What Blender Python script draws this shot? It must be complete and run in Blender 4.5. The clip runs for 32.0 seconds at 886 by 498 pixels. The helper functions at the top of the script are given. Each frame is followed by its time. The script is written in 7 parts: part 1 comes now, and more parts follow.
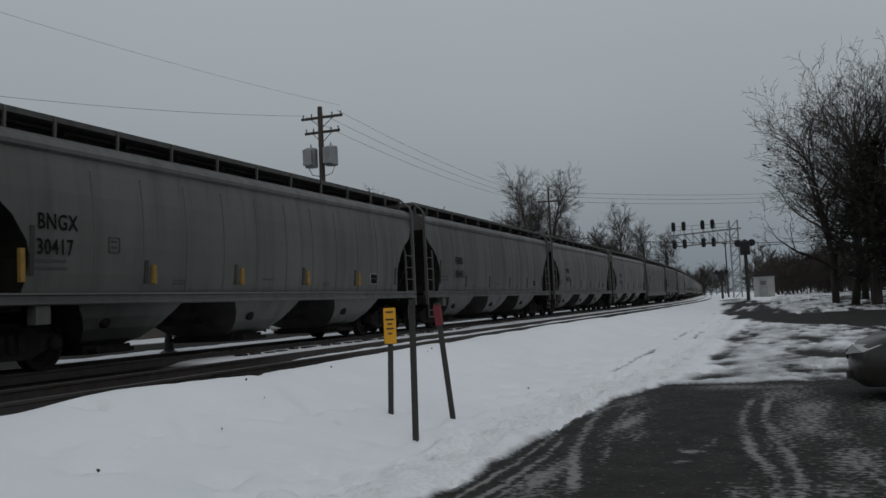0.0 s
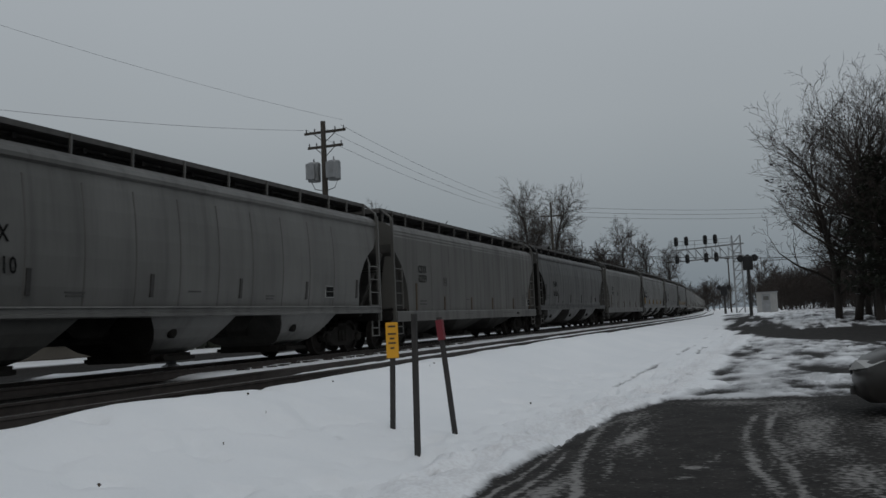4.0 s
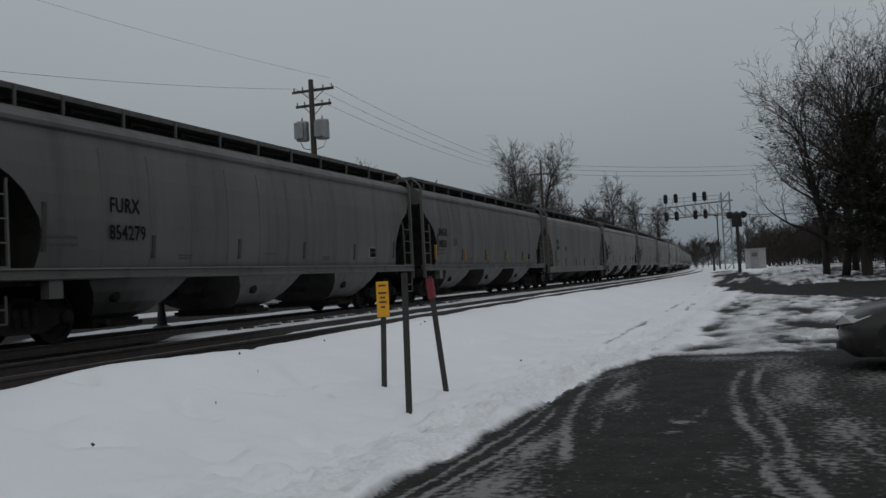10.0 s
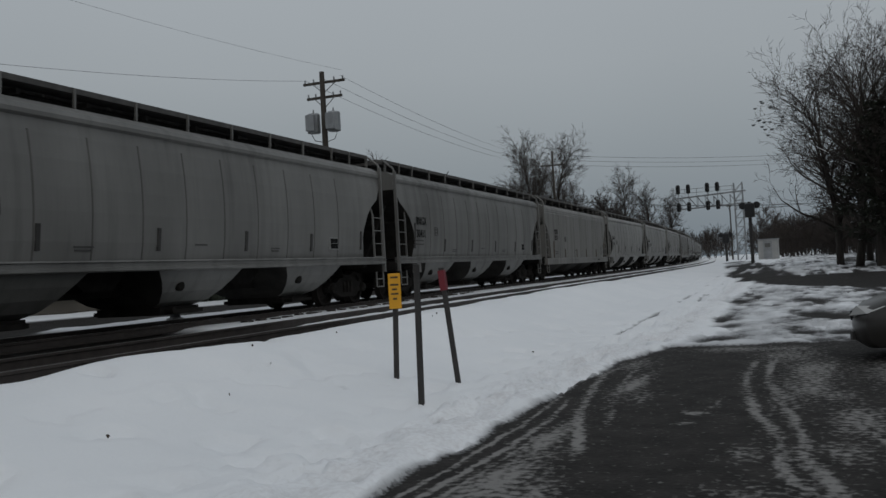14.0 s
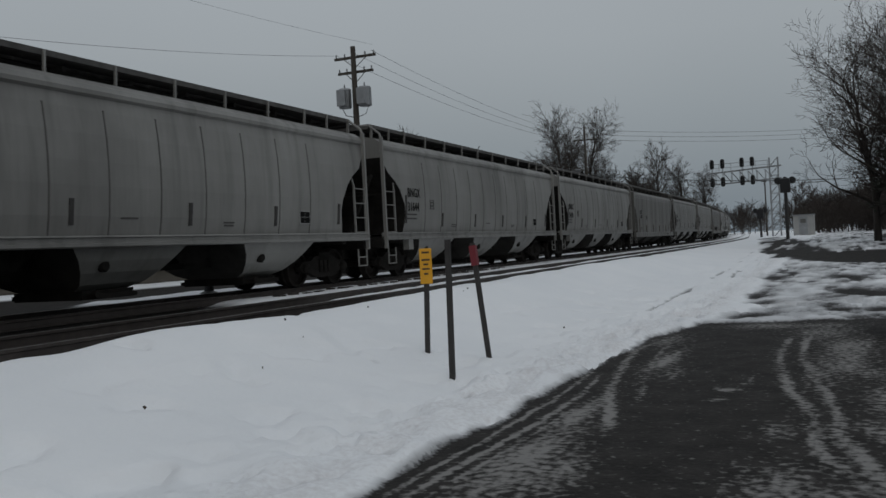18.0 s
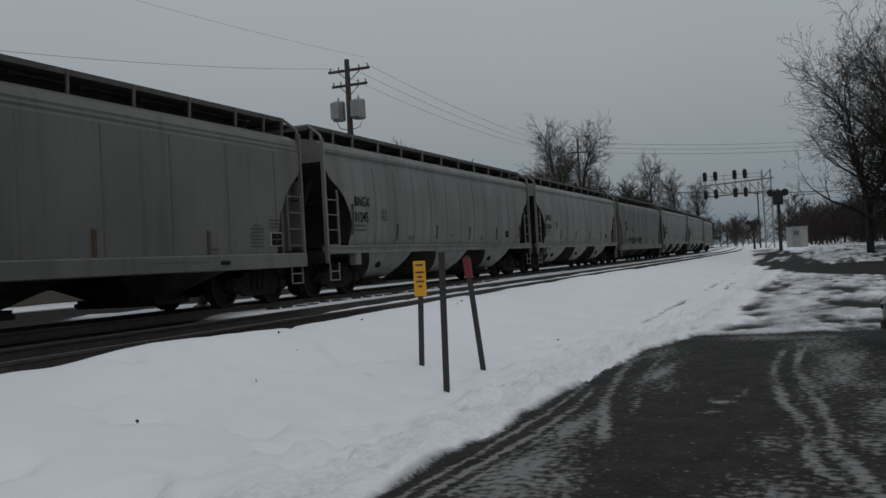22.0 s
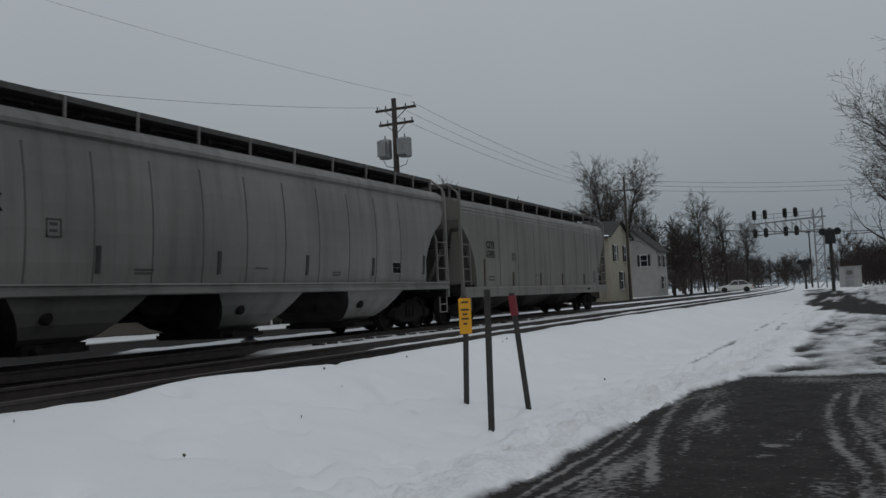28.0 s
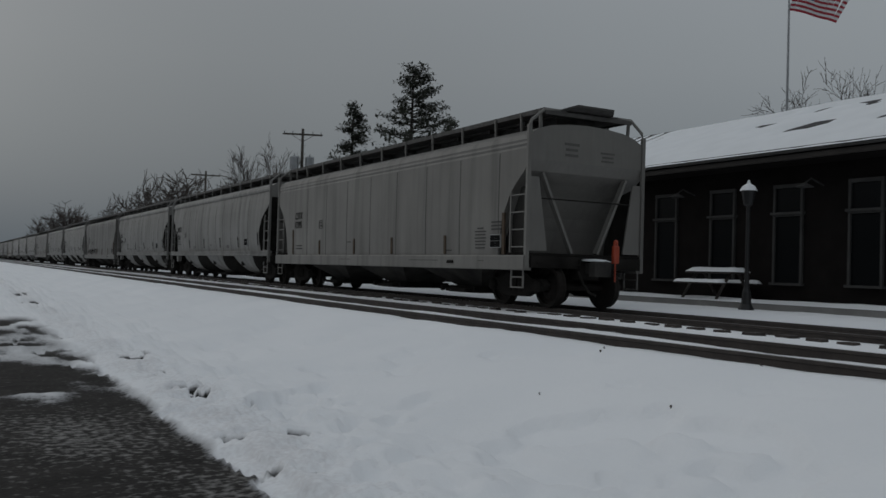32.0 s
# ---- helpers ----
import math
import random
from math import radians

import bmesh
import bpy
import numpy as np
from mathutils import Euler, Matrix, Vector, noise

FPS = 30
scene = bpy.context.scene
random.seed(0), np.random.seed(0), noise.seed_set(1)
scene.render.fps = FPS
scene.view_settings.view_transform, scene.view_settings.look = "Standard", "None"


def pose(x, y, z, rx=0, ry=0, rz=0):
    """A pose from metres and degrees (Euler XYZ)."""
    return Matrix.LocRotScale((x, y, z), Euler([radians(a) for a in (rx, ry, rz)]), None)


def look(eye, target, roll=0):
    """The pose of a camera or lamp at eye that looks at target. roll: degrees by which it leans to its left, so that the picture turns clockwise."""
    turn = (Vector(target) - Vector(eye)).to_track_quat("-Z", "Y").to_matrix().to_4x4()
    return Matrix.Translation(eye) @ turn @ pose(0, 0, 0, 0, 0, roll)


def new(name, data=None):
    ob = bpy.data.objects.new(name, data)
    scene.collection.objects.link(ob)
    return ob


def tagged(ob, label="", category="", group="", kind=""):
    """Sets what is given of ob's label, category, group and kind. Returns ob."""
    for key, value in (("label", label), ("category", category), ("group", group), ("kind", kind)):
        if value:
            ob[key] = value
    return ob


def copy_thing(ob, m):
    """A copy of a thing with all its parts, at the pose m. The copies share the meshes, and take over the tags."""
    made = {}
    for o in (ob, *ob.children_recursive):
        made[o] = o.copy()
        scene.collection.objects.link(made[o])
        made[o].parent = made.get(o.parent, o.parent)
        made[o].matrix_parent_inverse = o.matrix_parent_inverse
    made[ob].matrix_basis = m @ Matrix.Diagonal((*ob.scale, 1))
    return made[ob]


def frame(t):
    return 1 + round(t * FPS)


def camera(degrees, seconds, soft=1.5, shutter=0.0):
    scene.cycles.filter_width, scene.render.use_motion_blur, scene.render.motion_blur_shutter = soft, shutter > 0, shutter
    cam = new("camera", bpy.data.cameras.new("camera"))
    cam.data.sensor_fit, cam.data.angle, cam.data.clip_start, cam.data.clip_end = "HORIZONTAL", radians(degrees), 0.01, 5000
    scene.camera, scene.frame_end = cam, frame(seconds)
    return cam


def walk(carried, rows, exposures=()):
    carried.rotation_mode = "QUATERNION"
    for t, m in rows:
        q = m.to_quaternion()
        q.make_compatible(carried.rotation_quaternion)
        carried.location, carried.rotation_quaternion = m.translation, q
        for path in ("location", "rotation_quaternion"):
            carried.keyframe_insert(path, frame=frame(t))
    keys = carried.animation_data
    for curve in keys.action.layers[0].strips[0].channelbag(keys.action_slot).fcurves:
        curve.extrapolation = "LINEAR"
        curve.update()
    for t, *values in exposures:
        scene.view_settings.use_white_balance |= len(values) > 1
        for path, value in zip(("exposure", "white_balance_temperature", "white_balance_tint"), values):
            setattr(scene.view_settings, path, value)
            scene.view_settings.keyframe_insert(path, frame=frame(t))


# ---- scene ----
CAM_Z = 1.45
cam = camera(53.40, 32.0, soft=1.5, shutter=0.06)
PIVOT = 0.173


def cam_row(t, yaw, pitch, roll):
    """The camera turns at arm's length round a standing point."""
    a, b = radians(yaw), radians(22.5)
    x, y = PIVOT * (math.sin(b) - math.sin(a)), PIVOT * (math.cos(a) - math.cos(b))
    return t, pose(x, y, CAM_Z, 90 + pitch, 0, yaw) @ pose(0, 0, 0, 0, 0, roll)


walk(cam, [cam_row(*r) for r in (
    (0, 22.53, 3.70, -2.76), (0.5, 22.49, 3.90, -2.94), (1, 23.10, 3.74, -2.89), (1.5, 23.12, 4.03, -2.85),
    (2, 23.33, 4.20, -2.78), (2.5, 23.38, 4.35, -2.76), (4.5, 22.38, 4.68, -2.68), (5, 22.22, 3.77, -2.90),
    (5.5, 21.85, 2.04, -2.68), (6, 21.70, 1.52, -2.97), (6.5, 21.84, 1.67, -3.15), (7, 21.93, 1.88, -3.20),
    (7.5, 22.03, 1.76, -3.19), (8, 22.31, 1.92, -3.24), (8.5, 22.19, 1.93, -3.09), (9, 22.23, 1.86, -3.06),
    (9.5, 22.31, 1.82, -2.99), (10, 22.13, 1.94, -3.04), (10.5, 22.36, 1.87, -2.95), (11, 22.14, 1.73, -2.80),
    (11.5, 22.18, 1.57, -3.05), (12, 22.40, 1.46, -3.05), (12.5, 22.59, 1.34, -3.19), (13, 22.46, 1.57, -3.24),
    (13.5, 22.57, 1.71, -3.45), (14, 22.91, 1.44, -3.22), (14.5, 23.63, 0.53, -2.46), (16.5, 24.65, -0.16, -2.64),
    (17, 24.62, -0.15, -2.64), (17.5, 25.07, -0.06, -3.05), (18, 24.99, -0.06, -3.07), (18.5, 24.85, 0.22, -3.18),
    (19, 24.34, 0.04, -3.16), (19.5, 23.77, 0.24, -2.86), (20, 23.87, 0.46, -2.79), (20.5, 23.56, 0.69, -3.06),
    (21, 24.12, 0.71, -3.08), (21.5, 24.30, 0.76, -2.84), (22, 24.56, 0.73, -3.16), (22.5, 24.42, 0.81, -3.16),
    (23, 24.30, 0.91, -2.94), (23.5, 24.39, 0.80, -3.29), (24, 24.14, 0.90, -3.20), (24.5, 24.20, 1.68, -3.16),
    (25, 24.30, 2.43, -3.10), (25.5, 24.88, 2.44, -3.09), (27.5, 26.43, 3.17, -2.71), (28, 27.35, 3.30, -2.71),
    (28.5, 30.04, 3.29, -2.77), (29, 34.94, 2.94, -2.93), (29.3, 38.53, 3.39, -2.93), (29.5, 42.63, 3.50, -2.33),
    (29.6, 44.82, 3.16, -2.27), (29.8, 48.89, 2.70, -2.04), (30, 55.28, 3.42, -2.19), (30.2, 63.24, 3.21, -1.90),
    (30.4, 72.31, 3.46, -1.73), (30.6, 83.72, 3.57, -1.57), (30.8, 93.65, 4.19, -2.09), (31, 103.97, 3.98, -3.01),
    (31.2, 115.22, 2.46, -1.86), (31.4, 126.11, 1.39, -0.61), (31.6, 136.85, 1.62, -0.52), (31.8, 145.53, 2.17, 0.55),
    (32, 151.04, 1.31, 1.70),
)], exposures=((0, -0.03), (29.6, 0.0), (30.4, 0.26), (31.0, 0.42), (31.4, 0.40), (31.8, -0.02), (32, -0.26)))

# ---- light: heavy overcast winter afternoon ----
world = bpy.data.worlds.new("world")
scene.world = world
world.use_nodes = True
wn, wl = world.node_tree.nodes, world.node_tree.links
wn.clear()
w_out = wn.new("ShaderNodeOutputWorld")
w_bg = wn.new("ShaderNodeBackground")
w_sky = wn.new("ShaderNodeTexSky")
w_sky.sky_type = "NISHITA"
w_sky.sun_disc = False
w_sky.sun_elevation, w_sky.sun_rotation = radians(28), radians(150)
w_sky.air_density, w_sky.dust_density = 2.0, 6.0
w_grey = wn.new("ShaderNodeHueSaturation")
w_grey.inputs["Saturation"].default_value = 0.25
w_grey.inputs["Value"].default_value = 0.10
w_co = wn.new("ShaderNodeTexCoord")
w_sep = wn.new("ShaderNodeSeparateXYZ")
w_ramp = wn.new("ShaderNodeValToRGB")
cr = w_ramp.color_ramp
cr.elements[0].position, cr.elements[0].color = 0.0, (0.188, 0.225, 0.256, 1)
cr.elements[1].position, cr.elements[1].color = 1.0, (0.42, 0.46, 0.499, 1)
for p, c in ((0.10, (0.245, 0.283, 0.312, 1)), (0.22, (0.318, 0.352, 0.381, 1)), (0.45, (0.388, 0.422, 0.455, 1))):
    e = cr.elements.new(p)
    e.color = c
w_noise = wn.new("ShaderNodeTexNoise")
w_noise.inputs["Scale"].default_value = 1.6
w_noise.inputs["Detail"].default_value = 2.0
w_nr = wn.new("ShaderNodeMapRange")
w_nr.inputs["To Min"].default_value, w_nr.inputs["To Max"].default_value = 0.86, 1.14
w_cl = wn.new("ShaderNodeMix")
w_cl.data_type, w_cl.blend_type = "RGBA", "MULTIPLY"
w_cl.inputs["Factor"].default_value = 1.0
w_mix = wn.new("ShaderNodeMix")
w_mix.data_type = "RGBA"
w_mix.inputs["Factor"].default_value = 0.9
wl.new(w_sky.outputs["Color"], w_grey.inputs["Color"])
wl.new(w_co.outputs["Generated"], w_sep.inputs[0])
wl.new(w_sep.outputs["Z"], w_ramp.inputs[0])
wl.new(w_co.outputs["Generated"], w_noise.inputs["Vector"])
wl.new(w_noise.outputs["Fac"], w_nr.inputs["Value"])
wl.new(w_ramp.outputs["Color"], w_cl.inputs["A"])
wl.new(w_nr.outputs["Result"], w_cl.inputs["B"])
wl.new(w_grey.outputs["Color"], w_mix.inputs["A"])
w_dim = wn.new("ShaderNodeMapRange")
w_dim.inputs["From Min"].default_value, w_dim.inputs["From Max"].default_value = -0.95, -0.45
w_dim.inputs["To Min"].default_value, w_dim.inputs["To Max"].default_value = 0.66, 1.0
w_side = wn.new("ShaderNodeMix")
w_side.data_type, w_side.blend_type = "RGBA", "MULTIPLY"
w_side.inputs["Factor"].default_value = 1.0
wl.new(w_sep.outputs["Y"], w_dim.inputs["Value"])
wl.new(w_cl.outputs["Result"], w_side.inputs["A"])
wl.new(w_dim.outputs["Result"], w_side.inputs["B"])
wl.new(w_side.outputs["Result"], w_mix.inputs["B"])
wl.new(w_mix.outputs["Result"], w_bg.inputs["Color"])
w_bg.inputs["Strength"].default_value = 1.0
wl.new(w_bg.outputs[0], w_out.inputs["Surface"])

sun_data = bpy.data.lights.new("sun", "SUN")
sun_data.energy, sun_data.angle, sun_data.color = 0.12, radians(60), (1.0, 0.97, 0.93)
sun = new("sun", sun_data)
sun.matrix_basis = look((30, -40, 60), (0, 0, 0))

# ---- materials ----
def material(name, color, rough=0.8, metal=0.0, var=0.25, scale=4.0, fine=60.0, bump=0.15, dark=None, stretch=(1, 1, 1),
             spec=0.5, island=0.0, amount=0.5, contrast=0.2):
    """Two scales of noise between a base colour and a darker, dirtier one, with a fine relief."""
    m = bpy.data.materials.new(name)
    m.use_nodes = True
    n, l = m.node_tree.nodes, m.node_tree.links
    b = n["Principled BSDF"]
    b.inputs["Roughness"].default_value, b.inputs["Metallic"].default_value = rough, metal
    b.inputs["Specular IOR Level"].default_value = spec
    co = n.new("ShaderNodeTexCoord")
    mp = n.new("ShaderNodeMapping")
    mp.inputs["Scale"].default_value = stretch
    l.new(co.outputs["Object"], mp.inputs["Vector"])
    big, small = n.new("ShaderNodeTexNoise"), n.new("ShaderNodeTexNoise")
    big.inputs["Scale"].default_value, small.inputs["Scale"].default_value = scale, fine
    big.inputs["Detail"].default_value, small.inputs["Detail"].default_value = 5.0, 3.0
    l.new(mp.outputs[0], big.inputs["Vector"])
    l.new(co.outputs["Object"], small.inputs["Vector"])
    ramp = n.new("ShaderNodeMapRange")
    ramp.inputs["From Min"].default_value, ramp.inputs["From Max"].default_value = amount - contrast, amount + contrast
    l.new(big.outputs["Fac"], ramp.inputs["Value"])
    dk = dark or tuple(c * (1 - var) for c in color)
    mix = n.new("ShaderNodeMix")
    mix.data_type = "RGBA"
    mix.inputs["A"].default_value, mix.inputs["B"].default_value = (*dk, 1), (*color, 1)
    l.new(ramp.outputs["Result"], mix.inputs["Factor"])
    mul = n.new("ShaderNodeMix")
    mul.data_type, mul.blend_type = "RGBA", "MULTIPLY"
    mul.inputs["Factor"].default_value = 1.0
    fr = n.new("ShaderNodeMapRange")
    fr.inputs["To Min"].default_value, fr.inputs["To Max"].default_value = 1 - var * 0.5, 1 + var * 0.5
    l.new(small.outputs["Fac"], fr.inputs["Value"])
    l.new(mix.outputs["Result"], mul.inputs["A"])
    l.new(fr.outputs["Result"], mul.inputs["B"])
    last = mul.outputs["Result"]
    if island:
        oi = n.new("ShaderNodeObjectInfo")
        ir = n.new("ShaderNodeMapRange")
        ir.inputs["To Min"].default_value, ir.inputs["To Max"].default_value = 1 - island, 1 + island
        l.new(oi.outputs["Random"], ir.inputs["Value"])
        m2 = n.new("ShaderNodeMix")
        m2.data_type, m2.blend_type = "RGBA", "MULTIPLY"
        m2.inputs["Factor"].default_value = 1.0
        l.new(last, m2.inputs["A"])
        l.new(ir.outputs["Result"], m2.inputs["B"])
        last = m2.outputs["Result"]
    l.new(last, b.inputs["Base Color"])
    if bump:
        bp = n.new("ShaderNodeBump")
        bp.inputs["Strength"].default_value, bp.inputs["Distance"].default_value = bump, 0.02
        l.new(small.outputs["Fac"], bp.inputs["Height"])
        l.new(bp.outputs["Normal"], b.inputs["Normal"])
    return m


def car_paint(name, color, dark):
    """Weathered paint: clouds of fading, fine dirt runs and rust flecks; each car has its own tone."""
    m = bpy.data.materials.new(name)
    m.use_nodes = True
    n, l = m.node_tree.nodes, m.node_tree.links
    b = n["Principled BSDF"]
    b.inputs["Roughness"].default_value, b.inputs["Specular IOR Level"].default_value = 0.48, 0.45
    co, oi = n.new("ShaderNodeTexCoord"), n.new("ShaderNodeObjectInfo")
    seed = n.new("ShaderNodeMath")
    seed.operation = "MULTIPLY"
    seed.inputs[1].default_value = 80.0
    l.new(oi.outputs["Random"], seed.inputs[0])
    def noise(scale, stretch, detail):
        mp, t = n.new("ShaderNodeMapping"), n.new("ShaderNodeTexNoise")
        mp.inputs["Scale"].default_value = stretch
        t.noise_dimensions = "4D"
        t.inputs["Scale"].default_value, t.inputs["Detail"].default_value = scale, detail
        l.new(co.outputs["Object"], mp.inputs["Vector"])
        l.new(mp.outputs[0], t.inputs["Vector"])
        l.new(seed.outputs[0], t.inputs["W"])
        return t.outputs["Fac"]
    def rng(src, a, c, lo, hi):
        t = n.new("ShaderNodeMapRange")
        for key, val in zip(("From Min", "From Max", "To Min", "To Max"), (a, c, lo, hi)):
            t.inputs[key].default_value = val
        l.new(src, t.inputs["Value"])
        return t.outputs["Result"]
    def mix(kind, a, c, f):
        t = n.new("ShaderNodeMix")
        t.data_type, t.blend_type = "RGBA", kind
        for key, val in (("Factor", f), ("A", a), ("B", c)):
            if isinstance(val, bpy.types.NodeSocket):
                l.new(val, t.inputs[key])
            else:
                t.inputs[key].default_value = val
        return t.outputs["Result"]
    cloud = noise(0.55, (1, 1, 0.8), 5)
    runs = noise(2.6, (1, 1.3, 0.07), 5)
    fine = noise(14, (1, 1.4, 0.12), 3)
    fleck = noise(38, (1, 1, 0.7), 3)
    c = mix("MIX", (*dark, 1), (*color, 1), rng(cloud, 0.32, 0.66, 0, 1))
    c = mix("MULTIPLY", c, rng(runs, 0.34, 0.48, 0.82, 1.0), 1.0)
    c = mix("MULTIPLY", c, rng(fine, 0.3, 0.7, 0.95, 1.05), 1.0)
    c = mix("MIX", c, (0.07, 0.05, 0.035, 1), rng(fleck, 0.70, 0.78, 0, 0.55))
    c = mix("MULTIPLY", c, oi.outputs["Color"], 1.0)
    l.new(c, b.inputs["Base Color"])
    l.new(rng(runs, 0.3, 0.6, 0.62, 0.44), b.inputs["Roughness"])
    bp = n.new("ShaderNodeBump")
    bp.inputs["Strength"].default_value, bp.inputs["Distance"].default_value = 0.25, 0.03
    l.new(cloud, bp.inputs["Height"])
    l.new(bp.outputs["Normal"], b.inputs["Normal"])
    return m


def plain_glass(name, color=(0.02, 0.025, 0.03), rough=0.08):
    m = bpy.data.materials.new(name)
    m.use_nodes = True
    b = m.node_tree.nodes["Principled BSDF"]
    b.inputs["Base Color"].default_value, b.inputs["Roughness"].default_value = (*color, 1), rough
    return m


SNOW = material("snow", (0.84, 0.86, 0.88), 0.65, var=0.06, scale=1.2, fine=25, bump=0.25, spec=0.2)
STEEL = material("rail_steel", (0.055, 0.045, 0.04), 0.7, 0.3, var=0.4, scale=6, fine=50)
HEAD = material("rail_head", (0.35, 0.34, 0.33), 0.35, 0.9, var=0.3, scale=3, fine=30)
TIE = material("tie_wood", (0.055, 0.045, 0.04), 0.9, var=0.4, scale=5, fine=40, stretch=(1, 6, 6), island=0.3)
PAINT_B = car_paint("car_paint_grey", (0.172, 0.166, 0.152), (0.125, 0.119, 0.110))
PAINT_A = car_paint("car_paint_pale", (0.175, 0.172, 0.162), (0.120, 0.117, 0.110))
GRIME_SHADE = material("underframe_grime_and_shade", (0.026, 0.024, 0.022), 0.95, var=0.5, scale=3, fine=30, spec=0.08)
HOPPER = material("hopper_grime_and_shade", (0.055, 0.052, 0.048), 0.9, var=0.4, scale=1.6, fine=20, stretch=(1, 1, 0.4), dark=(0.02, 0.019, 0.018), spec=0.15)
WHEEL = material("wheel_iron", (0.022, 0.019, 0.017), 0.85, 0.1, var=0.4, scale=6, fine=40, spec=0.15)
BOARD = material("grating", (0.11, 0.105, 0.10), 0.75, 0.4, var=0.4, scale=4, fine=60)
RUST = material("rust_streak", (0.09, 0.062, 0.04), 0.9, var=0.4, scale=5, fine=40)
SEAM = material("seam_dirt", (0.105, 0.10, 0.093), 0.8, var=0.35, scale=3, fine=30, stretch=(1, 1, 0.3))
FADED_INK = material("faded_stencil", (0.06, 0.057, 0.054), 0.8, var=0.3, scale=12, fine=60)
INK = material("black_stencil", (0.009, 0.009, 0.009), 0.9, var=0.3, spec=0.1)
WHITE_INK = material("white_stencil", (0.36, 0.36, 0.35), 0.8, var=0.2)
RED_ORANGE = material("red_orange_plastic", (0.36, 0.05, 0.018), 0.5, var=0.2)
YELLOW = material("yellow_sign", (0.75, 0.36, 0.01), 0.5, var=0.12)
OLD_YELLOW = material("faded_yellow_tape", (0.34, 0.20, 0.04), 0.7, var=0.4, scale=8, fine=50)
POST = material("weathered_post", (0.045, 0.042, 0.04), 0.8, var=0.4)
SLEEVE = material("dark_red_reflective", (0.19, 0.017, 0.027), 0.5, var=0.2)
BARK = material("bark", (0.048, 0.040, 0.034), 0.95, var=0.5, scale=3, fine=25, bump=0.5, stretch=(1, 1, 0.25))
TWIG = material("twigs", (0.055, 0.044, 0.038), 0.95, var=0.4, scale=0.3, fine=8, bump=0)
POLEWOOD = material("pole_wood", (0.075, 0.065, 0.055), 0.9, var=0.4, scale=2, fine=30, stretch=(1, 1, 0.2))
GALV = material("galvanised", (0.33, 0.34, 0.35), 0.5, 0.6, var=0.25, scale=2, fine=20)
BLACK = material("black_paint", (0.012, 0.012, 0.013), 0.5, var=0.3)
WIRE = material("cable", (0.02, 0.02, 0.02), 0.7, var=0.2, bump=0)
GLASS = plain_glass("window_glass")

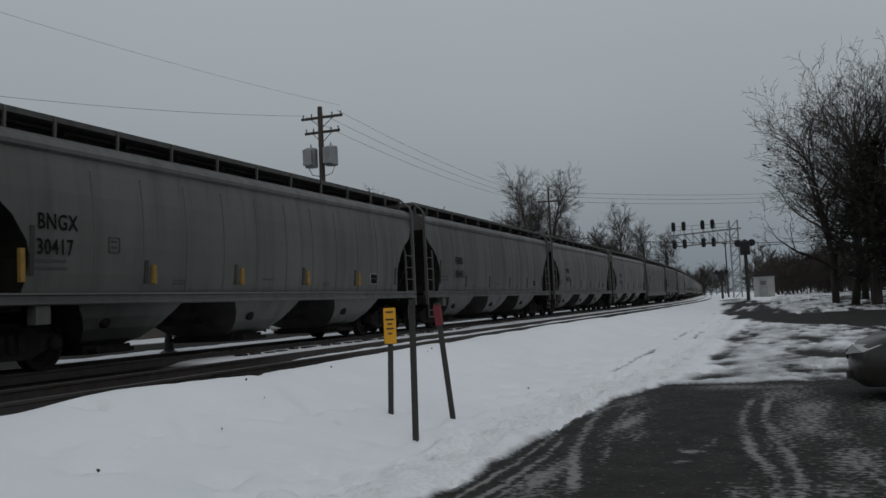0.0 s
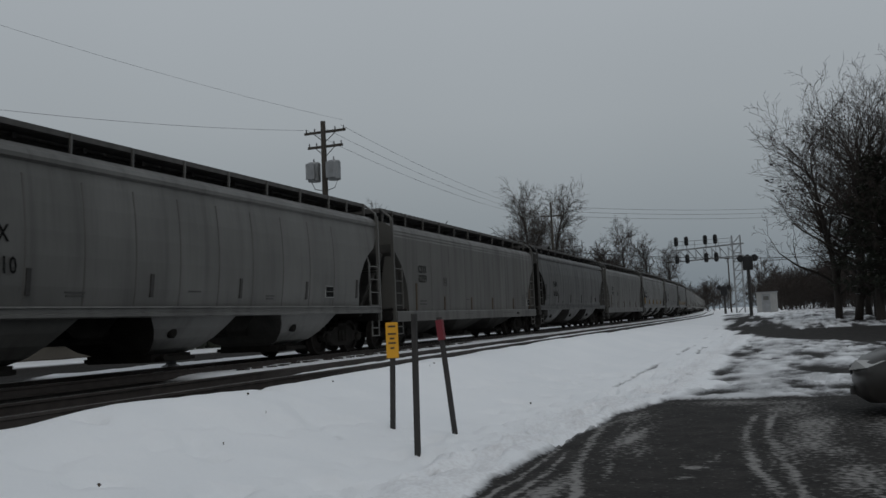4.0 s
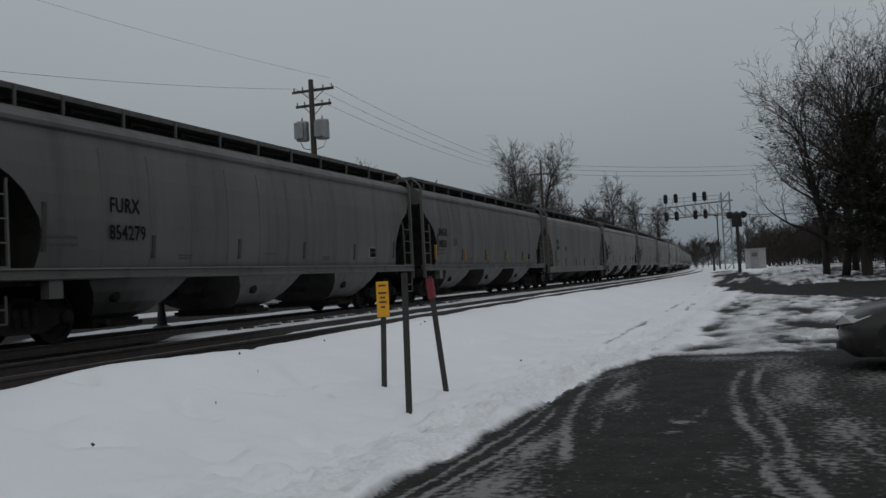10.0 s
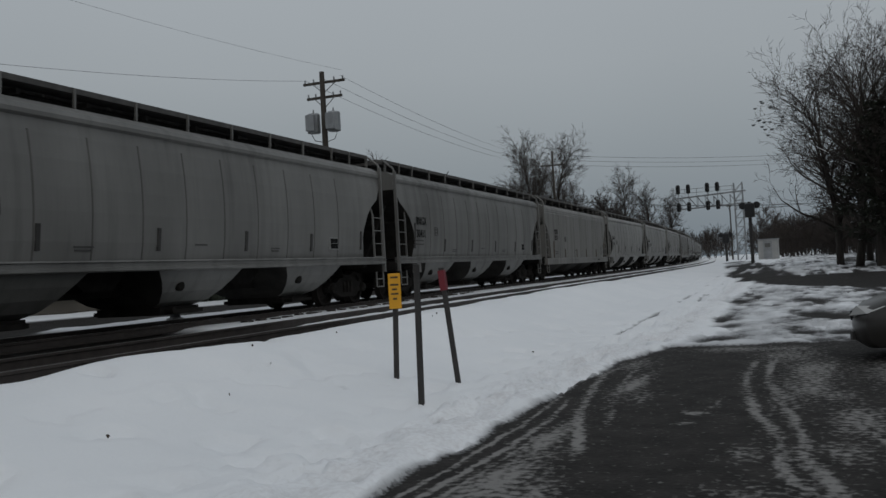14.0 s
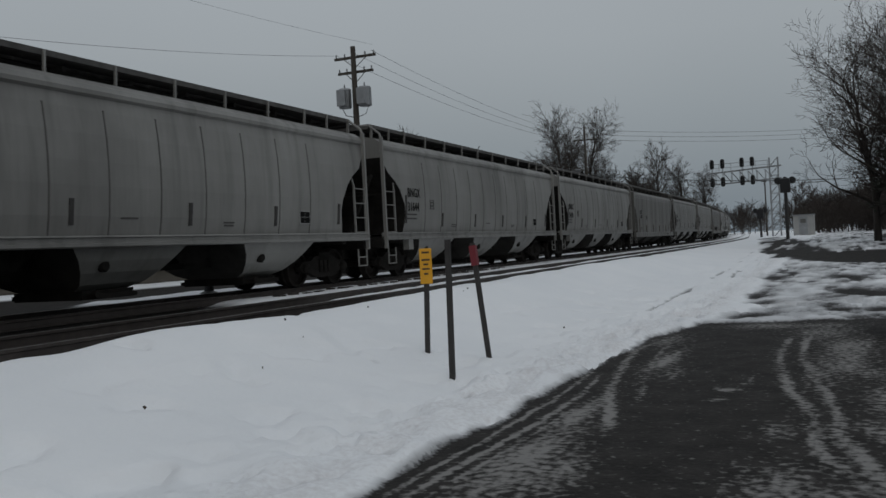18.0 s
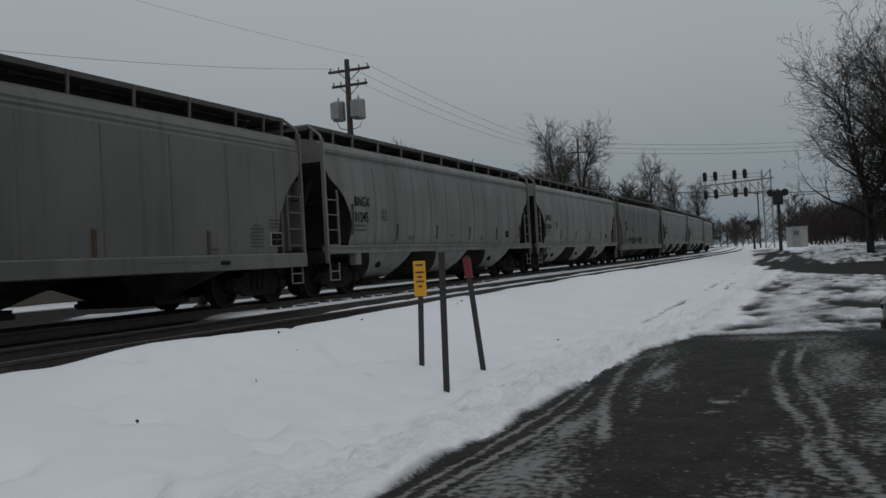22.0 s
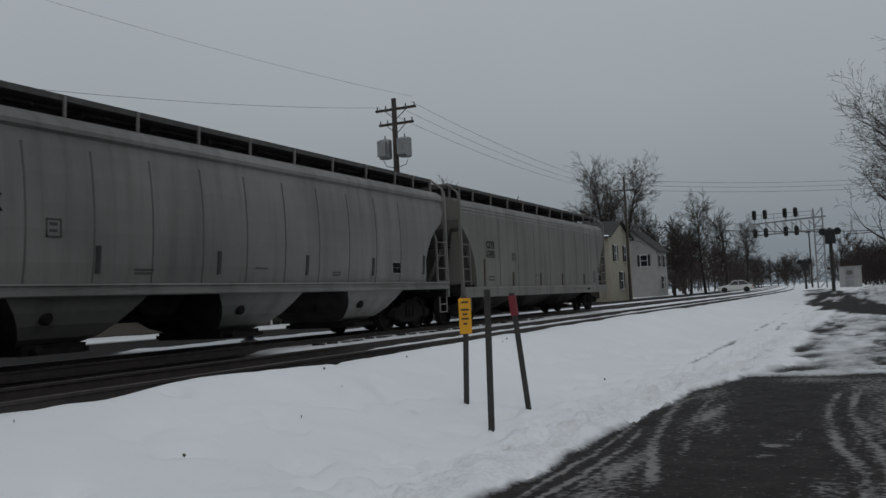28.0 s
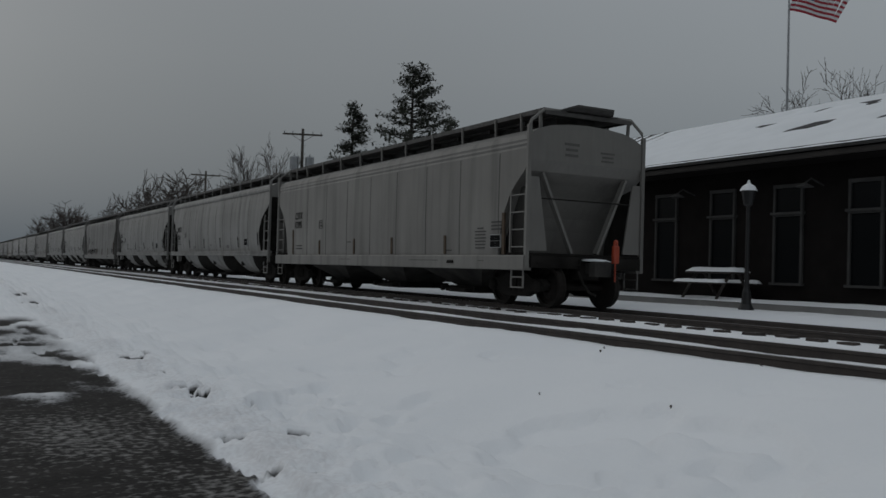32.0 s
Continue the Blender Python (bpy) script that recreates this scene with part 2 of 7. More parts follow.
# ---- mesh helpers ----
class Build:
    """Collects faces and turns them into one mesh."""

    def __init__(self):
        self.v, self.f, self.m = [], [], []

    def add(self, pts, faces, mi=0):
        o = len(self.v)
        self.v.extend(tuple(p) for p in pts)
        self.f.extend(tuple(i + o for i in q) for q in faces)
        self.m.extend([mi] * len(faces))
        return self

    def box(self, x0, x1, y0, y1, z0, z1, mi=0):
        return self.add([(x0, y0, z0), (x1, y0, z0), (x1, y1, z0), (x0, y1, z0), (x0, y0, z1), (x1, y0, z1), (x1, y1, z1), (x0, y1, z1)],
                        [(0, 3, 2, 1), (4, 5, 6, 7), (0, 1, 5, 4), (1, 2, 6, 5), (2, 3, 7, 6), (3, 0, 4, 7)], mi)

    def bevel_box(self, x0, x1, y0, y1, z0, z1, b=0.02, mi=0):
        """A box with chamfered upright edges and top rim."""
        ring = [(x0 + b, y0), (x1 - b, y0), (x1, y0 + b), (x1, y1 - b), (x1 - b, y1), (x0 + b, y1), (x0, y1 - b), (x0, y0 + b)]
        cx, cy = (x0 + x1) / 2, (y0 + y1) / 2
        def shrink(p):
            return (p[0] - math.copysign(min(b, abs(p[0] - cx)), p[0] - cx), p[1] - math.copysign(min(b, abs(p[1] - cy)), p[1] - cy))
        rows = [[(*p, z0) for p in ring], [(*p, z1 - b) for p in ring], [(*shrink(p), z1) for p in ring]]
        return self.rings(rows, True, mi)

    def rings(self, rows, caps=True, mi=0, closed=True):
        n = len(rows[0])
        pts = [p for r in rows for p in r]
        fs = []
        for i in range(len(rows) - 1):
            for j in range(n if closed else n - 1):
                a, b = i * n + j, i * n + (j + 1) % n
                fs.append((a, b, b + n, a + n))
        if caps:
            fs.append(tuple(reversed(range(n))))
            fs.append(tuple(range((len(rows) - 1) * n, len(rows) * n)))
        return self.add(pts, fs, mi)

    def tube(self, pts, radii, n=6, caps=True, mi=0):
        pts = [Vector(p) for p in pts]
        if not isinstance(radii, (list, tuple)):
            radii = [radii] * len(pts)
        rows = []
        for i, p in enumerate(pts):
            d = (pts[min(i + 1, len(pts) - 1)] - pts[max(i - 1, 0)]).normalized()
            u = d.cross(Vector((0, 0, 1)) if abs(d.z) < 0.9 else Vector((1, 0, 0))).normalized()
            w = d.cross(u)
            rows.append([p + (u * math.cos(2 * math.pi * k / n) + w * math.sin(2 * math.pi * k / n)) * radii[i] for k in range(n)])
        return self.rings(rows, caps, mi)

    def bar(self, a, b, w=0.05, h=0.05, mi=0):
        """A square bar from a to b."""
        a, b = Vector(a), Vector(b)
        d = (b - a).normalized()
        u = d.cross(Vector((0, 0, 1)) if abs(d.z) < 0.95 else Vector((0, 1, 0))).normalized()
        v = d.cross(u)
        c = [(-w / 2, -h / 2), (w / 2, -h / 2), (w / 2, h / 2), (-w / 2, h / 2)]
        return self.rings([[p + u * s + v * t for s, t in c] for p in (a, b)], True, mi)

    def lathe(self, profile, n=12, at=(0, 0, 0), axis="z", mi=0):
        """profile: (radius, height) rows."""
        rows = []
        for r, h in profile:
            ring = []
            for k in range(n):
                c, s = r * math.cos(2 * math.pi * k / n), r * math.sin(2 * math.pi * k / n)
                p = (c, s, h) if axis == "z" else ((h, c, s) if axis == "x" else (s, h, c))
                ring.append((p[0] + at[0], p[1] + at[1], p[2] + at[2]))
            rows.append(ring)
        return self.rings(rows, True, mi)

    def prism(self, outline, axis, lo, hi, mi=0):
        """A plane outline (pairs) pushed along an axis."""
        put = {"x": lambda p, h: (h, p[0], p[1]), "y": lambda p, h: (p[0], h, p[1]), "z": lambda p, h: (p[0], p[1], h)}[axis]
        return self.rings([[put(p, lo) for p in outline], [put(p, hi) for p in outline]], True, mi)

    def mesh(self, name, mats, smooth=False, fix=True):
        me = bpy.data.meshes.new(name)
        me.from_pydata([tuple(p) for p in self.v], [], self.f)
        for m in (mats if isinstance(mats, (list, tuple)) else [mats]):
            me.materials.append(m)
        if any(self.m):
            me.polygons.foreach_set("material_index", self.m)
        if fix:
            bm = bmesh.new()
            bm.from_mesh(me)
            bmesh.ops.recalc_face_normals(bm, faces=bm.faces)
            bm.to_mesh(me)
            bm.free()
        if smooth:
            me.shade_smooth()
        me.update()
        return me


def part(name, b, mats, parent=None, label="", at=None, smooth=False, fix=True):
    me = b if isinstance(b, bpy.types.Mesh) else b.mesh(name, mats, smooth, fix)
    ob = new(name, me)
    if parent is not None:
        ob.parent = parent
    if at is not None:
        ob.matrix_basis = at
    if label:
        ob["label"] = label
    return ob


def thing(name, label, category, at=None, group="", kind=""):
    ob = new(name)
    ob.empty_display_size = 0.3
    if at is not None:
        ob.matrix_basis = at
    return tagged(ob, label, category, group, kind)


def lettering(name, text, size, mat, parent, at, label="", align="LEFT", narrow=0.8, bold=0.0):
    cu = bpy.data.curves.new(name, "FONT")
    cu.body, cu.size, cu.align_x, cu.extrude = text, size, align, 0.002
    cu.resolution_u, cu.offset, cu.space_character = 2, bold, 1.08
    cu.materials.append(mat)
    tmp = bpy.data.objects.new("tmp", cu)
    me = bpy.data.meshes.new_from_object(tmp)
    bpy.data.objects.remove(tmp)
    me.transform(Matrix.Diagonal((narrow, 1, 1, 1)))
    ob = new(name, me)
    ob.parent = parent
    ob.matrix_basis = at
    if label:
        ob["label"] = label
    return ob


def smooth01(t):
    t = np.clip(t, 0, 1)
    return t * t * (3 - 2 * t)


class Fbm:
    """Lattice noise for numpy arrays."""

    def __init__(self, seed):
        self.g = np.random.RandomState(seed).rand(256, 256)

    def one(self, x, y):
        xi, yi = np.floor(x).astype(int), np.floor(y).astype(int)
        fx, fy = smooth01(x - xi), smooth01(y - yi)
        g = lambda a, b: self.g[a % 256, b % 256]
        return (g(xi, yi) * (1 - fx) + g(xi + 1, yi) * fx) * (1 - fy) + (g(xi, yi + 1) * (1 - fx) + g(xi + 1, yi + 1) * fx) * fy

    def __call__(self, x, y, octaves=4):
        s, a, t = 0.0, 1.0, 0.0
        for k in range(octaves):
            s = s + a * self.one(x * 2 ** k + 17.3 * k, y * 2 ** k + 5.1 * k)
            t += a
            a *= 0.5
        return s / t


# ---- the line of the railway ----
PY = np.arange(-500, 700, 0.5)
PS = np.interp(PY, (-500, -20, 0, 70, 150, 700), (0.004, 0.004, 0.032, 0.036, 0.10, 0.10))
PX = -np.cumsum(PS) * 0.5
PX = PX - 12.5 - np.interp(0, PY, PX)
PL = np.cumsum(np.sqrt(1 + PS ** 2)) * 0.5
PL = PL - np.interp(0, PY, PL)
RAIL_Z = 0.68
NEAR = 4.3


def along(s):
    """Place and heading (degrees) at s metres along the far track."""
    y = float(np.interp(s, PL, PY))
    return float(np.interp(y, PY, PX)), y, math.degrees(math.atan(float(np.interp(y, PY, PS))))


def track_x(y):
    return np.interp(y, PY, PX)


# ---- ground ----
NZ, NZ2 = Fbm(3), Fbm(11)


def ground_height(x, y):
    """Bare ground: the lot is low, the railway stands on a bank."""
    x, y = np.asarray(x, float), np.asarray(y, float)
    shift = track_x(y) + 12.5
    bank = smooth01((-3.2 - (x - shift)) / 3.6) ** 1.25
    lot = 0.75 * smooth01((y - 30) / 60) + 0.0 * x
    bed = 0.07 * smooth01((-6.7 - (x - shift)) / 0.5) * smooth01(((x - shift) + 14.6) / 0.5)
    return lot + (0.55 - lot) * bank - bed


def lot_edge(x, y):
    """Where the deep snow gives way to the swept lot."""
    return (-2.88 + 0.16 * (NZ(y * 0.45 + 40, x * 0.2) - 0.5) + 0.22 * (NZ2(x * 2.6, y * 2.6) - 0.5) + 0.19 * np.clip(y - 12.3, 0, 3.2) - 0.03 * np.clip(y - 16, 0, 40)
            + 0.35 * smooth01((2 - y) / 3) + 0.65 * smooth01((-0.5 - y) / 5))


# wheel lines on the lot: (y, x) knots, half width, strength
WHEEL_LINES = (
    (((-4, -2.30), (4, -2.60), (5.1, -2.59), (8.1, -2.58), (10, -2.70)), 0.028, 1.0),
    (((-4, -2.05), (4, -2.48), (5.7, -2.43), (6.8, -2.38), (8.2, -2.39), (9.5, -2.55)), 0.038, 1.05),
    (((-4, -1.85), (4, -2.36), (6, -2.28), (8.0, -2.26)), 0.030, 0.7),
    (((6.2, -1.70), (6.8, -1.82), (8, -2.11), (9.2, -2.34), (10.3, -2.51), (11.3, -2.60), (12.4, -2.57)), 0.065, 1.15),
    (((7.4, -1.72), (7.8, -1.79), (8.4, -1.89), (9.4, -2.09), (10.8, -2.24), (12.4, -2.31)), 0.05, 1.0),
    (((4.6, 0.20), (5.2, 0.05), (5.5, -0.05), (6.2, -0.28), (7.9, -0.43), (8.4, -0.56), (9.2, -0.68), (10.15, -0.81), (11.35, -0.86), (13.2, -0.84)), 0.065, 0.78),
    (((4.6, 0.26), (5.7, 0.04), (6.2, -0.05), (6.7, -0.16), (8.2, -0.24), (8.6, -0.32), (9.4, -0.42), (10.4, -0.56), (12.2, -0.65), (13.7, -0.50)), 0.07, 0.8),
    (((4.6, 1.00), (6, 0.60), (8, 0.28), (10, 0.10), (13.5, 0.10)), 0.05, 0.55),
    (((-6, -1.5), (-2, -1.3), (2, -1.1), (3.6, -1.2)), 0.06, 0.7),
    (((-6, -1.2), (-2, -0.98), (2, -0.75), (3.6, -0.9)), 0.05, 0.6),
)
# broader smears of slush: x, y, reach across, reach along, strength
SMEARS = ((-2.08, 5.4, 0.24, 1.5, 1.0), (-2.16, 7.2, 0.15, 0.9, 0.95), (-1.85, 5.2, 0.30, 0.7, 0.75), (-2.05, 10.4, 0.16, 1.3, 1.1), (-1.85, 9.4, 0.18, 0.5, 0.9), (-2.35, 12.3, 0.28, 0.7, 0.8),
          (-1.13, 8.47, 0.13, 0.10, 0.9), (-1.15, 7.95, 0.10, 0.08, 0.8), (-0.57, 6.8, 0.14, 0.35, 0.75), (-0.50, 5.3, 0.30, 0.55, 0.85), (-0.20, 5.0, 0.30, 0.5, 0.7), (-0.15, 10.8, 0.32, 1.6, 0.85), (-0.35, 9.3, 0.2, 0.6, 0.75), (0.25, 8.2, 0.25, 0.7, 0.7),
          (0.05, 9.6, 0.22, 0.4, 0.8), (0.1, 6.9, 0.20, 0.4, 0.7), (-0.95, 14.2, 0.9, 0.45, 0.7), (-1.0, 9.0, 0.05, 0.3, 0.4), (-0.45, 13.3, 0.4, 0.8, 0.75), (-1.5, 1.5, 0.6, 1.6, 0.5), (0.7, 11.8, 0.5, 1.3, 0.6), (-2.0, -2.6, 0.5, 1.3, 0.7), (-1.6, -5.5, 0.7, 1.6, 0.75), (-0.6, -4.0, 0.5, 1.5, 0.6), (-1.2, -8.0, 0.9, 1.2, 0.7))


def slush(x, y):
    """Share of thin driven-over slush on the lot's asphalt."""
    x, y = np.asarray(x, float), np.asarray(y, float)
    edge = lot_edge(x, y)
    m, f = NZ(x * 1.5 + 8, y * 1.1), NZ2(x * 2.5 + 3, y * 0.9, 5)
    s = 0.0 * x
    for knots, w, a in WHEEL_LINES:
        ky, kx = [k[0] for k in knots], [k[1] for k in knots]
        cx = np.interp(y, ky, kx) + 0.06 * (NZ(y * 1.3 + 20 * w, y * 0.1) - 0.5) + 0.05 * (NZ2(x * 5, y * 4.3) - 0.5)
        s = np.maximum(s, a * np.exp(-((x - cx) / w) ** 2) * smooth01((y - ky[0]) / 0.8) * smooth01((ky[-1] - y) / 0.8) * (0.45 + 1.0 * NZ(y * 1.1 + 50 * w, x * 2.0)))
    for cx, cy, rx, ry, a in SMEARS:
        s = np.maximum(s, a * np.exp(-((x - cx) / rx) ** 2 - ((y - cy) / ry) ** 2))
    s = s * (0.45 + 0.8 * m) * (0.30 + 1.3 * f) + 0.07 * m + 0.10 * smooth01((x + 0.9) / 0.8) * f
    return s * smooth01((x - edge - 0.05) / 0.12) * smooth01((15.6 - y) / 0.8)


def snow_depth(x, y):
    """Depth of the snow cover; below zero the ground is bare."""
    x, y = np.asarray(x, float), np.asarray(y, float)
    n1, n2 = NZ(x * 0.5, y * 0.5), NZ2(x * 2.2, y * 2.2)
    sx = x - (track_x(y) + 12.5)
    d = 0.09 + 0.05 * (n1 - 0.5)
    # edge of the swept lot
    edge = lot_edge(x, y)
    lot = smooth01((x - edge) / 0.35)
    lot_end = smooth01((14.85 + 0.25 * np.clip(x + 2, 0, 4) + 0.7 * (n1 - 0.5) + 0.5 * (n2 - 0.5) - y) / 0.5) * smooth01((y + 13.0 + 5.0 * (n1 - 0.5) + 2.5 * (n2 - 0.5)) / 4.0)
    chunk = np.exp(-((x - edge + 0.55) / 0.55) ** 2)
    d = d + chunk * 0.05 * (NZ2(x * 3.1, y * 3.1) - 0.45)
    # trodden holes beside the edge
    d = d - (0.05 + 0.12 * smooth01((1.5 - y) / 1.0)) * np.exp(-((x - edge + 0.35) / 0.4) ** 2) * smooth01((NZ(x * 2.6 + 31, y * 2.6) - 0.66) / 0.05)
    d = d - lot * lot_end * 0.17
    clods = NZ(x * 4.0 + 7, y * 4.0)
    # half-cleared stretch beyond, with dark streaks along and across
    streak = NZ(x * 1.5 + 9, y * 0.22 + 0.1 * x)
    ribs = NZ2(x * 1.3 + 2, y * 0.9 + 4, 5)
    mid = smooth01((x - edge + 0.2) / 0.8) * np.maximum(smooth01((y - 14.0) / 0.9), smooth01((-10.4 - y) / 1.0) * smooth01((y + 26) / 6))
    lane = np.exp(-((x + 1.15) / 0.55) ** 2)
    d = d - mid * (0.056 + 0.05 * smooth01((streak - 0.50) / 0.2) * smooth01((ribs - 0.42) / 0.25) * (1 - 0.8 * lane) + 0.03 * smooth01((x - 0.6) / 1.5) * smooth01((ribs - 0.40) / 0.2) + 0.06 * smooth01((-y - 8) / 3) * smooth01((ribs - 0.44) / 0.12))
    for cx, cy, rx, ry, a in ((-2.1, 20.8, 0.35, 1.3, 0.055), (-1.6, 16.0, 0.30, 0.5, 0.05), (-2.45, 28.5, 0.45, 1.6, 0.055), (-1.1, 25.6, 0.18, 0.5, 0.05), (-0.4, 28.0, 0.45, 1.0, 0.055), (-0.1, 21.6, 0.4, 1.1, 0.06),
                              (0.6, 21.0, 0.55, 0.9, 0.05), (0.5, 16.8, 0.5, 0.6, 0.05), (0.9, 18.4, 0.4, 0.7, 0.05), (-2.2, 24.4, 0.25, 0.7, 0.035), (-2.0, 18.2, 0.22, 0.6, 0.03)):
        d = d - a * np.exp(-((x - cx) / rx) ** 2 - ((y - cy) / ry) ** 2) * (0.55 + 0.9 * n2) * mid
    d = d - mid * 0.10 * (NZ2(x * 3.1 + 5, y * 1.3 + 2, 5) - 0.47) * (1 - 0.5 * lane)
    # two old ruts in the snow beside the lane
    for off in (0.0, 0.55):
        rut = np.interp(y, (12, 18, 28, 44, 56), (-2.95, -3.1, -3.55, -4.2, -4.9)) - off
        d = d - 0.085 * np.exp(-((x - rut) / 0.09) ** 2) * smooth01((y - 12.5) / 3) * smooth01((60 - y) / 10) * smooth01((NZ(x * 0.4 + 3, y * 0.35 + off * 7) - 0.42) / 0.2)
    # cross street and the way from it to the crossing
    street = smooth01((y - 37.0 + 1.6 * x + 1.2 * (n1 - 0.5)) / 2.0) * smooth01((50 + 0.1 * x + 1.2 * (n2 - 0.5) - y) / 2.0) * smooth01((sx + 1.6) / 2.0)
    d = d - street * (0.10 + 0.04 * n1)
    ramp = np.exp(-((x - np.interp(y, (44, 60, 80, 95), (-2.2, -4.0, -6.0, -7.6))) / 1.5) ** 4) * smooth01((y - 43) / 3) * smooth01((92 - y) / 6)
    d = d - ramp * (0.065 + 0.10 * smooth01((streak - 0.40) / 0.2))
    # the road that crosses the tracks
    cross = smooth01((sx + 16.5) / 1.0) * smooth01((-6.2 + 0.8 * (n1 - 0.5) - sx) / 0.7) * smooth01((y - 5.4 - 1.2 * (n1 - 0.5)) / 1.2) * smooth01((15.5 + 2 * (n1 - 0.5) - y) / 2.0)
    d = d - cross * (0.13 + 0.05 * (n2 - 0.7))
    # street behind the railway
    back = smooth01((sx + 22.0 + 0.4 * n1) / 0.8) * smooth01((-15.6 + 0.8 * (n1 - 0.5) - sx) / 1.0) * smooth01((y - 6.5) / 2.5)
    d = d - back * (0.14 + 0.05 * (n1 - 0.6))
    # the street in front of the brick building
    front = smooth01((x + 46) / 1.5) * smooth01((-27.5 + 1.0 * (n1 - 0.5) - x) / 1.2) * smooth01((y + 3.5 + 0.18 * (x + 27)) / 1.5) * smooth01((13 - y) / 3)
    d = d - front * (0.11 + 0.05 * (n2 - 0.5))
    # ploughed ridge beside the crossing
    d = d + 0.14 * np.exp(-((sx + 6.0) / 0.7) ** 2) * smooth01((y - 5) / 2) * smooth01((40 - y) / 10) * (0.6 + 0.8 * n1)
    d = d + 0.07 * np.exp(-((x + 6.9) / 0.75) ** 2 - ((y - 7.1) / 0.95) ** 2)
    # a bare clod and a faint line of footprints
    d = d - 0.30 * np.exp(-((x + 6.35) / 0.13) ** 2 - ((y - 6.4) / 0.07) ** 2)
    trail = (x + 4.6) * 0.55 + (y - 8.4) * 0.83
    d = d - 0.05 * np.exp(-(trail / 0.16) ** 2) * smooth01((-4.5 - x) / 0.6) * smooth01((x + 8.0) / 1.0) * smooth01((NZ2(x * 3.3, y * 3.3, 3) - 0.42) / 0.12)
    return d

def spread(lo, a, b, hi, step, grow=1.16):
    """Even steps from a to b, widening out to lo and hi."""
    mid = list(np.arange(a, b + step / 2, step))
    left, right, s = [], [], step
    while (left[-1] if left else mid[0]) > lo:
        s *= grow
        left.append((left[-1] if left else mid[0]) - s)
    s = step
    while (right[-1] if right else mid[-1]) < hi:
        s *= grow
        right.append((right[-1] if right else mid[-1]) + s)
    return np.array(left[::-1] + mid + right)


def build_ground():
    xs = spread(-2500, -9.0, 6.0, 2500, 0.07, 1.07)
    xs = np.concatenate([xs[xs < -3.6], np.arange(-3.6, 0.9, 0.03), xs[xs > 0.91]])
    ys = spread(-2500, -9.5, 19.0, 2500, 0.075, 1.05)
    X, Y = np.meshgrid(xs, ys)
    depth = snow_depth(X, Y)
    Z = ground_height(X, Y) + np.maximum(depth, 0) + 0.012 * (NZ2(X * 3, Y * 3) - 0.5) * (depth > 0)
    Z = Z + 0.05 * (NZ(X * 0.8, Y * 0.8, 5) - 0.5) * (depth > 0.03)
    # kicked-up lumps along the edge of the lot, faint old tracks further out
    near = np.exp(-((X - lot_edge(X, Y) + 0.7) / 0.8) ** 2) * (depth > 0.02)
    Z = Z + near * 0.20 * (NZ2(X * 3.2 + 2, Y * 3.2, 4) - 0.45)
    Z = Z - near * 0.05 * smooth01((NZ(X * 5.5 + 3, Y * 5.5, 3) - 0.50) / 0.12)
    Z = Z - 0.075 * (depth > 0.03) * smooth01((NZ(X * 2.2 + 60, Y * 1.5 + 9, 3) - 0.6) / 0.08) * smooth01((X + 6.5) / 1.5)
    nx, ny = len(xs), len(ys)
    me = bpy.data.meshes.new("ground")
    co = np.stack([X, Y, Z], -1).reshape(-1, 3)
    i = np.arange(nx * ny).reshape(ny, nx)
    q = np.stack([i[:-1, :-1], i[:-1, 1:], i[1:, 1:], i[1:, :-1]], -1).reshape(-1, 4)
    me.vertices.add(len(co))
    me.vertices.foreach_set("co", co.ravel())
    me.loops.add(q.size)
    me.loops.foreach_set("vertex_index", q.ravel())
    me.polygons.add(len(q))
    me.polygons.foreach_set("loop_start", np.arange(0, q.size, 4))
    me.polygons.foreach_set("loop_total", np.full(len(q), 4))
    me.update(calc_edges=True)
    at = me.attributes.new("snow_depth", "FLOAT", "POINT")
    at.data.foreach_set("value", depth.ravel())
    at = me.attributes.new("slush", "FLOAT", "POINT")
    at.data.foreach_set("value", slush(X, Y).ravel())
    at = me.attributes.new("soiled", "FLOAT", "POINT")
    at.data.foreach_set("value", (np.exp(-((X - lot_edge(X, Y) + 0.25) / 0.55) ** 2) * (0.3 + 0.9 * NZ(X * 3.5, Y * 3.5, 4))).ravel())
    me.shade_smooth()
    m = bpy.data.materials.new("snowy_ground")
    m.use_nodes = True
    n, l = m.node_tree.nodes, m.node_tree.links
    b = n["Principled BSDF"]
    at_n = n.new("ShaderNodeAttribute")
    at_n.attribute_name = "snow_depth"
    co_n = n.new("ShaderNodeTexCoord")
    def noise_node(scale, detail):
        t = n.new("ShaderNodeTexNoise")
        t.inputs["Scale"].default_value, t.inputs["Detail"].default_value = scale, detail
        l.new(co_n.outputs["Object"], t.inputs["Vector"])
        return t
    def mix_node(kind, a, bb, f=1.0):
        t = n.new("ShaderNodeMix")
        t.data_type, t.blend_type = "RGBA", kind
        for key, val in (("Factor", f), ("A", a), ("B", bb)):
            if isinstance(val, bpy.types.NodeSocket):
                l.new(val, t.inputs[key])
            else:
                t.inputs[key].default_value = val
        return t.outputs["Result"]
    def range_node(src, a, bb, c, d):
        t = n.new("ShaderNodeMapRange")
        for key, val in zip(("From Min", "From Max", "To Min", "To Max"), (a, bb, c, d)):
            t.inputs[key].default_value = val
        l.new(src, t.inputs["Value"])
        return t.outputs["Result"]
    grit, mid, wide = noise_node(22, 6), noise_node(3.0, 5), noise_node(0.5, 4)
    add = n.new("ShaderNodeMath")
    add.operation = "ADD"
    l.new(at_n.outputs["Fac"], add.inputs[0])
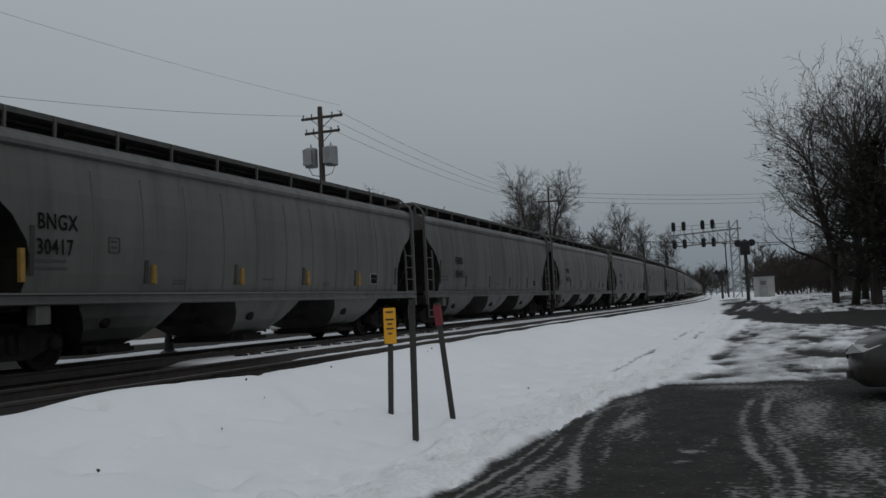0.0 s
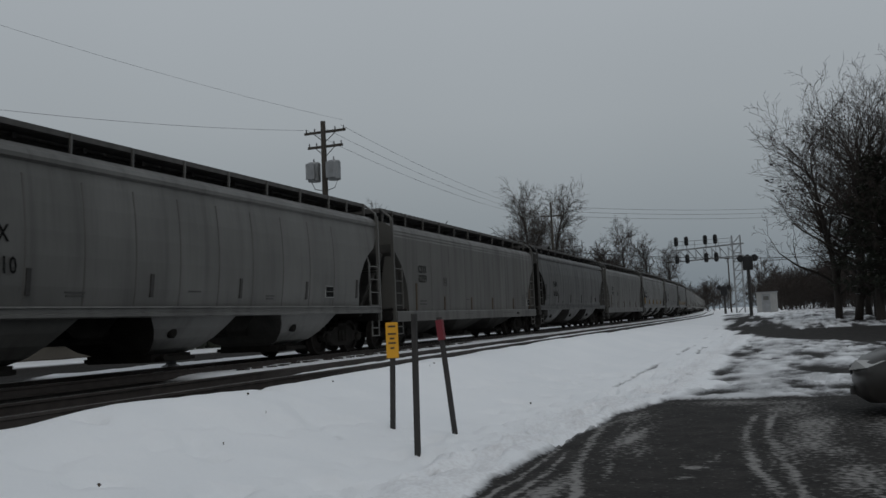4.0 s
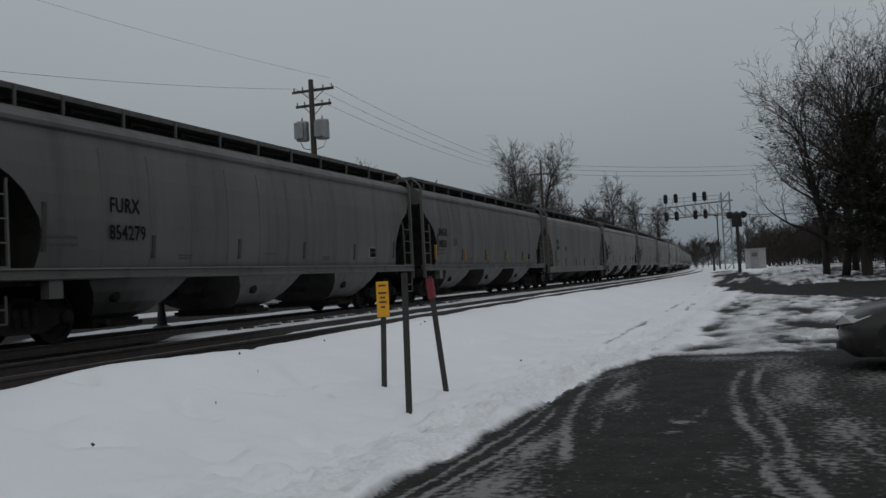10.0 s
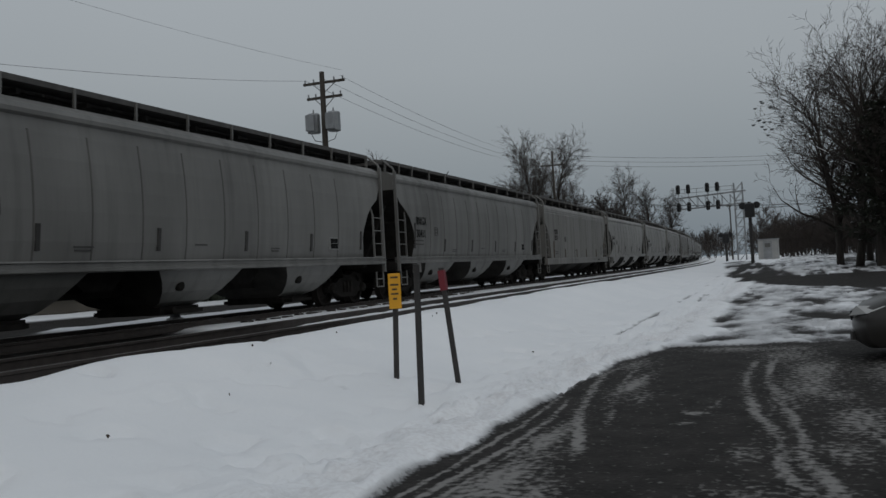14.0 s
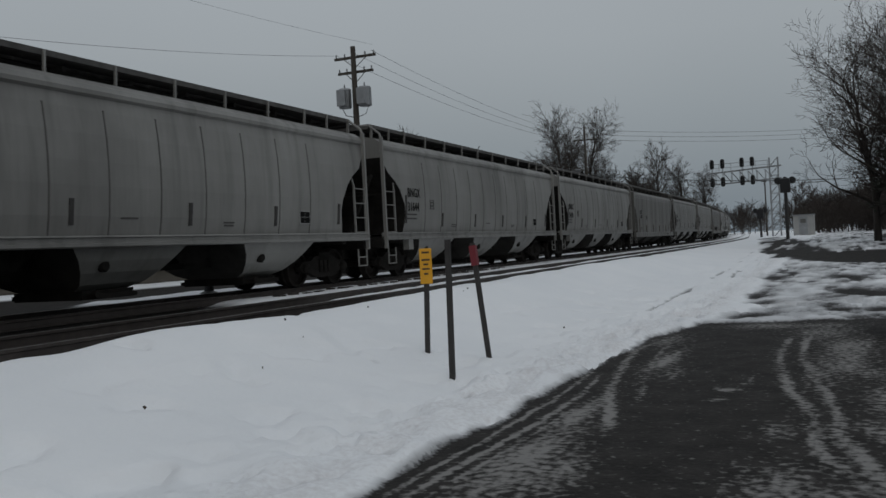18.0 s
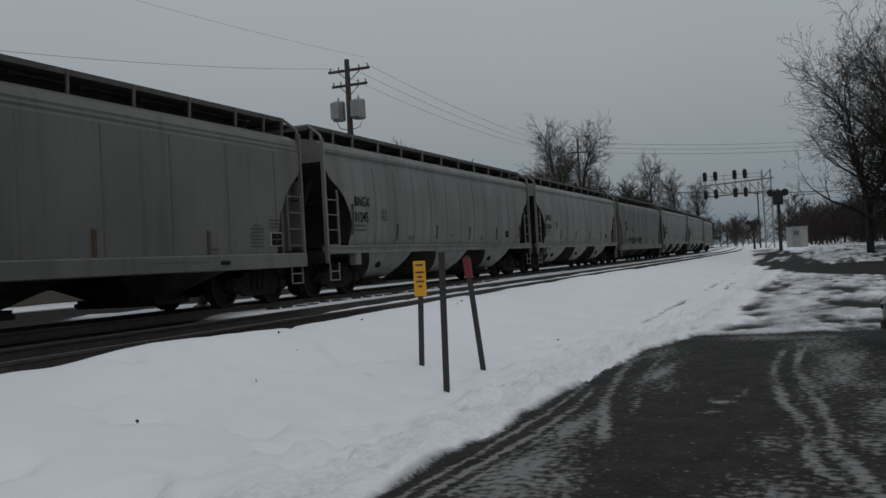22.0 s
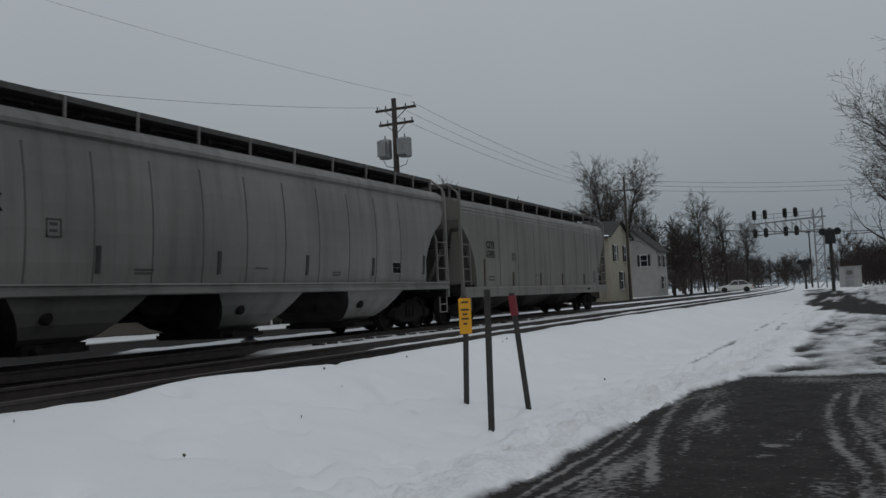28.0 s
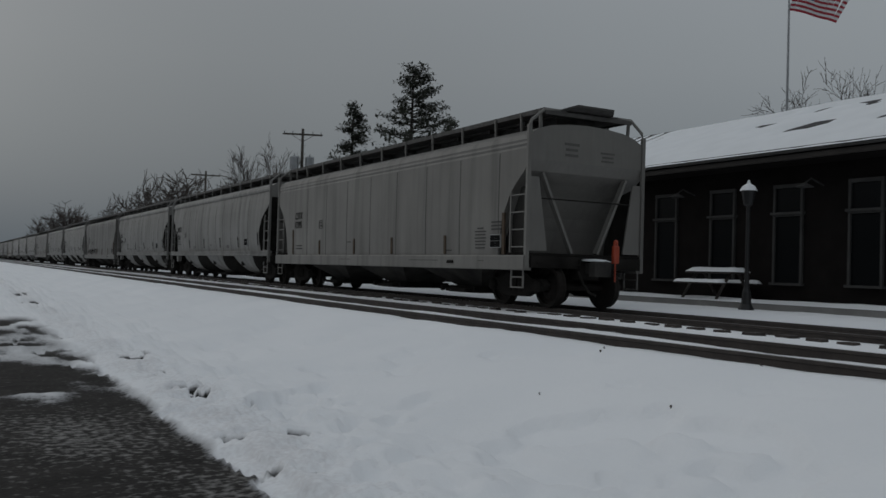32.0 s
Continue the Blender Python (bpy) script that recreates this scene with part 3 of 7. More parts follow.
    l.new(range_node(grit.outputs["Fac"], 0, 1, -0.05, 0.05), add.inputs[1])
    cover = range_node(add.outputs[0], -0.012, 0.022, 0, 1)
    tar = mix_node("MIX", (0.020, 0.0185, 0.0172, 1), (0.036, 0.033, 0.031, 1), range_node(mid.outputs["Fac"], 0.35, 0.65, 0, 1))
    tar = mix_node("MULTIPLY", tar, range_node(grit.outputs["Fac"], 0.2, 0.8, 0.7, 1.3))
    white = mix_node("MIX", (0.85, 0.865, 0.885, 1), (0.89, 0.90, 0.915, 1), range_node(wide.outputs["Fac"], 0.35, 0.65, 0, 1))
    # thin, driven-over snow is grey with slush
    thin = range_node(at_n.outputs["Fac"], 0.0, 0.06, 0, 1)
    sl_n = n.new("ShaderNodeAttribute")
    sl_n.attribute_name = "slush"
    sl_add = n.new("ShaderNodeMath")
    sl_add.operation = "ADD"
    flake = noise_node(14, 8)
    l.new(sl_n.outputs["Fac"], sl_add.inputs[0])
    l.new(range_node(flake.outputs["Fac"], 0.25, 0.75, -0.6, 0.6), sl_add.inputs[1])
    tar = mix_node("MIX", tar, (0.27, 0.262, 0.252, 1), range_node(sl_add.outputs[0], 0.30, 0.85, 0, 0.85))
    so_n = n.new("ShaderNodeAttribute")
    so_n.attribute_name = "soiled"
    so_add = n.new("ShaderNodeMath")
    so_add.operation = "ADD"
    l.new(so_n.outputs["Fac"], so_add.inputs[0])
    l.new(range_node(grit.outputs["Fac"], 0.25, 0.75, -0.45, 0.45), so_add.inputs[1])
    white = mix_node("MIX", white, (0.52, 0.49, 0.49, 1), range_node(so_add.outputs[0], 0.45, 1.2, 0, 0.45))
    white = mix_node("MIX", (0.22, 0.22, 0.225, 1), white, thin)
    l.new(mix_node("MIX", tar, white, cover), b.inputs["Base Color"])
    l.new(range_node(cover, 0, 1, 0.75, 0.7), b.inputs["Roughness"])
    b.inputs["Specular IOR Level"].default_value = 0.07
    bp = n.new("ShaderNodeBump")
    bp.inputs["Strength"].default_value, bp.inputs["Distance"].default_value = 0.5, 0.03
    l.new(mix_node("MIX", grit.outputs["Fac"], mid.outputs["Fac"], 0.5), bp.inputs["Height"])
    l.new(bp.outputs["Normal"], b.inputs["Normal"])
    me.materials.append(m)
    tagged(new("ground", me), "snow-covered ground with bare wet asphalt and wheel ruts", "ground", kind="structure")


build_ground()


def snow_z(x, y):
    return float(ground_height(x, y) + max(float(snow_depth(x, y)), 0))


# rails and ties
def build_track(name, off, label):
    tr = thing(name, label, "railway track", kind="structure")
    cs = np.concatenate([np.arange(-420, -40, 10.0), np.arange(-40, 90, 2.0), np.arange(90, 400, 10.0)])
    prof = [(-0.07, -0.17), (0.07, -0.17), (0.07, -0.155), (0.012, -0.14), (0.012, -0.045), (0.037, -0.035), (0.037, -0.004), (0.03, 0), (-0.03, 0), (-0.037, -0.004), (-0.037, -0.035), (-0.012, -0.045), (-0.012, -0.14), (-0.07, -0.155)]
    for side in (-0.7525, 0.7525):
        b = Build()
        rows = [[(track_x(y) + off + side + px, y, RAIL_Z + pz) for px, pz in prof] for y in cs]
        b.rings(rows, True)
        b.m = [1 if (k % 14) == 7 else 0 for k in range(len(b.f))]
        part("rail", b, [STEEL, HEAD], tr)
    # tie tops that show through the trodden snow
    if not off:
        rt = random.Random(8)
        shapes = []
        for k in range(7):
            w, c = rt.uniform(0.08, 0.15), rt.uniform(1.22, 1.40)
            b = Build()
            b.box(-1.25, 1.5, -0.13, 0.13, -0.24, -0.15)
            b.rings([[(c - w, -0.15, -0.15), (c + w, -0.15, -0.15), (c + w, 0.15, -0.15), (c - w, 0.15, -0.15)],
                     [(c - w * 0.8, -0.11, 0.0), (c + w * 0.85, -0.13, 0.0), (c + w * 0.7, 0.12, 0.0), (c - w * 0.9, 0.09, 0.0)]])
            shapes.append(b.mesh("tie", TIE))
        for k in range(150):
            y = -52 + 0.56 * k
            if 4.5 < y < 16:
                continue
            x = float(track_x(y)) + off
            part("tie", shapes[rt.randrange(7)], None, tr, at=pose(x, y + rt.uniform(-0.04, 0.04), snow_z(x + 1.3, y) + rt.uniform(0.02, 0.05), 0, 0, rt.uniform(-3, 3)))
    return tr


far_track = build_track("railway_track", 0.0, "far railway track with steel rails in snow")
near_track = build_track("railway_track", NEAR, "near railway track with steel rails in snow")

# ---- the freight train: covered hopper cars ----
HALF = 8.45
HALF_FLAT = 8.10
GAP = 1.08


def side_profile(kind):
    """Half cross-section of the hull from the sill over the roof, (x, z)."""
    if kind == "flat":
        return [(1.58, 1.12), (1.60, 2.0), (1.60, 3.40), (1.58, 3.45), (1.60, 3.50), (1.58, 3.55), (1.59, 3.60), (1.53, 3.72), (1.34, 3.84), (1.0, 3.94), (0.5, 4.0), (0, 4.02)]
    return [(1.50, 1.26), (1.56, 1.6), (1.60, 2.1), (1.605, 2.5), (1.585, 2.95), (1.54, 3.35), (1.50, 3.58), (1.565, 3.62), (1.57, 3.69), (1.52, 3.78), (1.34, 3.90), (0.95, 3.97), (0.5, 4.0), (0, 4.01)]


def side_x(kind, z):
    """Half width of the side sheet at height z."""
    pts = side_profile(kind)[:7]
    return float(np.interp(z, [p[1] for p in pts], [p[0] for p in pts]))


def end_cut(kind, z):
    """How far the hull's end draws in below the end sheet, at height z."""
    if kind == "flat":
        return float(np.interp(z, (1.12, 1.4, 1.91, 2.54, 2.9, 3.0), (1.10, 1.06, 0.97, 0.6, 0.16, 0.0)))
    return float(np.interp(z, (1.26, 1.5, 1.94, 2.37, 2.77, 3.04, 3.12), (1.20, 1.27, 1.32, 1.12, 0.64, 0.12, 0.0)))


def hull(kind):
    """Side sheets, roof and end sheets in one skin."""
    b = Build()
    half = side_profile(kind)
    zs = []
    full = [(-x, z) for x, z in half] + [(x, z) for x, z in reversed(half[:-1])]
    # finer in height below the end sheet, so that the drawn-in corner is clean
    def dense(pts):
        out = []
        for (x0, z0), (x1, z1) in zip(pts, pts[1:]):
            k = max(1, int(abs(z1 - z0) / 0.22))
            out += [(x0 + (x1 - x0) * i / k, z0 + (z1 - z0) * i / k) for i in range(k)]
        return out + [pts[-1]]
    full = dense(full)
    stations = [-1.0, -0.8, -0.4, 0.0, 0.4, 0.8, 1.0]
    rows = []
    for s in stations:
        rows.append([(x, s * ((HALF_FLAT if kind == "flat" else HALF) - end_cut(kind, z)), z) for x, z in full])
    b.rings(rows, False, closed=False)
    n = len(full)
    # end sheets: fan between left and right of the same height
    for k, row in ((0, rows[0]), (1, rows[-1])):
        o = len(b.v)
        b.v.extend(row)
        for i in range(n // 2):
            j = n - 1 - i
            if j - i > 2:
                b.f.append((o + i, o + i + 1, o + j - 1, o + j))
                # round cars: the shade inside the open end is painted on the lower sheets
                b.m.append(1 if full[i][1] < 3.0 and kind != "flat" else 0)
            elif j - i == 2:
                b.f.append((o + i, o + i + 1, o + j))
                b.m.append(0)
    return b


def truck_meshes():
    frame = Build()
    for sx in (-0.98, 0.98):
        out = [(-1.12, 0.50), (-0.98, 0.62), (-0.62, 0.62), (-0.42, 0.74), (0.42, 0.74), (0.62, 0.62), (0.98, 0.62), (1.12, 0.50), (0.98, 0.36), (0.75, 0.36), (0.40, 0.22), (-0.40, 0.22), (-0.75, 0.36), (-0.98, 0.36)]
        frame.prism(out, "x", sx - 0.07, sx + 0.07)
        for y in (-0.89, 0.89):
            frame.lathe([(0.0, -0.06), (0.13, -0.06), (0.13, 0.06), (0.08, 0.1), (0.0, 0.1)], 8, (sx + math.copysign(0.08, sx), y, 0.457), "x")
        for y in (-0.2, 0, 0.2):
            for x in (-0.03, 0.08):
                frame.lathe([(0.06, 0.34), (0.07, 0.5), (0.06, 0.64)], 6, (sx + x * math.copysign(1, sx), y, 0))
    frame.box(-1.05, 1.05, -0.22, 0.22, 0.5, 0.82)
    wheel = Build()
    for s in (-1, 1):
        f = lambda h: s * h
        wheel.lathe([(0.0, f(0.66)), (0.12, f(0.66)), (0.13, f(0.80)), (0.14, f(0.83)), (0.30, f(0.74)), (0.375, f(0.76)), (0.385, f(0.83)), (0.452, f(0.83)), (0.457, f(0.72)), (0.485, f(0.69)), (0.48, f(0.665)), (0.36, f(0.665))], 24, (0, 0, 0), "x")
    wheel.lathe([(0.08, -0.9), (0.08, 0.9)], 8, (0, 0, 0), "x")
    return frame.mesh("truck_frame", GRIME_SHADE), wheel.mesh("wheelset", WHEEL, fix=True)


TRUCK_FRAME, WHEELSET = truck_meshes()


def ladder(x, y0, y1, z0, z1, rungs):
    b = Build()
    for y in (y0, y1):
        b.bar((x, y, z0), (x, y, z1), 0.05, 0.035)
    for k in range(rungs):
        z = z0 + 0.12 + (z1 - z0 - 0.2) * k / max(1, rungs - 1)
        b.bar((x, y0, z), (x, y1, z), 0.025, 0.025)
    return b


def hopper_car(kind, name="hopper_car"):
    """One covered hopper; its length runs along y, its rear is at +y, rail top at z 0."""
    flat = kind == "flat"
    HALF = HALF_FLAT if flat else 8.45
    TRUCK = HALF - (1.15 if flat else 1.4)
    paint = PAINT_B if flat else PAINT_A
    car = thing(name, "grey weathered covered hopper car with a deep flat side sill" if flat else "pale grey covered hopper car with rounded ends and dirt streaks", "train car", group="freight train")
    h = part("hull", hull(kind), [paint, GRIME_SHADE], car)
    # seams and ribs of the side sheets
    for side in (-1, 1):
        for k in range(8 if flat else 10):
            b = Build()
            y = (7.0 - 1.72 * k) if flat else (-5.75 + 1.27 * k)
            pts = [(x, z) for x, z in side_profile(kind) if z < 3.36]
            zt = 3.38
            for (xa, za), (xb, zb) in zip(pts, pts[1:] + [(pts[-1][0], zt)]):
                if zb > za:
                    b.add([(side * (xa + 0.006), y - 0.014, za), (side * (xa + 0.006), y + 0.014, za), (side * (xb + 0.006), y + 0.014, zb), (side * (xb + 0.006), y - 0.014, zb),
                           (side * (xa - 0.01), y - 0.03, za), (side * (xa - 0.01), y + 0.03, za), (side * (xb - 0.01), y + 0.03, zb), (side * (xb - 0.01), y - 0.03, zb)],
                          [(0, 1, 2, 3), (0, 3, 7, 4), (1, 5, 6, 2), (3, 2, 6, 7), (0, 4, 5, 1)])
            part("seam", b, SEAM, h)
        for y, za, zb in (((-6.4, 1.14, 2.0), (-3.85, 1.14, 1.6), (-1.0, 1.14, 1.6), (1.6, 1.14, 1.6), (4.6, 1.14, 1.6), (7.22, 1.14, 2.05)) if flat else
                          ((-7.1, 1.55, 2.35), (-4.4, 1.45, 1.88), (-1.5, 1.45, 1.88), (1.4, 1.45, 1.88), (4.25, 1.45, 1.88), (7.0, 1.5, 2.0))):
            b = Build()
            x0, x1 = side_x(kind, za), side_x(kind, zb)
            b.rings([[(side * (x + o), y + q, z) for o, q in ((-0.02, -0.045), (0.025, -0.045), (0.025, 0.045), (-0.02, 0.045))] for x, z in ((x0, za), (x1, zb))], True)
            part("side_post", b, POST if not flat else RUST, car)
    # side sills
    for side in (-1, 1):
        b = Build()
        if flat:
            b.prism([(side * 1.64, 0.80), (side * 1.66, 0.82), (side * 1.66, 1.09), (side * 1.64, 1.12), (side * 1.45, 1.12), (side * 1.45, 0.80)], "y", -HALF, HALF)
        else:
            b.prism([(side * 1.63, 1.08), (side * 1.65, 1.10), (side * 1.65, 1.15), (side * 1.61, 1.16), (side * 1.61, 1.24), (side * 1.65, 1.25), (side * 1.64, 1.28), (side * 1.45, 1.28), (side * 1.45, 1.08)], "y", -HALF, HALF)
        part("side_sill", b, paint, car)
        if not flat:
            b = Build()
            b.box(side * 1.42, side * 1.6, -HALF + 1.4, -HALF + 1.7, 0.78, 1.10)
            part("jacking_pad", b, paint, car)
    # centre sill, couplers
    b = Build()
    b.box(-0.25, 0.25, -HALF - 0.15, HALF + 0.15, 0.62, 1.05)
    for s in (-1, 1):
        b.box(-1.5, 1.5, s * HALF - 0.08, s * HALF + 0.08, 0.86, 1.12)
        b.bar((-1.5, s * (HALF - 1.1), 1.1), (1.5, s * (HALF - 1.1), 1.1), 0.2, 0.2)
    part("centre_sill", b, GRIME_SHADE, car)
    for s in (-1, 1):
        b = Build()
        b.box(-0.12, 0.12, s * (HALF + 0.1), s * (HALF + 0.45), 0.76, 1.0)
        b.bevel_box(-0.2, 0.24, min(s * (HALF + 0.38), s * (HALF + 0.68)), max(s * (HALF + 0.38), s * (HALF + 0.68)), 0.7, 1.04, 0.05)
        part("coupler", b, HOPPER, car)
        b = Build()
        b.tube([(0.35, s * (HALF + 0.2), 0.8), (0.38, s * (HALF + 0.42), 0.55), (0.36, s * (HALF + 0.6), 0.36), (0.30, s * (HALF + 0.75), 0.3)], 0.03, 6)
        b.bar((-1.4, s * (HALF + 0.12), 0.95), (1.4, s * (HALF + 0.12), 0.95), 0.03, 0.03)
        part("air_hose", b, GRIME_SHADE, car)
    # hopper bays
    bays = (-4.15, 0.0, 4.15) if flat else (-4.6, 0.0, 4.6)
    for y in bays:
        b = Build()
        # across and along half widths from the sill down to the outlet
        steps = ((1.5, 2.05, 1.15), (1.15, 1.48, 0.78), (0.55, 0.55, 0.34)) if flat else ((1.50, 1.52, 1.24), (1.44, 1.38, 1.08), (1.32, 1.16, 0.86), (1.16, 0.98, 0.66), (0.92, 0.78, 0.46), (0.60, 0.60, 0.34))
        rows = [[(-x, y - q, z), (x, y - q, z), (x, y + q, z), (-x, y + q, z)] for x, q, z in steps]
        b.rings(rows, True)
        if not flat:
            # sides keep the paint; the down-facing slopes have their shade in a darker colour
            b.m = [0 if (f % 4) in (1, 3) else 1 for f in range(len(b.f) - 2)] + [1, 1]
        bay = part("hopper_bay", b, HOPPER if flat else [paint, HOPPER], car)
        b = Build()
        b.box(-0.8, 0.8, y - 0.62, y + 0.62, 0.20, 0.36)
        b.box(-1.0, -0.8, y - 0.5, y + 0.5, 0.22, 0.30)
        b.box(0.8, 1.0, y - 0.5, y + 0.5, 0.22, 0.30)
        b.tube([(1.0, y - 0.55, 0.3), (1.1, y - 0.55, 0.3)], 0.07, 8)
        part("outlet_gate", b, GRIME_SHADE, bay)
        if not flat:
            for sd in (-1, 1):
                b = Build()
                b.lathe([(0.0, 1.15), (0.10, 1.15), (0.12, 1.27), (0.09, 1.31), (0.0, 1.32)], 10, (0, y - 0.55, 0.78), "x")
                if sd < 0:
                    b.v = [(-p[0], p[1], p[2]) for p in b.v]
                part("vibrator_bracket", b, GRIME_SHADE, bay)
    if not flat:
        # slope sheets that meet between the bays
        for y in (-2.3, 2.3):
            b = Build()
            b.prism([(y - 0.9, 1.2), (y + 0.9, 1.2), (y + 0.35, 0.75), (y - 0.35, 0.75)], "x", -0.8, 0.8)
            part("bay_divider", b, GRIME_SHADE, car)
    # trucks and wheels
    for s in (-1, 1):
        tr = part("truck", TRUCK_FRAME, None, car, at=pose(0, s * TRUCK, 0))
        for a in (-0.89, 0.89):
            part("wheelset", WHEELSET, None, tr, at=pose(0, a, 0.457))
    # end posts, slope braces, ladders, end platform
    for s in (-1, 1):
        y = s * HALF
        for side in (-1, 1):
            x = side * 1.58
            b = Build()
            b.bar((x, y, 0.85), (x, y, 3.9), 0.09, 0.07)
            b.tube([(x, y, 3.85), (x * 0.97, y, 4.0), (side * 1.22, y, 4.25), (side * 0.8, y, 4.27)], 0.035, 6)
            part("corner_post", b, paint, car)
            b = ladder(x, y - s * 0.06, y - s * 0.62, 1.18, 2.5, 4)
            b.bar((x, y - s * 0.62, 2.49), (x * 0.98, y - s * 0.66, 2.68), 0.035, 0.035)
            part("ladder", b, paint, car)
            b = Build()
            b.bar((x, y - s * 0.1, 0.86), (x, y - s * 0.1, 0.42), 0.03, 0.03)
            b.bar((x, y - s * 0.55, 0.86), (x, y - s * 0.55, 0.42), 0.03, 0.03)
            b.bar((x, y - s * 0.1, 0.43), (x, y - s * 0.55, 0.43), 0.04, 0.03)
            b.bar((x, y - s * 0.1, 0.65), (x, y - s * 0.55, 0.65), 0.03, 0.03)
            part("step", b, paint, car)
            b = Build()
            b.bar((side * 0.35, y - s * 0.1, 1.2), (side * 1.15, y - s * 0.12, 2.9), 0.14, 0.06)
            # round cars: brace coloured dark to sink into the shaded opening
            part("end_brace", b, paint if flat else GRIME_SHADE, car)
            b = Build()
            b.add([(side * 1.05, y, 1.22), (side * 1.56, y, 1.22), (side * 1.56, y, 2.8), (side * 1.3, y, 2.8),
                   (side * 1.05, y - s * 0.04, 1.22), (side * 1.56, y - s * 0.04, 1.22), (side * 1.56, y - s * 0.04, 2.8), (side * 1.3, y - s * 0.04, 2.8)],
                  [(0, 1, 2, 3), (7, 6, 5, 4), (0, 4, 5, 1), (1, 5, 6, 2), (2, 6, 7, 3), (3, 7, 4, 0)])
            part("corner_gusset", b, paint, car) if flat else None
            if flat:
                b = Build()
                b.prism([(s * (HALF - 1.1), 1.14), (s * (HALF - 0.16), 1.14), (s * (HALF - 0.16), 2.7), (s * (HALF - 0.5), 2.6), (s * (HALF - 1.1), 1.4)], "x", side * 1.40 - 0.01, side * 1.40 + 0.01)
                # dark colour stands in for the shade on this recessed panel
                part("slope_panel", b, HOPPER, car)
        b = Build()
        b.box(-1.58, 1.58, min(y, y - s * 0.75), max(y, y - s * 0.75), 1.13, 1.18)
        b.bar((-1.55, y - s * 0.03, 2.35), (1.55, y - s * 0.03, 2.35), 0.03, 0.03)
        part("end_platform", b, GRIME_SHADE, car)
    # running boards on their posts, hatch coaming
    for side in (-1, 1):
        b = Build()
        b.box(min(side * 0.62, side * 1.22), max(side * 0.62, side * 1.22), -HALF, HALF, 4.25, 4.30)
        b.box(side * 1.215 - 0.008, side * 1.215 + 0.008, -HALF, HALF, 4.20, 4.30)
        part("running_board", b, BOARD, car)
        for y in (-HALF + 0.12, -7.25, -6.2, -4.68, -3.12, -1.56, 0.0, 1.56, 3.12, 4.68, 6.2, 7.25, HALF - 0.12):
            b = Build()
            b.bar((side * 1.21, y, 3.86), (side * 1.235, y, 4.28), 0.045 if abs(y) < 7.5 else 0.07, 0.04)
            part("board_post", b, paint, car)
    b = Build()
    b.box(-0.52, 0.52, -HALF + 0.5, HALF - 0.5, 3.97, 4.20)
    for k in range(10):
        y = -HALF + 1.3 + (2 * HALF - 2.6) * k / 9
        b.bevel_box(-0.60, 0.60, y - 0.80, y + 0.80, 4.20, 4.30, 0.04)
        b.box(0.5, 0.85, y - 0.04, y + 0.04, 4.10, 4.20)
    part("hatch", b, BOARD, car)
    for s in (-1, 1):
        b = Build()
        b.box(-0.62, 0.62, min(s * HALF, s * (HALF - 0.5)), max(s * HALF, s * (HALF - 0.5)), 4.22, 4.26)
        b.box(-1.2, 1.2, min(s * HALF, s * (HALF + 0.03)), max(s * HALF, s * (HALF + 0.03)), 4.16, 4.25)
        b.add([(-0.75, s * (HALF - 0.1), 4.27), (0.75, s * (HALF - 0.1), 4.27), (0.5, s * (HALF + 0.25), 4.36), (-0.5, s * (HALF + 0.25), 4.36),
               (-0.75, s * (HALF - 0.1), 4.31), (0.75, s * (HALF - 0.1), 4.31), (0.5, s * (HALF + 0.25), 4.40), (-0.5, s * (HALF + 0.25), 4.40)],
              [(3, 2, 1, 0), (4, 5, 6, 7), (0, 1, 5, 4), (1, 2, 6, 5), (2, 3, 7, 6), (3, 0, 4, 7)])
        part("end_walkway", b, BOARD, car)
    # small panels and stencils on the side that is seen
    py, pz = (6.72, 1.28) if flat else (5.2, 1.50)
    px = side_x(kind, pz)
    b = Build()
    b.box(px - 0.02, px + 0.045, py, py + 0.43, pz, pz + 0.30, 0)
    panel = part("data_panel", b, WHITE_INK, car)
    for ya, yb in ((0.016, 0.21), (0.222, 0.414)):
        for za, zb in ((0.016, 0.15), (0.158, 0.284)):
            q = Build()
            q.box(px + 0.044, px + 0.050, py + ya, py + yb, pz + za, pz + zb)
            part("panel_field", q, INK, panel)
    rnd = random.Random(5)
    lines = [(6.25, rnd.uniform(0.24, 0.5), 1.27 + 0.075 * q, 0.028) for q in range(7)] + [(6.93, 0.40, 1.68 + 0.08 * q, 0.035) for q in range(3)] if flat else []
    lines += [(4.75, 0.35, 1.22, 0.03), (-5.8, 0.5, 1.42, 0.04), (-5.8, 0.55, 1.32, 0.04), (-1.4, 0.3, 1.5, 0.03)] if flat else [(-6.75, 0.75, 1.78, 0.045), (-6.7, 0.7, 1.66, 0.045), (-3.4, 0.45, 1.5, 0.03), (-3.4, 0.4, 1.44, 0.03), (-0.2, 0.4, 1.56, 0.03), (2.6, 0.35, 1.5, 0.03), (2.6, 0.3, 1.44, 0.03)]
    for y, w, z, h in lines:
        b = Build()
        x = side_x(kind, z)
        b.box(x - 0.01, x + 0.012, y - w / 2, y + w / 2, z, z + h)
        part("stencil_line", b, FADED_INK, car)
    if flat:
        for y, w in ((3.6, 1.6), (-1.5, 0.8), (6.4, 0.25)):
            b = Build()
            b.box(1.65, 1.664, y - w / 2, y + w / 2, 0.98, 1.0)
            part("sill_stencil", b, SEAM, car)
        b = Build()
        b.bevel_box(1.64, 1.69, 4.85, 5.15, 0.92, 1.0, 0.02)
        part("sill_bracket", b, GRIME_SHADE, car)
    b = Build()
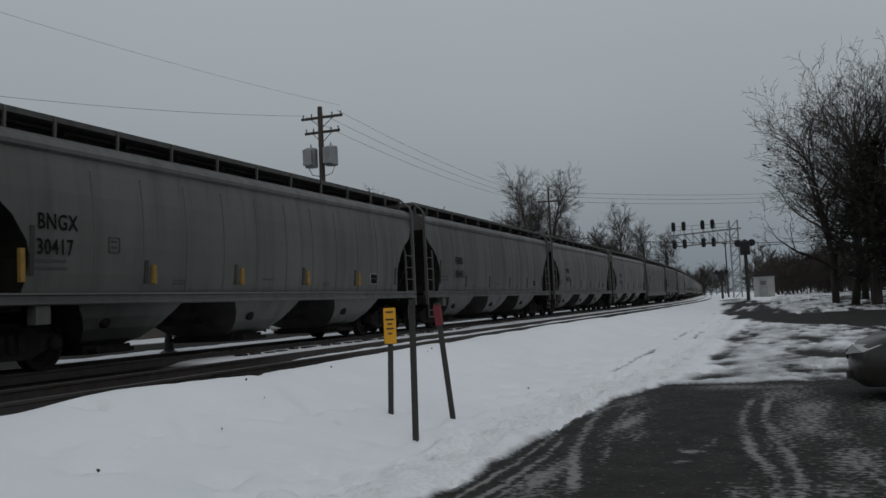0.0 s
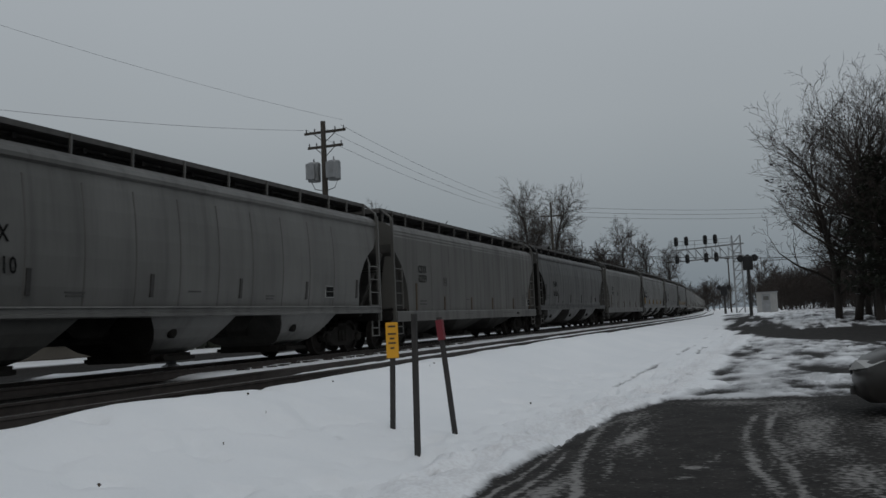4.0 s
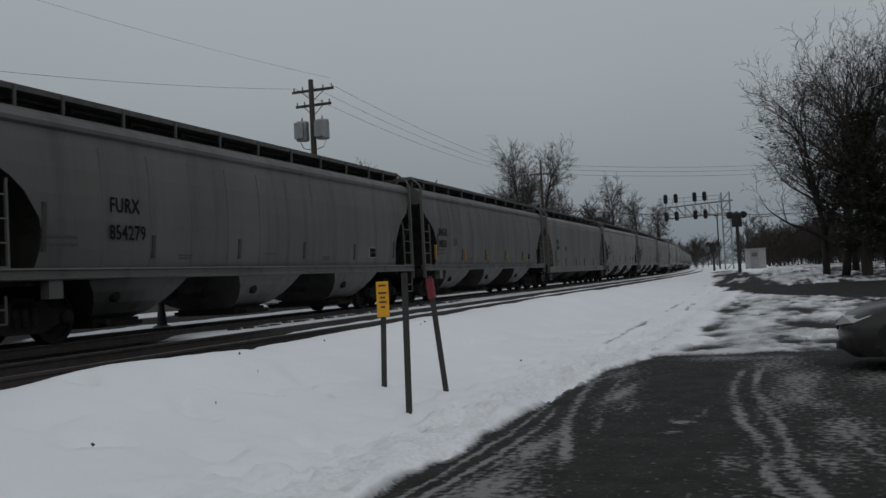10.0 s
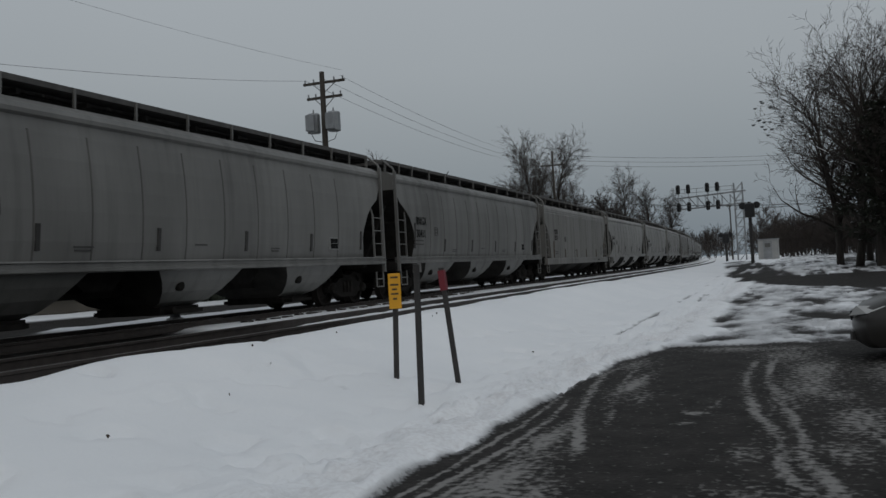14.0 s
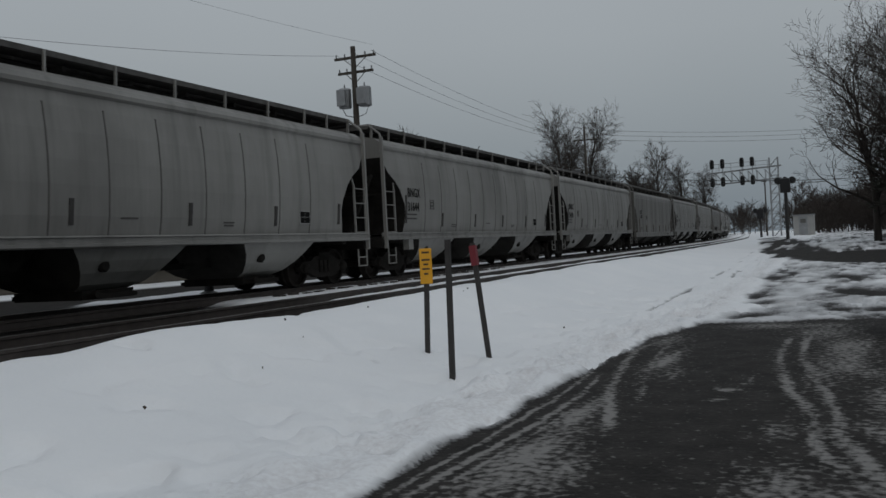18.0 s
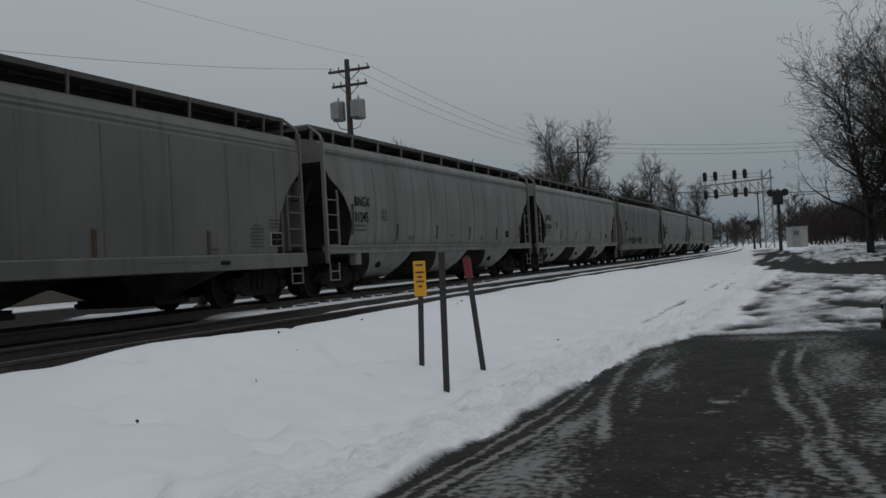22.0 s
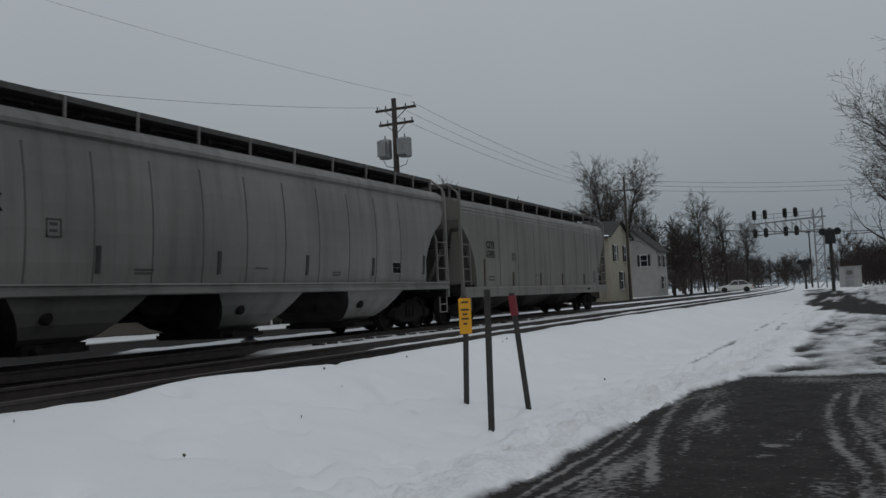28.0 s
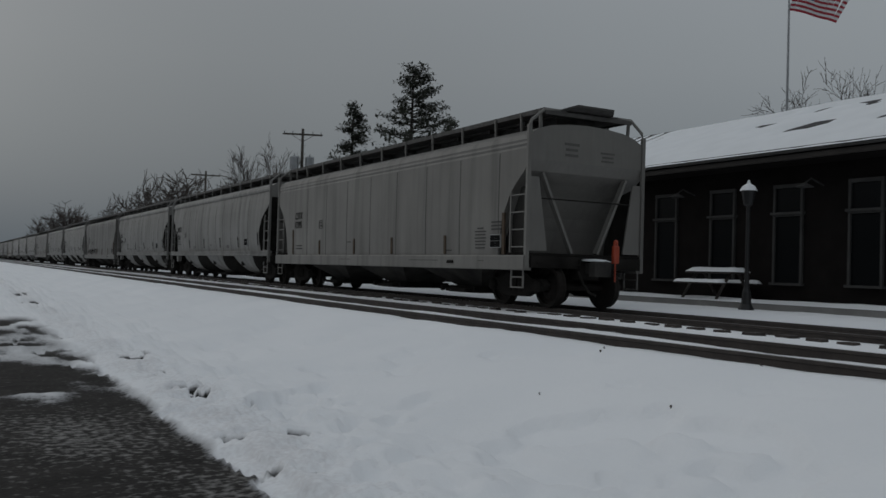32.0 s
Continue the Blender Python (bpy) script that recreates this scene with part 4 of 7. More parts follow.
    for a in (0, 1):
        y = -3.9 if flat else -5.4
        b.box(1.6, 1.612, y + a * 0.26, y + 0.02 + a * 0.26, 1.98, 2.26)
        b.box(1.6, 1.612, y, y + 0.28, 1.98 + a * 0.26, 2.0 + a * 0.26)
        b.box(1.6, 1.612, y + 0.07, y + 0.2, 2.06 + a * 0.1, 2.10 + a * 0.1)
    part("emblem_frame", b, FADED_INK, car)
    return car


MARKS = {0: ("CSYX", "13395"), 1: ("BNGX", "31811"), 2: ("BNGX", "31640"), 3: ("CSYX", "12565"), 4: ("BNGX", "31764"), 5: ("BNGX", "31245"), 6: ("CSYX", "13008"),
         7: ("BNGX", "31680"), 8: ("BNGX", "31644"), 9: ("BNGX", "31369"), 10: ("CSYX", "13121"), 11: ("BNGX", "30411"), 12: ("BNGX", "31340"), 13: ("CSYX", "12488"),
         14: ("BNGX", "30550"), 15: ("FURX", "854279"), 16: ("BNGX", "30080"), 17: ("CSYX", "13062"), 18: ("FURX", "854266"), 19: ("CSYX", "12759"), 20: ("FURX", "854210"),
         21: ("FURX", "854378"), 22: ("FURX", "854051"), 23: ("BNGX", "30417"), 24: ("BNGX", "31022"), 25: ("BNGX", "30998")}
FLAT = {0, 3, 6, 10, 13, 17, 19}
car_flat, car_round = hopper_car("flat"), hopper_car("round")
TRAIN = []
for k in range(26):
    src = car_flat if k in FLAT else car_round
    TRAIN.append(src if k in (0, 1) else copy_thing(src, pose(0, 0, 0)))
for k, c in enumerate(TRAIN):
    mk, num = MARKS[k]
    side = 1.618
    y0, z0, z1, size = {"CSYX": (-6.2, 2.36, 2.05, 0.34), "FURX": (-5.6, 2.27, 1.78, 0.38), "BNGX": (-7.0, 2.31, 1.90, 0.37)}[mk]
    lettering("reporting_mark", mk, size, INK, c, pose(side, y0, z0, 90, 0, 90), bold=0.003)
    lettering("car_number", num, size, INK, c, pose(side, y0 - 0.03, z1, 90, 0, 90), bold=0.003)
    h = HALF_FLAT if k in FLAT else HALF
    lettering("end_mark", mk + "\n" + num, 0.24, FADED_INK, c, pose(0.45, -h - 0.008, 3.52, 90, 0, 0), bold=0.0)
    if mk == "FURX":
        for o in [o for o in c.children if o.name.startswith("emblem_frame")]:
            bpy.data.objects.remove(o)
    if k in (14, 16, 23):
        for y in (-7.3, -4.2, -1.3, 1.6, 4.45):
            b = Build()
            b.box(1.55, 1.617, y - 0.045, y + 0.045, 1.45, 1.98 if y < -6 else 1.80)
            part("reflector_strip", b, OLD_YELLOW, c, "faded yellow reflective strip")
    for s in (1,):
        rr = random.Random(k + 7 * s)
        for r in range(3):
            w = rr.uniform(0.3, 0.45)
            for u, z, t in ((-0.55, 3.25 + 0.09 * r, 0.04), (0.45, 3.30 + 0.12 * r, 0.055)):
                b = Build()
                b.box(u - w / 2, u + w / 2, min(s * h, s * (h + 0.008)), max(s * h, s * (h + 0.008)), z, z + t)
                part("end_stencil", b, SEAM, c)
# scrawls of paint along the sill of one car
rg = random.Random(12)
for k in range(9):
    b = Build()
    y = -5.6 + 0.52 * k
    pts = [(1.668, y + rg.uniform(-0.05, 0.5) + 0.06 * i, 1.15 + rg.uniform(0.0, 0.5)) for i in range(6)]
    b.tube(pts, 0.012, 4)
    part("scrawl", b, INK, TRAIN[3], "illegible dark spray-paint scrawl")

# every car has weathered to its own tone
TONE = {0: 1.0, 1: 1.12, 2: 1.0, 5: 1.0, 3: 0.66, 4: 1.12, 6: 0.74, 7: 1.2, 8: 1.25, 9: 1.4, 10: 0.95, 12: 0.98, 13: 0.62, 14: 0.52, 15: 0.55, 16: 0.68, 17: 0.56, 18: 0.36, 19: 0.55, 21: 0.6, 22: 0.5, 23: 0.6}
for k, c in enumerate(TRAIN):
    v = TONE.get(k, 0.78 + 0.08 * math.sin(k * 2.4))
    for o in c.children_recursive:
        o.color = (v, v, v, 1)
# snow on the last coupler and the end sill
b = Build()
b.rings([[(-0.24 + 0.03 * q, HALF_FLAT + 0.1, 1.03 + z), (0.24 - 0.03 * q, HALF_FLAT + 0.1, 1.03 + z), (0.22 - 0.04 * q, HALF_FLAT + 0.66 - 0.05 * q, 1.03 + z), (-0.2 + 0.05 * q, HALF_FLAT + 0.64 - 0.04 * q, 1.03 + z)] for q, z in ((0, 0), (2, 0.04), (5, 0.06))])
part("coupler_snow", b, SNOW, TRAIN[0], "snow lying on the coupler", smooth=True)

# ---- buildings ----
TAUPE = material("taupe_siding", (0.112, 0.098, 0.08), 0.8, var=0.15, scale=1.5, fine=30)
TRIMW = material("white_trim", (0.62, 0.62, 0.60), 0.6, var=0.12, scale=2, fine=30)
CREAM = material("cream_siding", (0.34, 0.315, 0.25), 0.8, var=0.12, scale=1.5, fine=25)
SHINGLE = material("dark_shingle", (0.05, 0.048, 0.048), 0.9, var=0.35, scale=3, fine=30)
STUCCO = material("grey_stucco", (0.13, 0.127, 0.12), 0.9, var=0.2, scale=1.2, fine=20)
# nearly black: the deep shade under the depot's eaves is put into the brick
BRICK_DEPOT = material("eave_shaded_brick", (0.013, 0.011, 0.0105), 0.95, var=0.35, scale=2, fine=35, spec=0.1)
DARK_TRIM = material("dark_trim", (0.05, 0.049, 0.047), 0.9, var=0.3, scale=2, fine=30)
BRICK_D = material("dark_brick", (0.058, 0.048, 0.044), 0.9, var=0.35, scale=2, fine=35)
DARKWOOD = material("dark_timber", (0.035, 0.03, 0.027), 0.85, var=0.35, scale=2, fine=30)
CURTAIN = material("curtain", (0.32, 0.31, 0.29), 0.9, var=0.2)
PALE = material("pale_siding", (0.36, 0.36, 0.35), 0.8, var=0.15, scale=1.5, fine=25)
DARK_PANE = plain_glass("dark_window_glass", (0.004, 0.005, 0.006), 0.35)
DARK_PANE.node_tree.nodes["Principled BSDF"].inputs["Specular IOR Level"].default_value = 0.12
PAVE = material("concrete", (0.23, 0.225, 0.215), 0.9, var=0.25, scale=1.5, fine=25)


def wall_siding(b, axis, plane, out, lo, hi, z0, z1, step=0.125):
    """Lapped boards on an upright wall; out is the sign of the outer face."""
    n = int((z1 - z0) / step)
    for k in range(n):
        a, c = z0 + k * step, z0 + (k + 1) * step
        if axis == "x":
            b.add([(plane + out * 0.03, lo, a), (plane + out * 0.03, hi, a), (plane + out * 0.008, hi, c), (plane + out * 0.008, lo, c), (plane, lo, a), (plane, hi, a)], [(0, 1, 2, 3), (4, 5, 1, 0)])
        else:
            b.add([(lo, plane + out * 0.03, a), (hi, plane + out * 0.03, a), (hi, plane + out * 0.008, c), (lo, plane + out * 0.008, c), (lo, plane, a), (hi, plane, a)], [(0, 1, 2, 3), (4, 5, 1, 0)])


def window(parent, axis, plane, out, mid, z0, z1, w, shutters=0.0, arch=False, frame_mat=None, bars=1, name="window", shutter_mat=None, glass=None):
    """A sash window set on a wall with frame, sill, glass and, if wanted, louvred shutters."""
    fm = frame_mat or TRIMW
    def bx(b, u0, u1, d0, d1, za, zb):
        d0, d1 = sorted((plane + out * d0, plane + out * d1))
        if axis == "x":
            b.box(d0, d1, mid + u0, mid + u1, za, zb)
        else:
            b.box(mid + u0, mid + u1, d0, d1, za, zb)
    b = Build()
    t = 0.07
    bx(b, -w / 2 - t, -w / 2, 0.0, 0.08, z0, z1)
    bx(b, w / 2, w / 2 + t, 0.0, 0.08, z0, z1)
    bx(b, -w / 2 - t, w / 2 + t, 0.0, 0.09, z1, z1 + 0.1)
    for k in range(bars):
        z = z0 + (z1 - z0) * (k + 1) / (bars + 1)
        bx(b, -w / 2, w / 2, 0.012, 0.06, z - 0.03, z + 0.03)
    win = part(name, b, fm, parent)
    if arch:
        b = Build()
        n = 8
        o = [(w / 2 + t) * math.cos(math.pi * k / n) for k in range(n + 1)]
        p = [(w / 2 + t) * math.sin(math.pi * k / n) for k in range(n + 1)]
        pts = [(mid + a, z1 + c) for a, c in zip(o, p)]
        d0, d1 = sorted((plane + out * 0.005, plane + out * 0.06))
        b.prism(pts, axis, d0, d1)
        part("arch", b, fm, win)
    b = Build()
    bx(b, -w / 2 - 0.12, w / 2 + 0.12, 0.0, 0.14, z0 - 0.07, z0)
    part("sill", b, fm, win)
    b = Build()
    bx(b, -w / 2, w / 2, 0.0, 0.02, z0, z1)
    part("pane", b, glass or GLASS, win)
    if shutters:
        for s in (-1, 1):
            b = Build()
            c = s * (w / 2 + t + shutters / 2)
            bx(b, c - shutters / 2, c - shutters / 2 + 0.05, 0.03, 0.09, z0, z1 + 0.05)
            bx(b, c + shutters / 2 - 0.05, c + shutters / 2, 0.03, 0.09, z0, z1 + 0.05)
            for z in (z0, (z0 + z1) / 2 - 0.03, z1 - 0.02):
                bx(b, c - shutters / 2, c + shutters / 2, 0.03, 0.085, z, z + 0.07)
            bx(b, c - shutters / 2 + 0.05, c + shutters / 2 - 0.05, 0.03, 0.06, z0, z1)
            part("shutter", b, shutter_mat or fm, win)
    return win


def slab(name, x0, x1, y0, y1, z0, z1, mat, parent=None, label="", bev=0.0):
    b = Build()
    b.bevel_box(x0, x1, y0, y1, z0, z1, bev) if bev else b.box(x0, x1, y0, y1, z0, z1)
    return part(name, b, mat, parent, label)


def snow_cap(name, x0, x1, y0, y1, z, h, parent=None, n=10, seed=1, label="snow lying on it"):
    """A soft uneven layer of snow."""
    b = Build()
    rnd = random.Random(seed)
    m = max(3, int(n * (x1 - x0) / max(y1 - y0, 0.01)))
    m = min(m, 30)
    g = {}
    for i in range(m + 1):
        for j in range(n + 1):
            e = i in (0, m) or j in (0, n)
            g[i, j] = len(b.v)
            b.v.append((x0 + (x1 - x0) * i / m, y0 + (y1 - y0) * j / n, z + (0.0 if e else h * rnd.uniform(0.75, 1.15))))
    for i in range(m):
        for j in range(n):
            b.f.append((g[i, j], g[i + 1, j], g[i + 1, j + 1], g[i, j + 1]))
            b.m.append(0)
    return part(name, b, SNOW, parent, label, smooth=True, fix=False)


def clapboard_house():
    h = thing("house", "taupe clapboard two-storey house with white shutters and a snowy hip roof", "house")
    X, Y0, Y1, X1, Z0, Z1 = -26.5, 20.3, 33.0, -40.0, 0.5, 6.6
    b = Build()
    b.box(X1, X, Y0, Y1, Z0, Z1)
    wall_siding(b, "x", X, 1, Y0, Y1, Z0 + 0.2, Z1)
    wall_siding(b, "y", Y0, -1, X1, X, Z0 + 0.2, Z1)
    part("wall", b, TAUPE, h)
    for u in ((X, Y0), (X, Y1), (X1, Y0)):
        slab("corner_board", u[0] - 0.06, u[0] + 0.05, u[1] - 0.05, u[1] + 0.06, Z0, Z1, PALE if u[1] == Y0 else TAUPE, h)
    b = Build()
    b.box(X1 - 0.5, X + 0.55, Y0 - 0.55, Y1 + 0.5, 6.86, 6.98)
    b.box(X1 - 0.55, X + 0.62, Y0 - 0.62, Y1 + 0.55, 6.98, 7.06)
    b.box(X1, X + 0.12, Y0 - 0.12, Y1 + 0.1, 6.5, 6.86)
    part("cornice", b, TRIMW, h)
    y = Y0 + 0.2
    while y < Y1:
        slab("bracket", X + 0.12, X + 0.48, y - 0.07, y + 0.07, 6.58, 6.86, TAUPE, h)
        y += 0.62
    x = X - 0.3
    while x > X1:
        slab("bracket", x - 0.07, x + 0.07, Y0 - 0.48, Y0 - 0.12, 6.58, 6.86, TAUPE, h)
        x -= 0.62
    b = Build()
    cx0, cx1, cy0, cy1 = -36.5, -31.5, 24.4, 28.6
    b.rings([[(X1 - 0.55, Y0 - 0.6, 7.05), (X + 0.6, Y0 - 0.6, 7.05), (X + 0.6, Y1 + 0.5, 7.05), (X1 - 0.55, Y1 + 0.5, 7.05)], [(cx0, cy0, 8.2), (cx1, cy0, 8.2), (cx1, cy1, 8.2), (cx0, cy1, 8.2)]], True)
    part("roof", b, SNOW, h, "snow-covered hip roof")
    b = Build()
    b.box(-35.6, -32.2, 24.8, 28.2, 8.1, 9.45)
    cup = part("cupola", b, TRIMW, h, "white cupola with a row of small windows")
    b = Build()
    b.box(-36.0, -31.8, 24.4, 28.6, 9.45, 9.6)
    b.rings([[(-36, 24.4, 9.6), (-31.8, 24.4, 9.6), (-31.8, 28.6, 9.6), (-36, 28.6, 9.6)], [(-34.2, 26.2, 9.95), (-33.6, 26.2, 9.95), (-33.6, 26.8, 9.95), (-34.2, 26.8, 9.95)]])
    part("cupola_roof", b, TRIMW, cup)
    for k in range(5):
        slab("pane", -32.2, -32.18, 24.98 + 0.64 * k, 25.45 + 0.64 * k, 8.6, 9.25, GLASS, cup)
        slab("pane", -35.4 + 0.64 * k, -34.93 + 0.64 * k, 24.78, 24.8, 8.6, 9.25, GLASS, cup)
    for y in (22.2, 25.27, 28.85, 31.1):
        window(h, "x", X + 0.03, 1, y, 4.6, 6.2, 0.8, 0.42)
        window(h, "x", X + 0.03, 1, y, 1.25, 3.25, 0.8, 0.42)
    for z in (4.9, 2.15):
        window(h, "x", X + 0.03, 1, 27.25, z, z + 0.9, 0.36, 0, True, bars=3)
    for x in (-28.7, -31.2, -34.5, -37.6):
        window(h, "y", Y0 - 0.03, -1, x, 4.6, 6.2, 0.8, 0.42)
        window(h, "y", Y0 - 0.03, -1, x, 1.25, 3.25, 0.8, 0.42)
    b = Build()
    b.box(X + 0.03, X + 0.07, 23.05, 23.95, 1.95, 3.25, 0)
    for k in range(8):
        b.box(X + 0.07, X + 0.075, 23.15, 23.85 - 0.1 * (k % 3), 2.08 + 0.135 * k, 2.13 + 0.135 * k, 1)
    part("notice_board", b, [TRIMW, SEAM], h)
    b = Build()
    b.tube([(X + 0.09, Y1 + 0.12, 6.6), (X + 0.09, Y1 + 0.12, 0.6)], 0.05, 6)
    part("downspout", b, TRIMW, h)
    b = Build()
    for y in (24.6, 26.6, 28.2):
        b.box(-31.6, -31.35, y - 0.12, y + 0.12, 7.9, 8.75)
    b.box(-31.55, -31.4, 24.6, 28.2, 8.45, 8.55)
    part("roof_rail", b, POLEWOOD, h)
    # rear wing
    w = thing("house", "low taupe clapboard wing beside the larger house", "house")
    b = Build()
    b.box(-38, -28.0, 33.02, 38.6, 0.5, 6.3)
    wall_siding(b, "x", -28.0, 1, 33.02, 38.6, 0.7, 6.2)
    part("wall", b, TAUPE, w)
    b = Build()
    b.box(-38.4, -27.5, 33.1, 39.1, 6.45, 6.62)
    part("cornice", b, TRIMW, w)
    for k in range(9):
        slab("bracket", -28.0, -27.6, 33.5 + 0.62 * k, 33.62 + 0.62 * k, 6.2, 6.45, TAUPE, w)
    slab("roof", -38.3, -27.6, 33.2, 39.0, 6.62, 6.78, SNOW, w, "snow-covered flat roof")
    for y in (34.2, 36.6):
        window(w, "x", -27.97, 1, y, 4.3, 5.8, 0.75, 0.4)
        window(w, "x", -27.97, 1, y, 1.2, 3.0, 0.75, 0.4)
    slab("chimney", -33.6, -32.9, 37.2, 37.9, 6.7, 8.4, BRICK_D, w)


clapboard_house()


WORN_BRICK = material("weathered_grey_brick", (0.05, 0.044, 0.041), 0.9, var=0.35, scale=2, fine=35)


def tavern():
    t = thing("tavern", "long grey-walled tavern with a glazed dark timber upper deck", "building")
    slab("wall", -36, -26.0, 41.0, 52.2, 0.5, 3.85, STUCCO, t)
    slab("ledge", -36, -25.8, 40.9, 52.3, 3.85, 3.97, TRIMW, t)
    snow_cap("ledge_snow", -26.4, -25.75, 40.9, 52.3, 3.97, 0.1, t, 24, 2)
    slab("upper_wall", -35.5, -26.5, 41.1, 52.0, 3.97, 6.05, DARKWOOD, t)
    for k, y in enumerate((42.0, 44.0, 45.1, 47.2, 48.3, 50.0, 51.1)):
        window(t, "x", -26.5, 1, y, 5.0, 5.82, 0.9, 0, frame_mat=STUCCO, bars=0, glass=GLASS)
    for k in range(11):
        slab("cladding_board", -26.5, -26.46, 41.15 + 0.98 * k, 42.1 + 0.98 * k, 4.0, 4.9, DARKWOOD, t)
    for k in range(4):
        slab("deck_post", -26.35, -26.25, 41.15 + 3.55 * k, 41.25 + 3.55 * k, 3.97, 6.05, STUCCO, t)
    slab("deck_roof", -36, -25.7, 40.8, 52.2, 6.05, 6.2, SHINGLE, t)
    snow_cap("roof_snow", -27.9, -25.65, 40.8, 52.2, 6.2, 0.18, t, 24, 3)
    for k, (x, y, z) in enumerate(((-30, 45.5, 6.8), (-30.5, 49.4, 7.1), (-29.5, 51.0, 7.6))):
        b = Build()
        b.lathe([(0.42, 6.2), (0.42, z - 0.35), (0.55, z - 0.3), (0.5, z), (0.0, z + 0.08)], 10, (x, y, 0))
        part("vent", b, GALV if k else SHINGLE, t)
    slab("side_door", -26.0, -25.94, 51.1, 51.9, 0.7, 2.8, BLACK, t)
    ch = slab("chimney", -33.1, -32.6, 47.7, 48.2, 6.1, 9.2, STUCCO, t)
    slab("chimney_cap", -33.18, -32.52, 47.62, 48.28, 9.2, 9.32, STUCCO, ch)
    b = Build()
    b.tube([(-25.9, 49.6, 3.8), (-25.9, 49.6, 0.6)], 0.05, 6)
    part("downspout", b, BLACK, t)
    m = thing("annex", "tall dark grey annex with a porch between tavern and shop", "building")
    slab("wall", -35, -27.0, 52.4, 55.4, 0.5, 6.9, STUCCO, m)
    slab("porch_roof", -27.0, -25.3, 52.4, 55.4, 6.5, 6.7, SHINGLE, m)
    slab("porch_floor", -27.0, -25.4, 52.4, 55.4, 3.5, 3.7, DARKWOOD, m)
    for y in (52.5, 55.2):
        slab("porch_post", -25.55, -25.43, y, y + 0.12, 0.6, 6.5, DARKWOOD, m)
    slab("door", -27.0, -26.94, 53.4, 54.4, 3.72, 5.9, BLACK, m)
    q = Build()
    for k in range(12):
        q.box(-25.3, -24.5, 52.7 + 0.22 * k, 52.95 + 0.22 * k, 0.6 + 0.24 * k, 0.66 + 0.24 * k)
    for x in (-25.3, -24.54):
        q.bar((x, 52.7, 0.6), (x, 55.3, 3.5), 0.05, 0.2)
        q.bar((x, 52.7, 1.5), (x, 55.3, 4.4), 0.05, 0.05)
    part("stair", q, DARKWOOD, m)
    b = thing("shop", "worn brick shopfront with a stepped parapet and a snowy awning", "building")
    slab("wall", -34, -25.2, 55.5, 61.0, 0.5, 6.9, WORN_BRICK, b)
    for y0, y1, z in ((55.5, 56.9, 7.9), (56.9, 58.0, 7.4), (58.0, 59.3, 7.8), (59.3, 60.2, 7.3), (60.2, 61.0, 7.6)):
        slab("parapet", -25.7, -25.2, y0, y1, 6.9, z, WORN_BRICK, b)
    for y in (56.4, 58.2, 60.0):
        window(b, "x", -25.2, 1, y, 4.4, 6.1, 0.7, 0, frame_mat=SHINGLE)
    slab("shop_window", -25.2, -25.15, 56.0, 60.4, 1.2, 3.2, GLASS, b)
    q = Build()
    q.add([(-25.2, 55.7, 4.3), (-25.2, 60.8, 4.3), (-22.9, 60.8, 3.2), (-22.9, 55.7, 3.2), (-25.2, 55.7, 4.15), (-25.2, 60.8, 4.15), (-22.9, 60.8, 3.05), (-22.9, 55.7, 3.05)],
          [(0, 1, 2, 3), (7, 6, 5, 4), (0, 3, 7, 4), (1, 5, 6, 2), (3, 2, 6, 7), (0, 4, 5, 1)])
    part("awning", q, SNOW, b, "snow-covered sloping awning")
    for y in (55.8, 58.2, 60.7):
        slab("awning_post", -23.05, -22.93, y - 0.06, y + 0.06, 0.6, 3.1, DARKWOOD, b)
    q = Build()
    q.tube([(-25.3, 59.0, 7.0), (-24.0, 58.6, 8.6)], 0.03, 6)
    part("flag_staff", q, DARKWOOD, b)


tavern()


